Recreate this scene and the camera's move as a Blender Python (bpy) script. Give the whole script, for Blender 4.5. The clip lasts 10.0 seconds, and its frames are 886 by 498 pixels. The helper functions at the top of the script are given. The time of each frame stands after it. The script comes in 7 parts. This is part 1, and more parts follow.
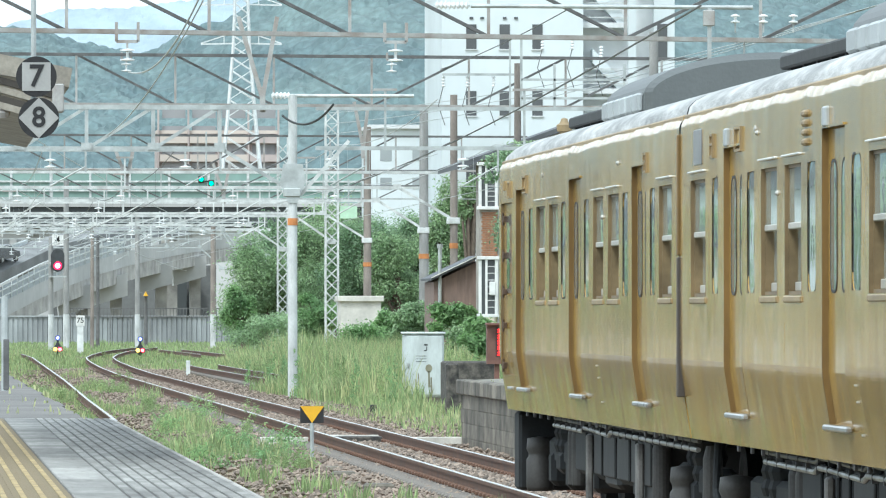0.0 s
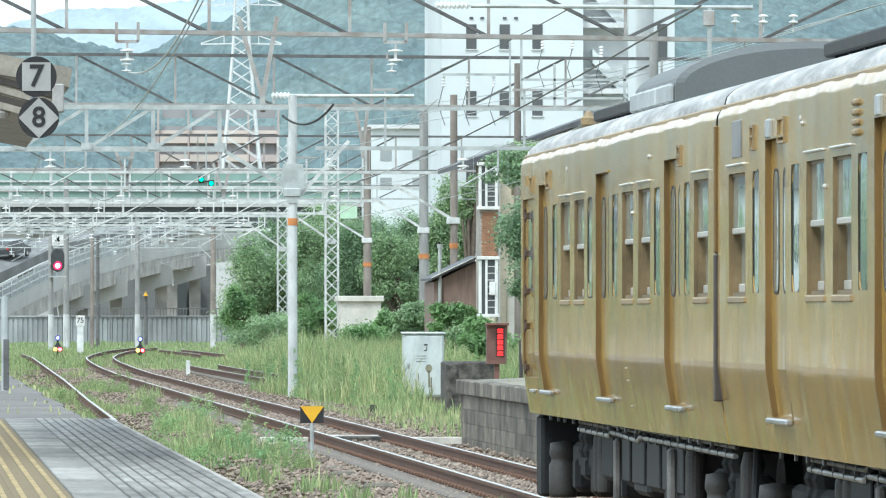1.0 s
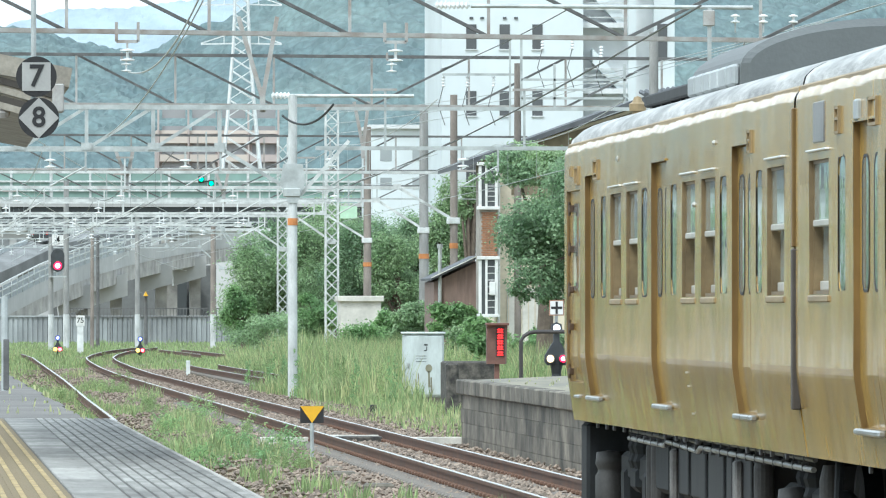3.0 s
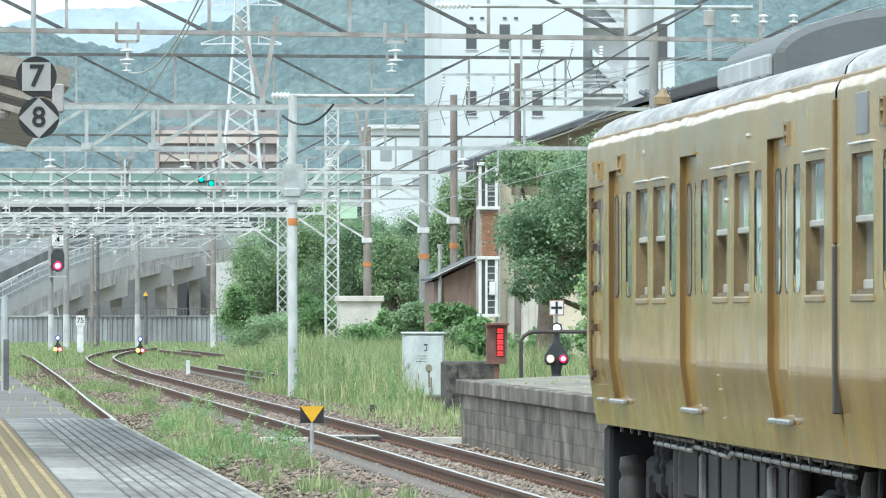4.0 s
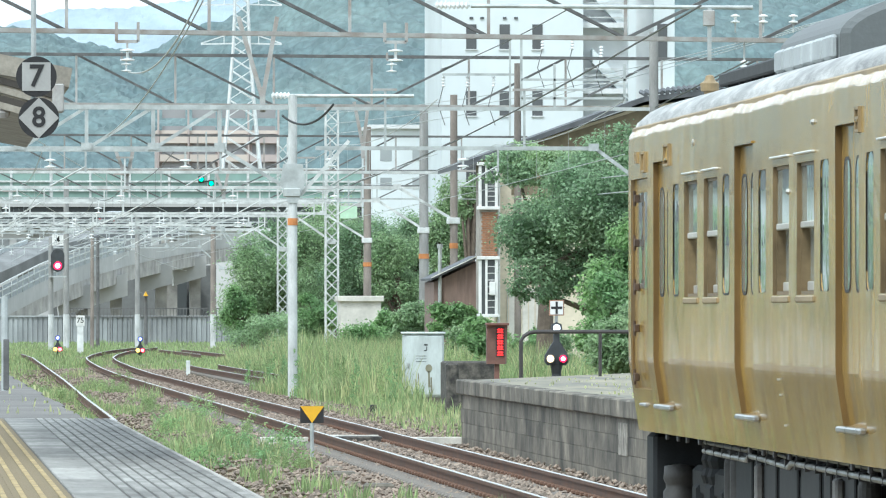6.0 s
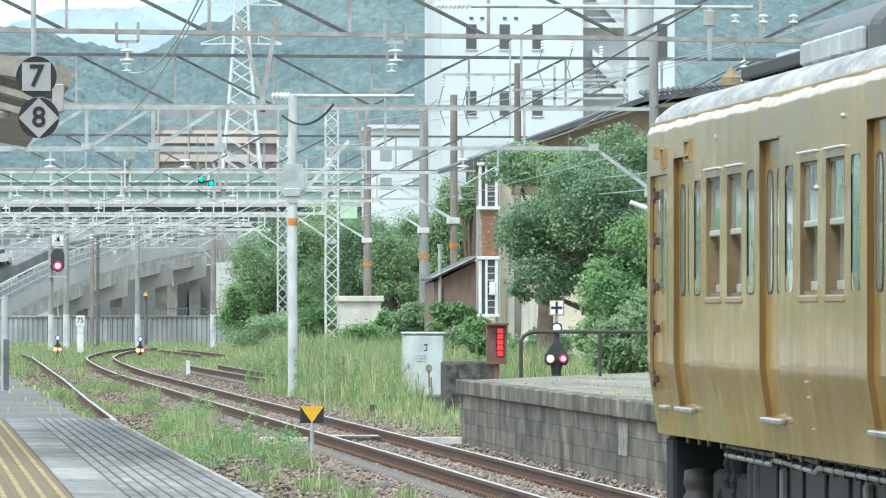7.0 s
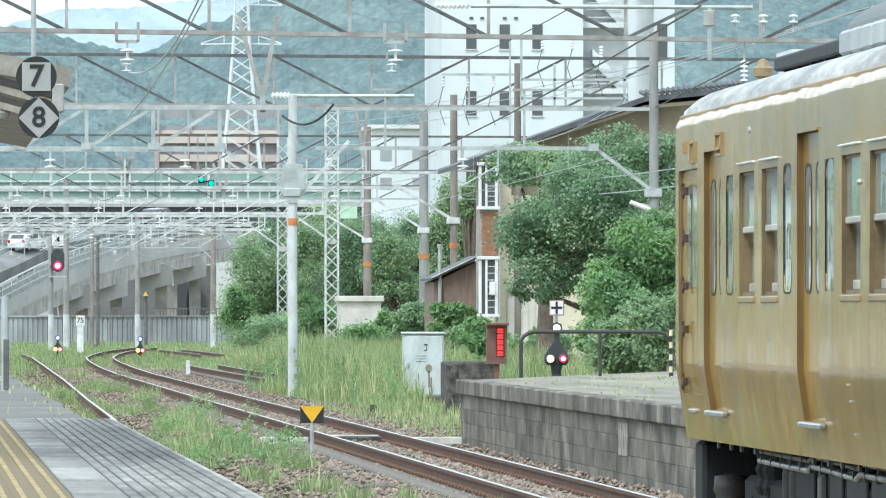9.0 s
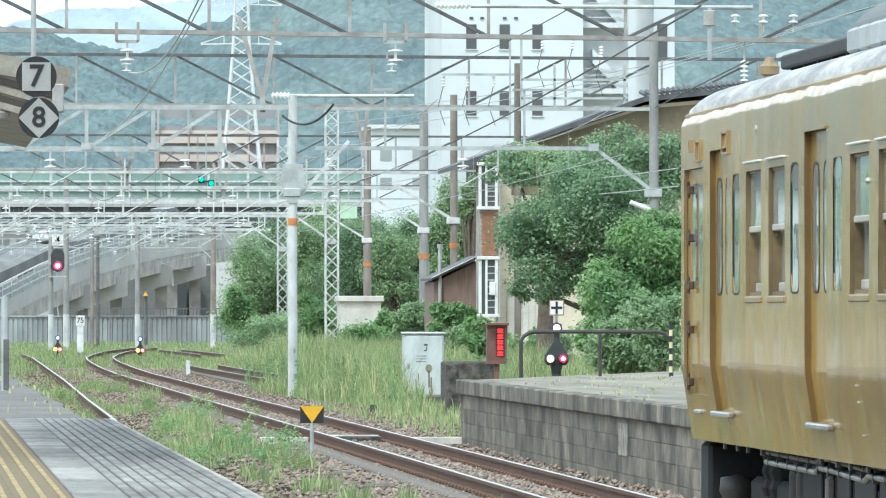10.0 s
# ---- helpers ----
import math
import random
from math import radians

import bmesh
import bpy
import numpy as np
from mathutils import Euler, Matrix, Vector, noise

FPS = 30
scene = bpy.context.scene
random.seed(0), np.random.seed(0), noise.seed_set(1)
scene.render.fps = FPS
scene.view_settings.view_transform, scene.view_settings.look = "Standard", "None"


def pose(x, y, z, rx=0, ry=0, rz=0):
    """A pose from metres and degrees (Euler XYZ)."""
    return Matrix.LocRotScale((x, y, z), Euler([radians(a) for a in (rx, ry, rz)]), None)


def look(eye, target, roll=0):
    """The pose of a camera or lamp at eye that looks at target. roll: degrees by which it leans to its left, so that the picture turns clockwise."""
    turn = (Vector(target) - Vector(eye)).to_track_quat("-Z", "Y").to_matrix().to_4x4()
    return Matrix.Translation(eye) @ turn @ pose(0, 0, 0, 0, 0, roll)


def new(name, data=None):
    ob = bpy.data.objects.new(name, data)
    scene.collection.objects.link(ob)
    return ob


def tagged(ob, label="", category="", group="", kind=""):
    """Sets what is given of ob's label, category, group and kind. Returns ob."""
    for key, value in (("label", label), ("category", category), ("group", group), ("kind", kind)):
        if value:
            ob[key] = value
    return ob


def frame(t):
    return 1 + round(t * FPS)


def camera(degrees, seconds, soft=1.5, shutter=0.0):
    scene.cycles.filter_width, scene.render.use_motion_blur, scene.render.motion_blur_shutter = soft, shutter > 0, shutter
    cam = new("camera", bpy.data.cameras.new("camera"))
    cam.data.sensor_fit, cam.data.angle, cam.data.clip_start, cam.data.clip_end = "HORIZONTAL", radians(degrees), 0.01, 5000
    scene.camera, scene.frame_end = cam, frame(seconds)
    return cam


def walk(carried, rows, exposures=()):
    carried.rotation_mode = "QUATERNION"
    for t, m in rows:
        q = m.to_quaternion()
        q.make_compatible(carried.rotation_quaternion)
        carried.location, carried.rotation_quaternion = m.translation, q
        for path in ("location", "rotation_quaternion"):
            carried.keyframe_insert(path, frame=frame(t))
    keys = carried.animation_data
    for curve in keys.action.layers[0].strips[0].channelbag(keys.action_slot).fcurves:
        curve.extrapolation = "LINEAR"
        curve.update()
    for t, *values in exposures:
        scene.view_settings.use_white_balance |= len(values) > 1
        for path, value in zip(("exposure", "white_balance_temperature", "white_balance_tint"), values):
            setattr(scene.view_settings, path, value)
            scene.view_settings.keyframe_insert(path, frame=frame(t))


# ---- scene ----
# World: x across the tracks, y along them away from the camera, z above the rail tops.
cam = camera(5.844, 10.0, soft=1.15)
EYE = (0.0, 0.0, 1.89)
VIEW = look(EYE, (6.1400, 99.811, 2.6257))
walk(cam, [(0.0, VIEW), (10.0, VIEW)], exposures=[(0.0, 0.95, 5750, 1), (10.0, 0.95, 5750, 1)])

# ---- light: a bright overcast day ----
world = bpy.data.worlds.new("overcast_sky")
scene.world = world
world.use_nodes = True
wt = world.node_tree
sky = wt.nodes.new("ShaderNodeTexSky")
sky.sky_type = "NISHITA"
sky.sun_disc = False
sky.sun_elevation = radians(53)
sky.sun_rotation = radians(215)
sky.air_density, sky.dust_density, sky.ozone_density = 1.0, 7.0, 0.6
veil = wt.nodes.new("ShaderNodeMixRGB")
veil.inputs[0].default_value = 0.75
veil.inputs[2].default_value = (10.5, 10.9, 11.2, 1)
wt.links.new(sky.outputs[0], veil.inputs[1])
wt.links.new(veil.outputs[0], wt.nodes["Background"].inputs[0])
wt.nodes["Background"].inputs[1].default_value = 0.085
sun_data = bpy.data.lights.new("sun", "SUN")
sun_data.energy, sun_data.angle, sun_data.color = 1.3, radians(18), (1.0, 0.96, 0.9)
sun = new("sun", sun_data)
sun.matrix_world = look((0, 0, 50), (0 + 22, 30, 0))

# ---- materials ----


def mat(name, color, rough=0.6, metal=0.0, var=0.25, scale=3.0, fine=40.0, bump=0.15, coat=0.0, stretch=(1, 1, 1),
        second=None, island=0.0, emit=0.0, placed=False, lumps=0.0):
    """A procedural surface: a base colour with broad stains and fine grain, slight relief and uneven gloss."""
    m = bpy.data.materials.new(name)
    m.use_nodes = True
    t = m.node_tree
    n, link = t.nodes, t.links.new
    b = n["Principled BSDF"]
    co = n.new("ShaderNodeTexCoord")
    mp = n.new("ShaderNodeMapping")
    mp.inputs["Scale"].default_value = stretch
    if placed:
        where = n.new("ShaderNodeNewGeometry")
        link(where.outputs["Position"], mp.inputs[0])
    else:
        link(co.outputs["Object"], mp.inputs[0])
    big = n.new("ShaderNodeTexNoise")
    big.inputs["Scale"].default_value, big.inputs["Detail"].default_value = scale, 6
    small = n.new("ShaderNodeTexNoise")
    small.inputs["Scale"].default_value, small.inputs["Detail"].default_value = fine, 3
    link(mp.outputs[0], big.inputs[0])
    link(mp.outputs[0], small.inputs[0])
    ramp = n.new("ShaderNodeValToRGB")
    c2 = second or tuple(c * (1 - var) * 0.85 for c in color)
    e = ramp.color_ramp.elements
    e[0].position, e[1].position = 0.32, 0.68
    e[0].color = (*c2, 1)
    e[1].color = (*(min(1, c * (1 + var * 0.35)) for c in color), 1)
    link(big.outputs[0], ramp.inputs[0])
    grain = n.new("ShaderNodeHueSaturation")
    mr = n.new("ShaderNodeMapRange")
    mr.inputs[3].default_value, mr.inputs[4].default_value = 1 - var * 0.8, 1 + var * 0.8
    link(small.outputs[0], mr.inputs[0])
    link(mr.outputs[0], grain.inputs["Value"])
    link(ramp.outputs[0], grain.inputs["Color"])
    last = grain
    if island:
        geo = n.new("ShaderNodeNewGeometry")
        oi = n.new("ShaderNodeObjectInfo")
        add = n.new("ShaderNodeMath")
        add.operation = "ADD"
        link(geo.outputs["Random Per Island"], add.inputs[0])
        link(oi.outputs["Random"], add.inputs[1])
        fr = n.new("ShaderNodeMath")
        fr.operation = "FRACT"
        link(add.outputs[0], fr.inputs[0])
        m2 = n.new("ShaderNodeMapRange")
        m2.inputs[3].default_value, m2.inputs[4].default_value = 1 - island, 1 + island
        link(fr.outputs[0], m2.inputs[0])
        h = n.new("ShaderNodeHueSaturation")
        link(m2.outputs[0], h.inputs["Value"])
        link(grain.outputs[0], h.inputs["Color"])
        last = h
    # cells paler in the middle, darker at the rim: shade between crowns painted in
    if lumps:
        vo = n.new("ShaderNodeTexVoronoi")
        vo.inputs["Scale"].default_value = lumps
        vo.inputs["Randomness"].default_value = 1.0
        link(mp.outputs[0], vo.inputs["Vector"])
        m3 = n.new("ShaderNodeMapRange")
        m3.inputs[1].default_value, m3.inputs[2].default_value = 0.1, 0.75
        m3.inputs[3].default_value, m3.inputs[4].default_value = 1.1, 0.78
        link(vo.outputs["Distance"], m3.inputs[0])
        hv = n.new("ShaderNodeHueSaturation")
        link(m3.outputs[0], hv.inputs["Value"])
        link(last.outputs[0], hv.inputs["Color"])
        last = hv
    link(last.outputs[0], b.inputs["Base Color"])
    b.inputs["Metallic"].default_value = metal
    r2 = n.new("ShaderNodeMapRange")
    r2.inputs[3].default_value, r2.inputs[4].default_value = max(0.03, rough * 0.8), min(1, rough * 1.2)
    link(big.outputs[0], r2.inputs[0])
    link(r2.outputs[0], b.inputs["Roughness"])
    if coat:
        b.inputs["Coat Weight"].default_value = coat
        b.inputs["Coat Roughness"].default_value = 0.08
    if bump:
        bp = n.new("ShaderNodeBump")
        bp.inputs["Strength"].default_value, bp.inputs["Distance"].default_value = bump, 0.02
        link(small.outputs[0], bp.inputs["Height"])
        link(bp.outputs[0], b.inputs["Normal"])
    if emit:
        link(last.outputs[0], b.inputs["Emission Color"])
        b.inputs["Emission Strength"].default_value = emit
    return m


def glow(name, color, strength):
    m = bpy.data.materials.new(name)
    m.use_nodes = True
    b = m.node_tree.nodes["Principled BSDF"]
    b.inputs["Base Color"].default_value = (*color, 1)
    b.inputs["Emission Color"].default_value = (*color, 1)
    b.inputs["Emission Strength"].default_value = strength
    return m


def glass(name, color, rough=0.02):
    m = bpy.data.materials.new(name)
    m.use_nodes = True
    b = m.node_tree.nodes["Principled BSDF"]
    b.inputs["Base Color"].default_value = (*color, 1)
    b.inputs["Roughness"].default_value = rough
    b.inputs["Transmission Weight"].default_value = 0.75
    b.inputs["IOR"].default_value = 1.5
    t = m.node_tree
    wave = t.nodes.new("ShaderNodeTexNoise")
    wave.inputs["Scale"].default_value = 2.6
    co = t.nodes.new("ShaderNodeTexCoord")
    t.links.new(co.outputs["Object"], wave.inputs[0])
    bp = t.nodes.new("ShaderNodeBump")
    bp.inputs["Strength"].default_value, bp.inputs["Distance"].default_value = 0.12, 0.01
    t.links.new(wave.outputs[0], bp.inputs["Height"])
    t.links.new(bp.outputs[0], b.inputs["Normal"])
    return m


# ---- mesh helpers ----


class Shape:
    """Collects vertices and faces of one mesh."""

    def __init__(self):
        self.v, self.f, self.slots = [], [], []

    def face(self, *pts):
        i = len(self.v)
        self.v += [tuple(p) for p in pts]
        self.f.append(tuple(range(i, i + len(pts))))
        return self

    def hull(self, ring_a, ring_b, caps=True):
        i, n = len(self.v), len(ring_a)
        self.v += [tuple(p) for p in ring_a] + [tuple(p) for p in ring_b]
        for k in range(n):
            j = (k + 1) % n
            self.f.append((i + k, i + j, i + n + j, i + n + k))
        if caps:
            self.f.append(tuple(range(i + n - 1, i - 1, -1)))
            self.f.append(tuple(range(i + n, i + 2 * n)))
        return self

    def box(self, lo, hi, chamfer=0.0):
        (a, b, c), (d, e, f) = lo, hi
        if not chamfer:
            return self.hull([(a, b, c), (d, b, c), (d, e, c), (a, e, c)], [(a, b, f), (d, b, f), (d, e, f), (a, e, f)])
        h = chamfer
        rings = []
        for z, k in ((c, h), (c + h, 0), (f - h, 0), (f, h)):
            q = h + k * 0.7
            rings.append([(a + k, b + q, z), (a + q, b + k, z), (d - q, b + k, z), (d - k, b + q, z),
                          (d - k, e - q, z), (d - q, e - k, z), (a + q, e - k, z), (a + k, e - q, z)])
        for r in range(3):
            i = len(self.v)
            self.hull(rings[r], rings[r + 1], caps=False)
        self.face(*reversed(rings[0]))
        self.face(*rings[-1])
        return self

    def bar(self, p, q, w, h=None):
        """A rectangular bar from p to q."""
        h = h or w
        p, q = Vector(p), Vector(q)
        d = (q - p).normalized()
        side = d.cross(Vector((0, 0, 1)))
        if side.length < 0.01:
            side = Vector((1, 0, 0))
        side.normalize()
        up = side.cross(d)
        s, u = side * w / 2, up * h / 2
        return self.hull([p - s - u, p + s - u, p + s + u, p - s + u], [q - s - u, q + s - u, q + s + u, q - s + u])

    def rod(self, p, q, r, r2=None, n=8):
        p, q = Vector(p), Vector(q)
        d = (q - p).normalized()
        a = d.orthogonal().normalized()
        b = d.cross(a)
        r2 = r if r2 is None else r2
        ring = [(math.cos(2 * math.pi * k / n), math.sin(2 * math.pi * k / n)) for k in range(n)]
        return self.hull([p + a * c * r + b * s * r for c, s in ring], [q + a * c * r2 + b * s * r2 for c, s in ring])

    def wire(self, pts, r, n=5):
        """One bent tube through the points."""
        pts = [Vector(p) for p in pts]
        rings = []
        a = None
        for k, p in enumerate(pts):
            d = (pts[min(k + 1, len(pts) - 1)] - pts[max(k - 1, 0)]).normalized()
            a = d.orthogonal().normalized() if a is None else (a - d * a.dot(d)).normalized()
            b = d.cross(a)
            rings.append([p + a * r * math.cos(2 * math.pi * j / n) + b * r * math.sin(2 * math.pi * j / n) for j in range(n)])
        return self.loft(rings)

    def loft(self, rings):
        """Skins a row of rings of equal length, with end caps."""
        i, n = len(self.v), len(rings[0])
        for ring in rings:
            self.v += [tuple(p) for p in ring]
        for k in range(len(rings) - 1):
            o = i + k * n
            for j in range(n):
                m = (j + 1) % n
                self.f.append((o + j, o + m, o + n + m, o + n + j))
        self.f.append(tuple(range(i + n - 1, i - 1, -1)))
        self.f.append(tuple(range(i + (len(rings) - 1) * n, i + len(rings) * n)))
        return self

    def lathe(self, base, profile, n=14, axis="z"):
        """Turns a list of (radius, height) round an upright axis (or along x or y) at base."""
        b = Vector(base)
        for (r0, h0), (r1, h1) in zip(profile, profile[1:]):
            rings = []
            for r, h in ((r0, h0), (r1, h1)):
                ring = []
                for k in range(n):
                    a = 2 * math.pi * k / n
                    c, s = r * math.cos(a), r * math.sin(a)
                    ring.append(b + Vector({"z": (c, s, h), "y": (c, -h, s), "x": (h, c, s)}[axis]))
                rings.append(ring)
            self.hull(rings[0], rings[1], caps=False)
        return self

    def mesh(self, name, smooth=False):
        me = bpy.data.meshes.new(name)
        me.from_pydata(self.v, [], self.f)
        if smooth:
            me.polygons.foreach_set("use_smooth", [True] * len(me.polygons))
        me.update()
        return me


def part(name, shape, material, parent=None, label="", smooth=False):
    """Links a shape as one mesh object, under a thing or a part."""
    me = shape.mesh(name, smooth)
    for first, last in shape.slots:
        for k in range(first, last):
            me.polygons[k].material_index = 1
    bm = bmesh.new()
    bm.from_mesh(me)
    if smooth or name == "body" or len(bm.verts) < 3000:
        bmesh.ops.remove_doubles(bm, verts=bm.verts, dist=0.0005)
    if len(bm.faces) < 20000:
        bmesh.ops.recalc_face_normals(bm, faces=bm.faces)
    bm.to_mesh(me)
    bm.free()
    if smooth:
        me.shade_smooth()
    for one in material if isinstance(material, tuple) else (material,):
        me.materials.append(one)
    ob = new(name, me)
    if parent is not None:
        ob.parent = parent
    if label:
        tagged(ob, label)
    return ob


def thing(name, at, label, category, group="", kind=""):
    ob = new(name)
    ob.location = at
    ob.empty_display_size = 0.2
    return tagged(ob, label, category, group, kind)



def streaked_paint(name, color, rust, pale):
    """Old gloss paint: thin vertical rain streaks, chalky patches and a patchy shine."""
    m = mat(name, color, 0.17, var=0.2, scale=1.2, fine=9, bump=0.07, stretch=(1, 0.22, 0.7), second=tuple(c * 0.8 for c in color))
    t = m.node_tree
    n, link = t.nodes, t.links.new
    b = n["Principled BSDF"]
    base = b.inputs["Base Color"].links[0].from_socket
    co = next(k for k in n if k.type == "TEX_COORD")

    def streaks(scale, stretch, lo, hi):
        mp = n.new("ShaderNodeMapping")
        mp.inputs["Scale"].default_value = stretch
        link(co.outputs["Object"], mp.inputs[0])
        tx = n.new("ShaderNodeTexNoise")
        tx.inputs["Scale"].default_value, tx.inputs["Detail"].default_value = scale, 5
        link(mp.outputs[0], tx.inputs[0])
        r = n.new("ShaderNodeMapRange")
        r.inputs[1].default_value, r.inputs[2].default_value = lo, hi
        link(tx.outputs[0], r.inputs[0])
        return r.outputs[0]

    def blend(a, mask, colour, amount):
        k = n.new("ShaderNodeMath")
        k.operation = "MULTIPLY"
        k.inputs[1].default_value = amount
        link(mask, k.inputs[0])
        mx = n.new("ShaderNodeMixRGB")
        link(k.outputs[0], mx.inputs[0])
        link(a, mx.inputs[1])
        mx.inputs[2].default_value = (*colour, 1)
        return mx.outputs[0]

    c = blend(base, streaks(6.0, (1, 0.6, 0.09), 0.46, 0.68), rust, 0.45)
    c = blend(c, streaks(2.4, (1, 0.3, 0.5), 0.5, 0.7), pale, 0.3)
    c = blend(c, streaks(7.0, (1, 0.8, 0.12), 0.55, 0.7), pale, 0.14)
    link(c, b.inputs["Base Color"])
    shine = streaks(4.0, (1, 0.7, 0.22), 0.36, 0.62)
    sc = n.new("ShaderNodeMath")
    sc.operation = "MULTIPLY_ADD"
    sc.inputs[1].default_value, sc.inputs[2].default_value = 0.42, 0.07
    link(shine, sc.inputs[0])
    link(sc.outputs[0], b.inputs["Coat Weight"])
    b.inputs["Coat Roughness"].default_value = 0.05
    b.inputs["Specular IOR Level"].default_value = 0.18
    return m


OCHRE = streaked_paint("ochre_yellow_paint", (0.45, 0.285, 0.066), (0.24, 0.155, 0.065), (0.56, 0.45, 0.27))
GUTTER = mat("grimy_tan_gutter_paint", (0.33, 0.245, 0.13), 0.5, var=0.3, scale=2, fine=12, stretch=(1, 0.3, 1))
SASH = mat("pale_sash_metal", (0.52, 0.5, 0.45), 0.4, metal=0.2, var=0.15)
DEST = mat("dull_grey_glazing", (0.2, 0.2, 0.205), 0.35, var=0.2, scale=3)
POST_GREY = mat("dusty_pale_equipment", (0.17, 0.165, 0.16), 0.6, var=0.4, scale=4)
STRIP_GREY = mat("worn_brown_rubber", (0.075, 0.062, 0.052), 0.6, var=0.3)
HINGE = mat("rusted_dark_bracket", (0.11, 0.07, 0.045), 0.45, metal=0.3, var=0.5, scale=8)
BRIGHT_PIPE = mat("scuffed_bright_pipe", (0.42, 0.43, 0.43), 0.4, metal=0.5, var=0.45, scale=6, stretch=(1, 0.6, 1))
# REVEAL is a darker, duller tan than the body paint
REVEAL = mat("dark_tan_reveal_paint", (0.21, 0.15, 0.075), 0.5, var=0.3, scale=2, fine=20)
OCHRE_DIRTY = mat("rust_stained_ochre_paint", (0.215, 0.13, 0.04), 0.45, var=0.35, scale=2, fine=20, stretch=(1, 1, 0.3))
ROOF_GREY = mat("silver_grey_roof_sheet", (0.42, 0.42, 0.41), 0.5, var=0.5, scale=3.2, fine=14, stretch=(1, 0.35, 1.6), bump=0.6, second=(0.16, 0.16, 0.155))
AC_GREY = mat("dark_grey_painted_steel", (0.115, 0.125, 0.125), 0.5, var=0.15, scale=1.2, fine=30)
AC_LIGHT = mat("pale_grey_painted_steel", (0.42, 0.45, 0.46), 0.45, var=0.15)
UNDER = mat("sooty_black_underframe", (0.011, 0.014, 0.017), 0.75, var=0.5, scale=4, fine=30)
UNDER_GREY = mat("dusty_grey_equipment", (0.024, 0.026, 0.028), 0.65, var=0.4, scale=3, fine=20)
STEEL = mat("bare_worn_steel", (0.55, 0.55, 0.54), 0.3, metal=0.9, var=0.2)
PIPE = mat("grey_pipe", (0.16, 0.16, 0.17), 0.4, metal=0.5, var=0.3)
RUBBER = mat("black_rubber", (0.02, 0.02, 0.02), 0.6, var=0.2)
TRAIN_GLASS = glass("train_window_glass", (0.72, 0.82, 0.80))
# cream taken dark in its colour for the dim inside of the cars
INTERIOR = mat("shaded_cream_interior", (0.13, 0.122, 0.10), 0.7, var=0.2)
ALU = mat("aluminium_sash", (0.55, 0.55, 0.52), 0.35, metal=0.6, var=0.1)
RAIL_SIDE = mat("rusty_rail_side", (0.13, 0.07, 0.045), 0.75, var=0.35, scale=2, fine=30)
RAIL_TOP = mat("polished_rail_head", (0.62, 0.60, 0.57), 0.25, metal=0.85, var=0.15)
SLEEPER = mat("weathered_concrete_sleeper", (0.20, 0.18, 0.16), 0.9, var=0.35)
BALLAST = mat("brown_grey_ballast", (0.25, 0.185, 0.14), 0.95, var=0.5, scale=1.2, fine=12, bump=0.8)
SOIL = mat("dry_brown_soil_with_moss", (0.20, 0.155, 0.10), 0.95, var=0.5, scale=0.35, fine=5, bump=0.6, second=(0.10, 0.12, 0.045))
CONCRETE = mat("weathered_concrete", (0.40, 0.385, 0.36), 0.85, var=0.3, scale=0.8, fine=14, bump=0.2)
OLD_CONCRETE = mat("blackened_old_concrete", (0.175, 0.158, 0.128), 0.9, var=0.75, scale=2.2, fine=11, bump=0.8, stretch=(1, 0.45, 0.6), second=(0.05, 0.047, 0.04), island=0.3, placed=True)
WHITE = mat("chalky_white_paint", (0.72, 0.74, 0.74), 0.5, var=0.12)
GALV = mat("galvanised_steel", (0.47, 0.50, 0.50), 0.5, metal=0.25, var=0.2)
DARK_STEEL = mat("dark_weathered_steel", (0.13, 0.13, 0.13), 0.6, var=0.3)
RUST_STEEL = mat("rust_streaked_grey_steel", (0.36, 0.365, 0.36), 0.65, var=0.3, scale=2, second=(0.25, 0.215, 0.19))
POLE_BROWN = mat("brown_grey_concrete_pole", (0.27, 0.235, 0.21), 0.8, var=0.3, stretch=(1, 1, 0.3))
POLE_GREY = mat("grey_concrete_pole", (0.30, 0.30, 0.295), 0.8, var=0.25, stretch=(1, 1, 0.3))
PORCELAIN = mat("white_porcelain", (0.8, 0.82, 0.82), 0.2, var=0.05)
ORANGE = mat("faded_orange_band", (0.62, 0.25, 0.08), 0.6, var=0.2)
BLACK = mat("matt_black_paint", (0.018, 0.018, 0.02), 0.55, var=0.2)
SIGN_WHITE = mat("white_sign_face", (0.75, 0.75, 0.74), 0.4, var=0.05)
SIGN_YELLOW = mat("yellow_sign_face", (0.75, 0.42, 0.02), 0.4, var=0.08)

# ---- unseen roofs and a wall added behind the camera to shade what faces it ----
behind = mat("dim_shade_wall", (0.28, 0.27, 0.25), 0.8, var=0.2, scale=0.4)
for shape_name, lo, hi, lab in (("shade_roof_near", (-8, -80, 4.0), (1.2, 47, 4.2), "unseen plain roof added over the near platform for shade"), ("shade_roof_far", (9.6, -80, 4.3), (19, 22, 4.5), "unseen plain roof added over the goods platform for shade"),
                                ("shade_wall", (-40, -82, -0.4), (40, -80, 10), "unseen plain wall added behind the camera for shade")):
    tagged(part(shape_name, Shape().box(lo, hi), behind), lab, "station", kind="structure")


# ---- the train: two ochre cars, local y = 0 at the far end of a car, running to -19.5 ----
DUSTY = mat("dusty_grey_cylinder", (0.06, 0.058, 0.056), 0.6, var=0.4, scale=3)
MIRROR_GLASS = glass("tinted_window_glass", (0.30, 0.36, 0.35))
MIRROR_GLASS.node_tree.nodes["Principled BSDF"].inputs["Transmission Weight"].default_value = 0.25


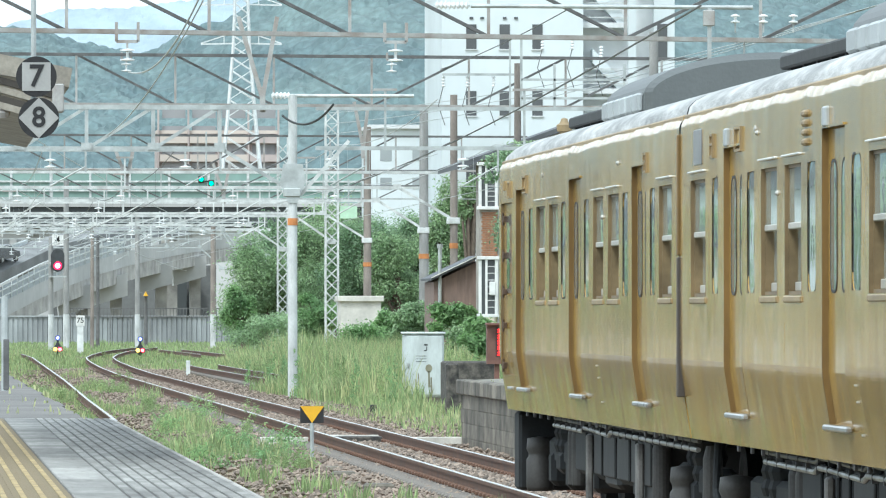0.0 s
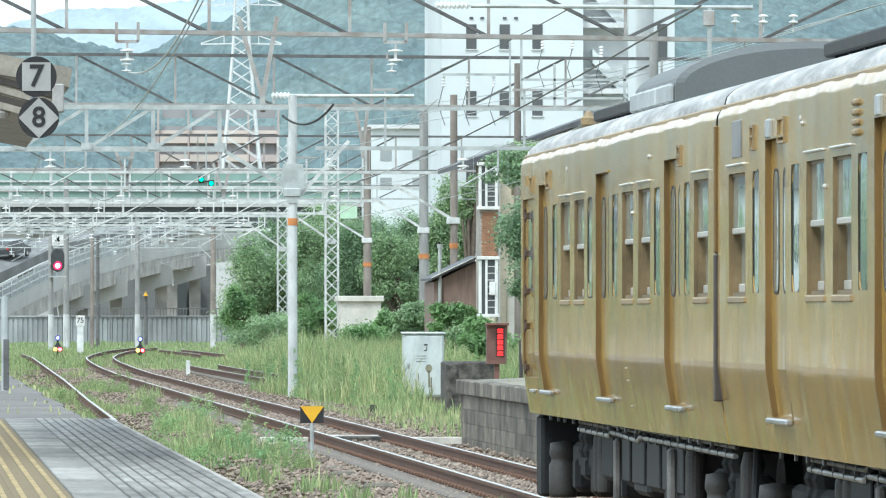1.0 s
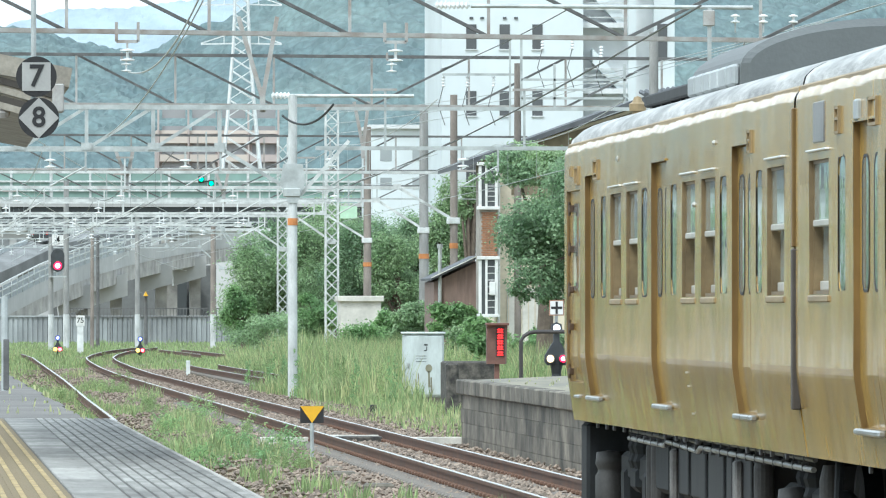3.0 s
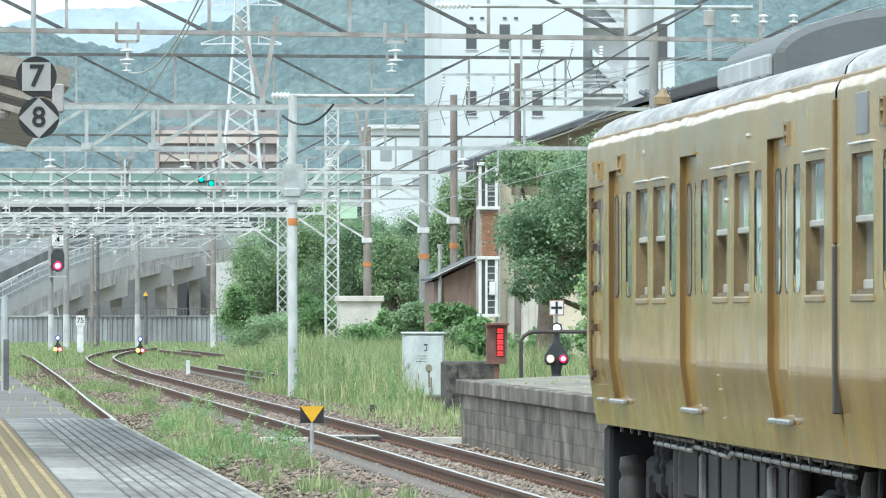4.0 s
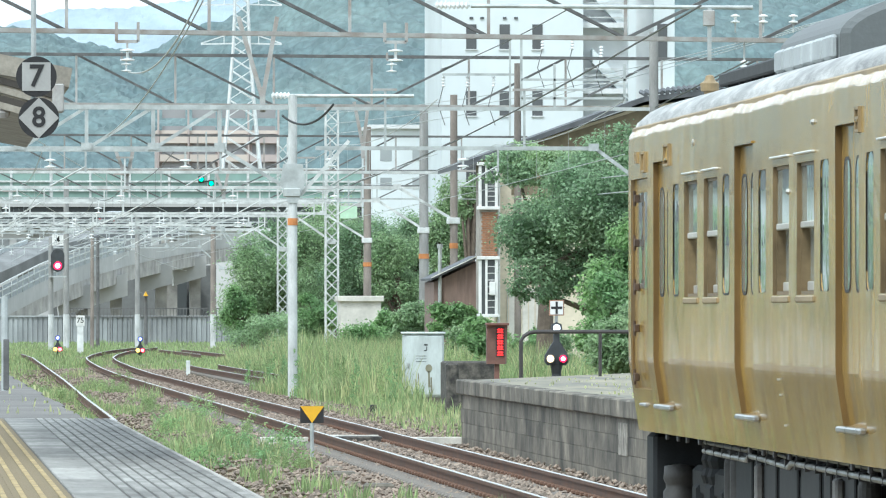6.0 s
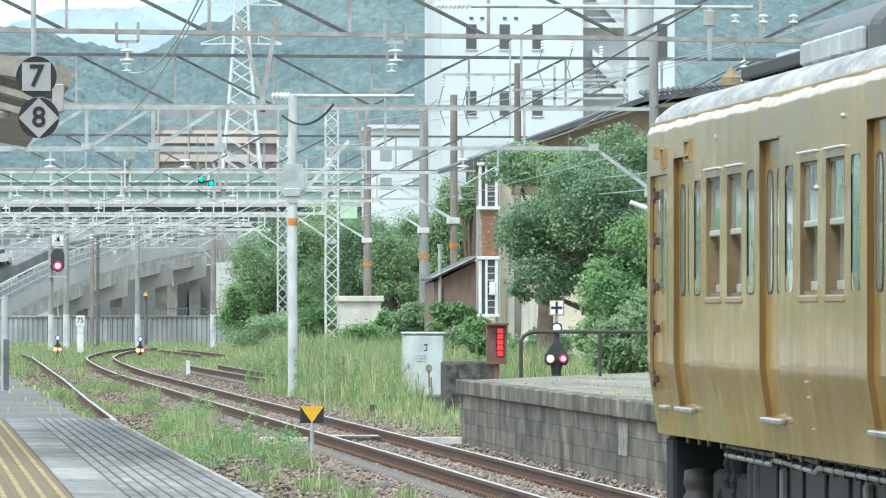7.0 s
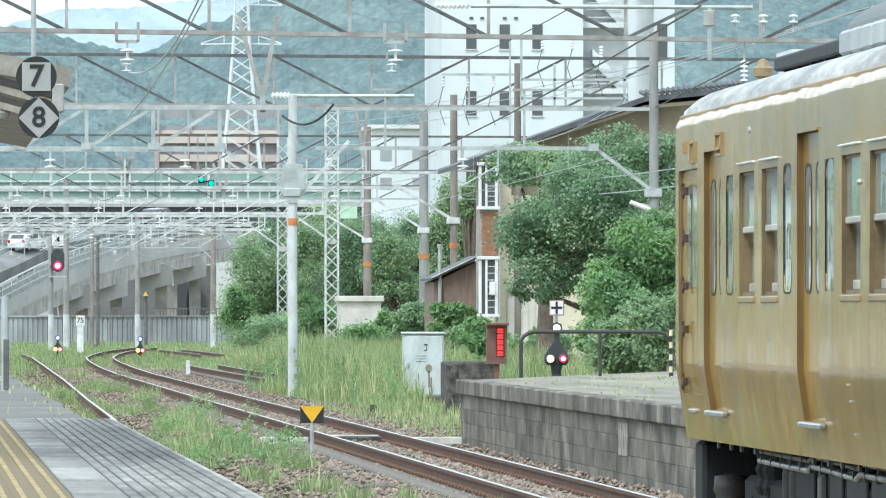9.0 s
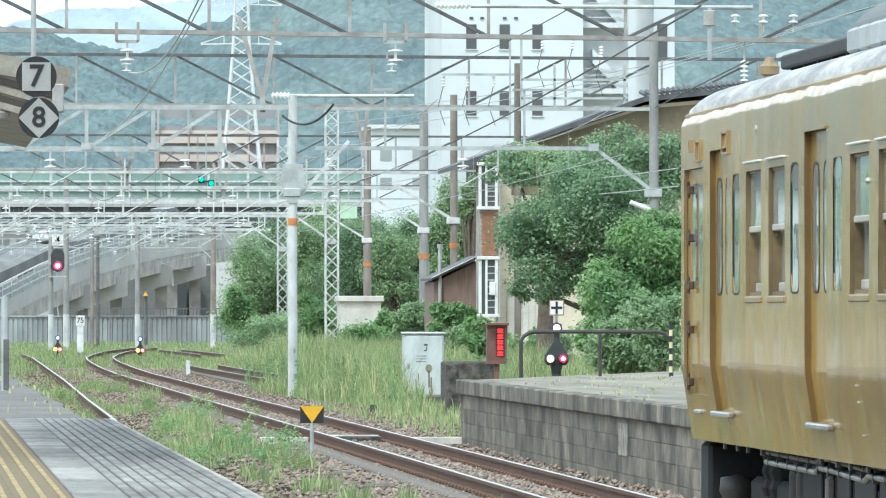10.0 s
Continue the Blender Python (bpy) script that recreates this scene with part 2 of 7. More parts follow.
def side_x(z):
    """Half width of the body at a height: tucked in below, leaning in under the roof."""
    if z < 1.56:
        k = 1.56 - z
        return 1.45 - (0.155 * k * k / 0.2 if k < 0.1 else 0.155 * (k - 0.05))
    if z > 3.24:
        k = (z - 3.24) / 0.08
        return 1.45 - 0.035 * k * k
    return 1.45


def panel_x(y, z):
    """Half width of the body with the dents and the wavy crease of old sheet metal."""
    crease = 0.022 * noise.noise((y * 0.55, 0.0, 3.0)) + 0.010 * noise.noise((y * 2.3, 0.0, 9.0))
    dent = 0.0035 * noise.noise((y * 0.8, z * 1.3, 5.0)) + 0.0012 * noise.noise((y * 2.6, z * 2.2, 1.0))
    return side_x(z + (crease if z < 1.7 else 0.0) + (1.3 * crease if z > 3.1 else 0.0)) + dent


def side_sheet(shape, sgn, holes, y0, y1, depth):
    """A body side with rectangular openings (ya, yb, za, zb) and their reveals."""
    ys = sorted({y0, y1, *[h[0] for h in holes], *[h[1] for h in holes], *[y0 + 0.26 * q for q in range(1, int((y1 - y0) / 0.26))]})
    zs = sorted({0.97, 1.06, 1.15, 1.25, 1.33, 1.42, 1.46, 1.49, 1.51, 1.53, 1.55, 1.57, 1.59, 1.7, 1.85, 2.2, 2.45, 2.7, 3.05, 3.1, 3.16, 3.2, 3.22, *[3.24 + 0.01 * q for q in range(8)], 3.32, *[h[2] for h in holes], *[h[3] for h in holes]})
    for ya, yb in zip(ys, ys[1:]):
        for za, zb in zip(zs, zs[1:]):
            ym, zm = (ya + yb) / 2, (za + zb) / 2
            if any(h[0] < ym < h[1] and h[2] < zm < h[3] for h in holes):
                continue
            shape.face(*[(sgn * panel_x(y, z), y, z) for y, z in ((ya, za), (yb, za), (yb, zb), (ya, zb))])
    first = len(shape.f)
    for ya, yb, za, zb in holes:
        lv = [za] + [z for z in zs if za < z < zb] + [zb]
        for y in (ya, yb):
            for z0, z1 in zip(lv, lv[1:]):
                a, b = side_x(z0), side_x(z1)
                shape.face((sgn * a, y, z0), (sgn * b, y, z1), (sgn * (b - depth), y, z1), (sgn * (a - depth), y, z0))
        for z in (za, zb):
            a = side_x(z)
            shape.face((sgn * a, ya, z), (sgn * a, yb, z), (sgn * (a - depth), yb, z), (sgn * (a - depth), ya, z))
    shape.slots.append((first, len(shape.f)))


def stadium(y0, y1, z0, z1, n=6):
    """Outline of an upright opening with rounded corners, as (y, z)."""
    r = min(0.11, (y1 - y0) / 2)
    pts = []
    for q, (cy, cz) in enumerate(((y1 - r, z1 - r), (y0 + r, z1 - r), (y0 + r, z0 + r), (y1 - r, z0 + r))):
        for k in range(n // 2 + 1):
            a = math.pi / 2 * (q + k / (n // 2))
            pts.append((cy + r * math.cos(a), cz + r * math.sin(a)))
    return pts


def ring_plate(shape, sgn, x, outline, x2, grow):
    """A raised band round an outline."""
    cy = sum(p[0] for p in outline) / len(outline)
    cz = sum(p[1] for p in outline) / len(outline)
    out = []
    for y, z in outline:
        dy, dz = y - cy, z - cz
        out.append((y + math.copysign(grow, dy) * (abs(dy) > 1e-4), z + math.copysign(grow, dz) * (abs(dz) > 0.15)))
    n = len(outline)
    for k in range(n):
        j = (k + 1) % n
        (a, b), (c, d), (e, f), (g, h) = outline[k], outline[j], out[j], out[k]
        shape.face((sgn * x2, a, b), (sgn * x2, c, d), (sgn * x2, e, f), (sgn * x2, g, h))
        shape.face((sgn * x, g, h), (sgn * x, e, f), (sgn * x2, e, f), (sgn * x2, g, h))
        shape.face((sgn * x, a, b), (sgn * x, c, d), (sgn * x2, c, d), (sgn * x2, a, b))


def build_car(doors, singles, cab, label):
    """doors and singles: distances of door openings and lone windows from the car's far end."""
    car = thing("train_car", (7.1, 60, 0), label, "train car", "cars of the ochre train")
    L = 19.5
    holes = []
    wins, pockets = [], []
    for k, d in enumerate(doors):
        holes.append((-(d + 1.31), -d, 1.2, 3.03))
        if k < len(doors) - 1:
            pockets += [(d + 1.69, d + 2.19), (d + 5.62, d + 6.12)]
            wins += [(d + 2.65, d + 3.70), (d + 4.20, d + 5.25)]
    pockets += [(doors[-1] + 1.69, doors[-1] + 2.1)] if doors[-1] + 4 < L - 0.1 else []
    wins += singles
    if not cab:
        pockets.append((doors[0] - 0.88, doors[0] - 0.45))
    for a, b in wins:
        holes.append((-b, -a, 2.005, 2.845))
    for a, b in pockets:
        holes.append((-b, -a, 2.025, 2.84))
    crew = (0.25, 1.75)
    if cab:
        holes.append((-crew[1], -crew[0], 1.3, 2.93))
    body = Shape()
    for sgn in (-1, 1):
        side_sheet(body, sgn, holes, -L, 0.0, 0.10)
    # ends
    for y in (0.0, -L):
        prof = [(-side_x(z), z) for z in (0.97, 1.25, 1.52, 2.95, 3.16, 3.32)]
        arch = [(1.36 * math.cos(a), 3.32 + 0.34 * math.sin(a)) for a in (math.pi * k / 12 for k in range(11, 0, -1))]
        full = prof + arch + [(-x, z) for x, z in reversed(prof)]
        face_y = y + (0.12 if (cab and y == 0.0) else 0.0)
        body.face(*[(x * (0.97 if face_y > y else 1), face_y, z) for x, z in full])
        if face_y > y:
            for (xa, za), (xb, zb) in zip(full, full[1:]):
                body.face((xa, y, za), (xb, y, zb), (xb * 0.97, face_y, zb), (xa * 0.97, face_y, za))
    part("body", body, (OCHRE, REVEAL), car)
    # roof
    roof = Shape()
    prev = None
    stations = [0.0, -0.25, -0.6] + [-1 - 0.9 * k for k in range(20)] + [-18.6, -19.2, -L]
    for i, y in enumerate(stations):
        drop = 0.10 if i == 0 and cab else (0.04 if i == 1 and cab else 0.0)
        ring = [(1.40 * math.cos(a), y, 3.33 + (0.31 - drop) * math.sin(a) ** 0.8) for a in (math.pi * k / 20 for k in range(21))]
        if prev:
            for k in range(20):
                roof.face(prev[k], prev[k + 1], ring[k + 1], ring[k])
        prev = ring
    part("roof", roof, ROOF_GREY, car, "weathered silver-grey roof", smooth=True)
    for sgn in (-1, 1):
        gut = Shape()
        gut.box((sgn * 1.37 if sgn > 0 else -1.42, -L, 3.285), (sgn * 1.42 if sgn > 0 else -1.37, 0.02, 3.345), 0.012)
        part("rain_gutter", gut, GUTTER, car, "grimy tan rain gutter")
        # black strip drawn in for the shadow line under the gutter
        part("gutter_shadow_strip", Shape().box((min(sgn * 1.36, sgn * 1.418), -L, 3.272), (max(sgn * 1.36, sgn * 1.418), 0.01, 3.286)), UNDER, car)
    floor = Shape().box((-1.36, -L + 0.05, 1.0), (1.36, -0.05, 1.18))
    part("floor_pan", floor, UNDER, car)
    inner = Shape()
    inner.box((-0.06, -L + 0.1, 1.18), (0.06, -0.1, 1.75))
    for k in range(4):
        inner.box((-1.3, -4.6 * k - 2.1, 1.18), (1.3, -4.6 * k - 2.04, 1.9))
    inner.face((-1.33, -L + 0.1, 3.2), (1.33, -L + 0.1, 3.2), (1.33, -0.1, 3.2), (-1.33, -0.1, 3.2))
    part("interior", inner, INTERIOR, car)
    for sgn in (-1, 1):
        for a, b in wins:
            x = sgn * 1.41
            sash = Shape()
            fr = 0.022
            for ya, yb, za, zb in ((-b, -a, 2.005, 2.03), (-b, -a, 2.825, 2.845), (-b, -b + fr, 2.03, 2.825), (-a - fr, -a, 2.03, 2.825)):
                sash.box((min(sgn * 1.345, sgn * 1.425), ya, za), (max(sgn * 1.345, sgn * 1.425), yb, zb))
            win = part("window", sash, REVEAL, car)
            mid = Shape().box((x - 0.02, -b + fr, 2.43), (x + 0.02, -a - fr, 2.472), 0.006)
            part("sash_rail", mid, SASH, win, "pale aluminium sash rail")
            low = Shape().box((min(sgn * 1.35, sgn * 1.385), -b + fr, 2.03), (max(sgn * 1.35, sgn * 1.385), -a - fr, 2.09), 0.006)
            part("bottom_rail", low, SASH, win, "pale aluminium bottom rail")
            for za, zb, px in ((2.09, 2.45, 1.362), (2.472, 2.825, 1.415)):
                g = Shape().box((sgn * px - 0.003, -b + fr, za), (sgn * px + 0.003, -a - fr, zb))
                o = part("pane", g, TRAIN_GLASS, win)
                o.visible_shadow = False
            lip = Shape().box((min(sgn * 1.44, sgn * 1.474), -b - 0.03, 2.896), (max(sgn * 1.44, sgn * 1.474), -a + 0.03, 2.91), 0.004)
            part("drip_lip", lip, PORCELAIN, win, "bright drip lip above the window")
            sill = Shape().box((min(sgn * 1.44, sgn * 1.462), -b - 0.02, 1.955), (max(sgn * 1.44, sgn * 1.462), -a + 0.02, 2.0), 0.008)
            part("sill", sill, GUTTER, win)
        for a, b in pockets:
            pan = Shape()
            out = stadium(-b, -a, 2.025, 2.84)
            x = sgn * 1.43
            # a plate that fills the square opening's corners, then the pane
            c = [(-b, 2.025), (-a, 2.025), (-a, 2.84), (-b, 2.84)]
            bm_out = [(y, z) for y, z in out]
            for k in range(len(bm_out)):
                (ya, za), (yb, zb) = bm_out[k], bm_out[(k + 1) % len(bm_out)]
                ca = min(c, key=lambda q: (q[0] - (ya + yb) / 2) ** 2 + (q[1] - (za + zb) / 2) ** 2)
                pan.face((sgn * 1.447, ya, za), (sgn * 1.447, yb, zb), (sgn * 1.447, *ca))
                pan.face((sgn * 1.447, ya, za), (sgn * 1.447, yb, zb), (sgn * 1.435, yb, zb), (sgn * 1.435, ya, za))
            pk = part("pocket_window", pan, OCHRE, car)
            rim = Shape()
            ring_plate(rim, sgn, 1.446, out, 1.449, 0.014)
            part("rim", rim, UNDER_GREY, pk)
            g = Shape().face(*[(sgn * 1.442, y, z) for y, z in out])
            o = part("pane", g, MIRROR_GLASS, pk)
            o.visible_shadow = False
        for d in doors:
            x = 1.40
            ym = -(d + 0.655)
            leaf_wins = [(-(d + 0.50), -(d + 0.16)), (-(d + 1.15), -(d + 0.81))]
            zs = [1.2, 1.33, 1.42, 1.52, 3.03]
            for (ya, yb), (wa, wb) in zip(((ym + 0.004, -d), (-(d + 1.31), ym - 0.004)), leaf_wins):
                door = Shape().loft([[(sgn * a, ya, z), (sgn * a, yb, z), (sgn * (a - 0.03), yb, z), (sgn * (a - 0.03), ya, z)]
                                     for z, a in ((z, side_x(z) - 0.04) for z in zs)])
                dr = part("door_leaf", door, OCHRE, car)
                ya, yb = wa, wb
                out = stadium(ya, yb, 2.03, 2.82)
                rim = Shape()
                ring_plate(rim, sgn, 1.41, out, 1.414, 0.018)
                part("window_rim", rim, RUBBER, dr)
                g = Shape().face(*[(sgn * 1.412, y, z) for y, z in out])
                part("pane", g, MIRROR_GLASS, dr)
            post = Shape()
            zz = [1.2, 1.33, 1.42, 1.52, 3.03]
            for za, zb in zip(zz, zz[1:]):
                a, b = side_x(za), side_x(zb)
                post.face((sgn * (a - 0.001), -d - 0.003, za), (sgn * (a - 0.04), -d - 0.003, za), (sgn * (b - 0.04), -d - 0.003, zb), (sgn * (b - 0.001), -d - 0.003, zb))
            part("jamb", post, OCHRE_DIRTY, car, "rust-stained door jamb")
            step = Shape().box((min(sgn * 1.40, sgn * 1.45), -(d + 1.32), 1.16), (max(sgn * 1.40, sgn * 1.45), -d + 0.01, 1.198), 0.01)
            part("door_step", step, STEEL, car, "bare steel door step")
            head = Shape().box((min(sgn * 1.43, sgn * 1.465), -(d + 1.33), 3.03), (max(sgn * 1.43, sgn * 1.465), -d + 0.02, 3.045))
            part("door_hood", head, OCHRE, car)
        # destination slats, lamp and small fittings high on the side
        lamp = Shape().lathe((sgn * 1.43, -5.65, 3.12), [(0.0, sgn * 0.035), (0.026, sgn * 0.025), (0.03, -sgn * 0.02)], 10, "x")
        part("marker_lamp", lamp, ALU, car)
        for py, pz in ((-12.45, 2.67), (-14.0, 3.085)) if cab else ((-7.15, 2.67), (-5.8, 3.09), (-15.4, 3.085)):
            plug = Shape().lathe((sgn * 1.445, py, pz), [(0.0, sgn * 0.025), (0.012, sgn * 0.022), (0.018, sgn * 0.01), (0.02, 0)], 12, "x")
            part("knob", plug, ALU, car, "small dull metal stud")
        for gy, gz0, gz1, gw in ((-1.3, 2.97, 3.13, 0.3), (-0.75, 3.05, 3.14, 0.12), (-3.3, 2.985, 3.15, 0.4), (-16.5, 2.965, 3.12, 0.2)) if cab else ((-4.3, 2.99, 3.16, 0.4), (-2.45, 2.98, 3.15, 0.2)):
            fitting = Shape()
            x0, x1 = sorted((sgn * 1.43, sgn * 1.468))
            for q in (0, gw):
                fitting.box((x0, gy - q - 0.02, gz0), (x1, gy - q, gz1))
            for z in (gz0, (gz0 + gz1) / 2, gz1 - 0.018) if gw == 0.2 else (gz0, gz1 - 0.018):
                fitting.box((x0, gy - gw, z), (x1, gy, z + 0.018))
            part("sign_bracket", fitting, GUTTER, car)
        for k in range(0 if cab else 4):
            v = Shape().box((min(sgn * 1.4, sgn * 1.478), -9.1, 2.945 + 0.06 * k), (max(sgn * 1.4, sgn * 1.478), -8.85, 2.99 + 0.06 * k), 0.014)
            part("side_vent", v, GUTTER, car)
        if not cab:
            plate = Shape().box((min(sgn * 1.39, sgn * 1.458), -1.75, 2.95), (max(sgn * 1.39, sgn * 1.458), -1.1, 3.205), 0.006)
            part("destination_box", plate, DEST, car, "grey glazed destination box")
        if not cab:
            for d in doors[:2]:
                s = Shape().box((min(sgn * 1.4, sgn * 1.478), -(d + 0.42), 3.035), (max(sgn * 1.4, sgn * 1.478), -(d + 0.22), 3.165), 0.012)
                part("door_lamp", s, AC_LIGHT, car, "pale door indicator lamp")
        if cab:
            leaf = Shape()
            zs = [1.3, 1.42, 1.52, 2.08, 2.82, 2.93]
            for za, zb in zip(zs, zs[1:]):
                spans = ((-crew[1], -1.54), (-0.7, -crew[0])) if za == 2.08 else ((-crew[1], -crew[0]),)
                a, b = sgn * (side_x(za) - 0.03), sgn * (side_x(zb) - 0.03)
                for ya, yb in spans:
                    leaf.face((a, ya, za), (a, yb, za), (b, yb, zb), (b, ya, zb))
            cd = part("crew_door", leaf, OCHRE, car)
            g = Shape().face(*[(sgn * 1.424, y, z) for y, z in stadium(-1.54, -0.7, 2.08, 2.82)])
            part("pane", g, TRAIN_GLASS, cd)
            for z0, z1 in ((2.09, 2.78), (1.39, 1.77)):
                h = Shape().wire([(sgn * 1.43, -0.62, z0), (sgn * 1.465, -0.62, z0 + 0.02), (sgn * 1.465, -0.62, z1 - 0.02), (sgn * 1.43, -0.62, z1)], 0.011, 8)
                rail_ob = part("handrail", h, OCHRE_DIRTY, cd, "rusty door handrail")
                for z in (z0, (z0 + z1) / 2, z1) if z1 > 2 else (z0, z1):
                    part("bracket", Shape().box((min(sgn * 1.42, sgn * 1.462), -0.72, z - 0.03), (max(sgn * 1.42, sgn * 1.462), -0.6, z + 0.03), 0.006).rod((sgn * 1.456, -0.66, z - 0.06), (sgn * 1.456, -0.66, z + 0.06), 0.012), HINGE, rail_ob, "dark rusted bracket")
            st = Shape().box((min(sgn * 1.38, sgn * 1.425), -1.25, 1.165), (max(sgn * 1.38, sgn * 1.425), -0.7, 1.19), 0.006)
            part("crew_step", st, STEEL, cd)
        # rivets and drain spouts below the doors
        for z in (1.15, 1.35, 1.45):
            rungs = Shape().box((min(sgn * 1.36, sgn * (side_x(z) + 0.012)), -11.8, z), (max(sgn * 1.36, sgn * (side_x(z) + 0.012)), -11.72, z + 0.012))
            part("rung", rungs, ALU, car)
        for d in doors:
            for q in (-0.1, 0.85, 1.6, 2.6):
                lug = Shape().box((sgn * 1.335 - 0.012, -d - q - 0.05, 0.925), (sgn * 1.335 + 0.012, -d - q, 0.985), 0.004)
                part("sill_lug", lug, PIPE, car)
        for z, r, xx, pm in ((0.865, 0.02, 1.21, BRIGHT_PIPE), (0.93, 0.018, 1.2, PIPE)):
            p = Shape().wire([(sgn * xx, -3.9, z), (sgn * xx, -7.2, z - 0.012), (sgn * xx, -7.4, z + 0.02), (sgn * xx, -8.1, z + 0.015), (sgn * xx, -10.1, z - 0.012), (sgn * xx, -10.3, z + 0.02), (sgn * xx, -18.4, z)], r, 8)
            pipe = part("air_pipe", p, pm, car)
            for q in range(22):
                part("pipe_clip", Shape().box((sgn * xx - 0.022, -4.2 - 0.65 * q, z - 0.02), (sgn * xx + 0.022, -4.18 - 0.65 * q, z + 0.04)), PIPE, pipe)
        # equipment under the floor
        rnd = random.Random(5 + int(cab))
        y = -6.2
        while y > -13.6:
            w = rnd.choice((0.55, 0.9, 1.3))
            e = Shape().box((min(sgn * 1.18, sgn * 0.3), y - w, 0.30 + 0.2 * rnd.random()), (max(sgn * 1.18, sgn * 0.3), y, 0.82 + 0.16 * rnd.random()), 0.04)
            bx = part("equipment_box", e, rnd.choice((UNDER, UNDER, UNDER_GREY)), car)
            lid = Shape().box((min(sgn * 1.175, sgn * 1.2), y - w + 0.08, 0.5), (max(sgn * 1.175, sgn * 1.2), y - 0.08, 0.9), 0.01)
            part("lid", lid, rnd.choice((UNDER, UNDER_GREY)), bx)
            y -= w + 0.12
        for y, w in ((-8.2, 0.1), (-13.3, 0.2)):
            part("hanger_post", Shape().box((min(sgn * 1.2, sgn * 1.26), y - w, 0.22), (max(sgn * 1.2, sgn * 1.26), y, 0.84), 0.015), POST_GREY, car)
        for y in (-0.85, -16.4):
            part("air_cylinder", Shape().lathe((sgn * 1.12, y, 0.2), [(0.0, 0), (0.12, 0.0), (0.13, 0.04), (0.13, 0.3), (0.11, 0.33), (0.11, 0.36), (0.13, 0.4), (0.12, 0.5), (0.0, 0.52)], 20), DUSTY, car, smooth=True)
        for y in (-5.3, -5.75, -14.2, -18.6):
            r = Shape().lathe((sgn * 1.12, y, 0.35), [(0.0, 0), (0.07, 0.0), (0.075, 0.05), (0.075, 0.45), (0.05, 0.55)], 16)
            part("damper", r, DUSTY, car)
        hose = Shape().wire([(sgn * 1.2, -0.3, 0.95), (sgn * 1.22, -0.35, 0.6), (sgn * 1.2, -0.5, 0.4)], 0.03, 8)
        part("hose", hose, UNDER, car)
    # bogies
    for by in (-2.9, -16.6):
        frame_shape = Shape()
        for sgn in (-1, 1):
            frame_shape.box((sgn * 0.98 - 0.09, by - 1.55, 0.48), (sgn * 0.98 + 0.09, by + 1.55, 0.72), 0.04)
            for q in (-1.05, 1.05):
                frame_shape.box((sgn * 0.98 - 0.12, by + q - 0.2, 0.27), (sgn * 0.98 + 0.12, by + q + 0.2, 0.6), 0.05)
            for q in (-0.25, 0.25):
                frame_shape.lathe((sgn * 0.98, by + q, 0.6), [(0.12, 0.0), (0.14, 0.06), (0.12, 0.12), (0.14, 0.18), (0.12, 0.24), (0.14, 0.3), (0.12, 0.36)], 12)
        frame_shape.box((-1.1, by - 0.3, 0.4), (1.1, by + 0.3, 0.62), 0.05)
        bg = part("bogie", frame_shape, UNDER, car)
        for q in (-1.05, 1.05):
            ax = Shape().rod((-0.8, 0, 0), (0.8, 0, 0), 0.08, n=12)
            for sgn in (-1, 1):
                ax.lathe((sgn * 0.5335 - 0.065, 0, 0), [(0.0, 0.02), (0.3, 0.02), (0.36, 0.0), (0.43, 0.0), (0.43, 0.13), (0.36, 0.13), (0.3, 0.1), (0.0, 0.1)], 24, "x")
            wheel = part("wheelset", ax, UNDER, bg, smooth=False)
            AXLES.append((wheel, (0, by + q, 0.43)))
    # roof gear
    ac = Shape()
    rings = []
    for y in (-8.1, -8.2, -12.1, -12.2):
        inset = 0.06 if y in (-8.1, -12.2) else 0.0
        ring = [(-1.08 + inset, y, 3.5), (-1.08 + inset, y, 3.70)]
        ring += [((1.08 - inset) * -math.cos(math.pi * k / 20), y, 3.70 + (0.33 - inset) * math.sin(math.pi * k / 20) ** 1.15) for k in range(1, 20)]
        ring += [(1.08 - inset, y, 3.70), (1.08 - inset, y, 3.5)]
        rings.append(ring)
    for a, b in zip(rings, rings[1:]):
        ac.hull(a, b, caps=False)
    ac.face(*rings[0])
    ac.face(*rings[-1])
    unit = part("air_conditioner", ac, AC_GREY, car, "arched dark grey air conditioner")
    for sgn in (-1, 1):
        for k in range(6):
            y = -8.3 - k * 0.63
            fin = Shape().box((min(sgn * 1.07, sgn * 1.13), y - 0.52, 3.54), (max(sgn * 1.07, sgn * 1.13), y, 3.70), 0.02)
            part("intake_grille", fin, AC_LIGHT, unit)
    for x in (-0.85, 0.85):
        for ya, yb in ((-7.6, -2.6),):
            board = Shape().box((x - 0.13, ya, 3.6), (x + 0.13, yb, 3.70), 0.015)
            for k in range(int((yb - ya) / 0.9) + 1):
                board.box((x - 0.1, ya + 0.05 + k * 0.9, 3.5), (x + 0.1, ya + 0.11 + k * 0.9, 3.6))
            part("roof_board", board, UNDER_GREY, car)
    if cab:
        for x in (-0.9, 0.9):
            cap = Shape().lathe((x, -1.0, 3.5), [(0.045, 0), (0.045, 0.10), (0.07, 0.112), (0.075, 0.17), (0.05, 0.185), (0.04, 0.2), (0.03, 0.23), (0.0, 0.24)], 16)
            part("roof_vent", cap, GUTTER, car, "ochre bell-shaped roof vent", smooth=False)
        # cab front, facing away along the track
        for x0, x1 in ((-1.15, -0.5), (0.5, 1.15), (-0.3, 0.3)):
            w = Shape().box((x0, 0.115, 2.15), (x1, 0.14, 2.85), 0.01)
            part("cab_window", w, TRAIN_GLASS, car)
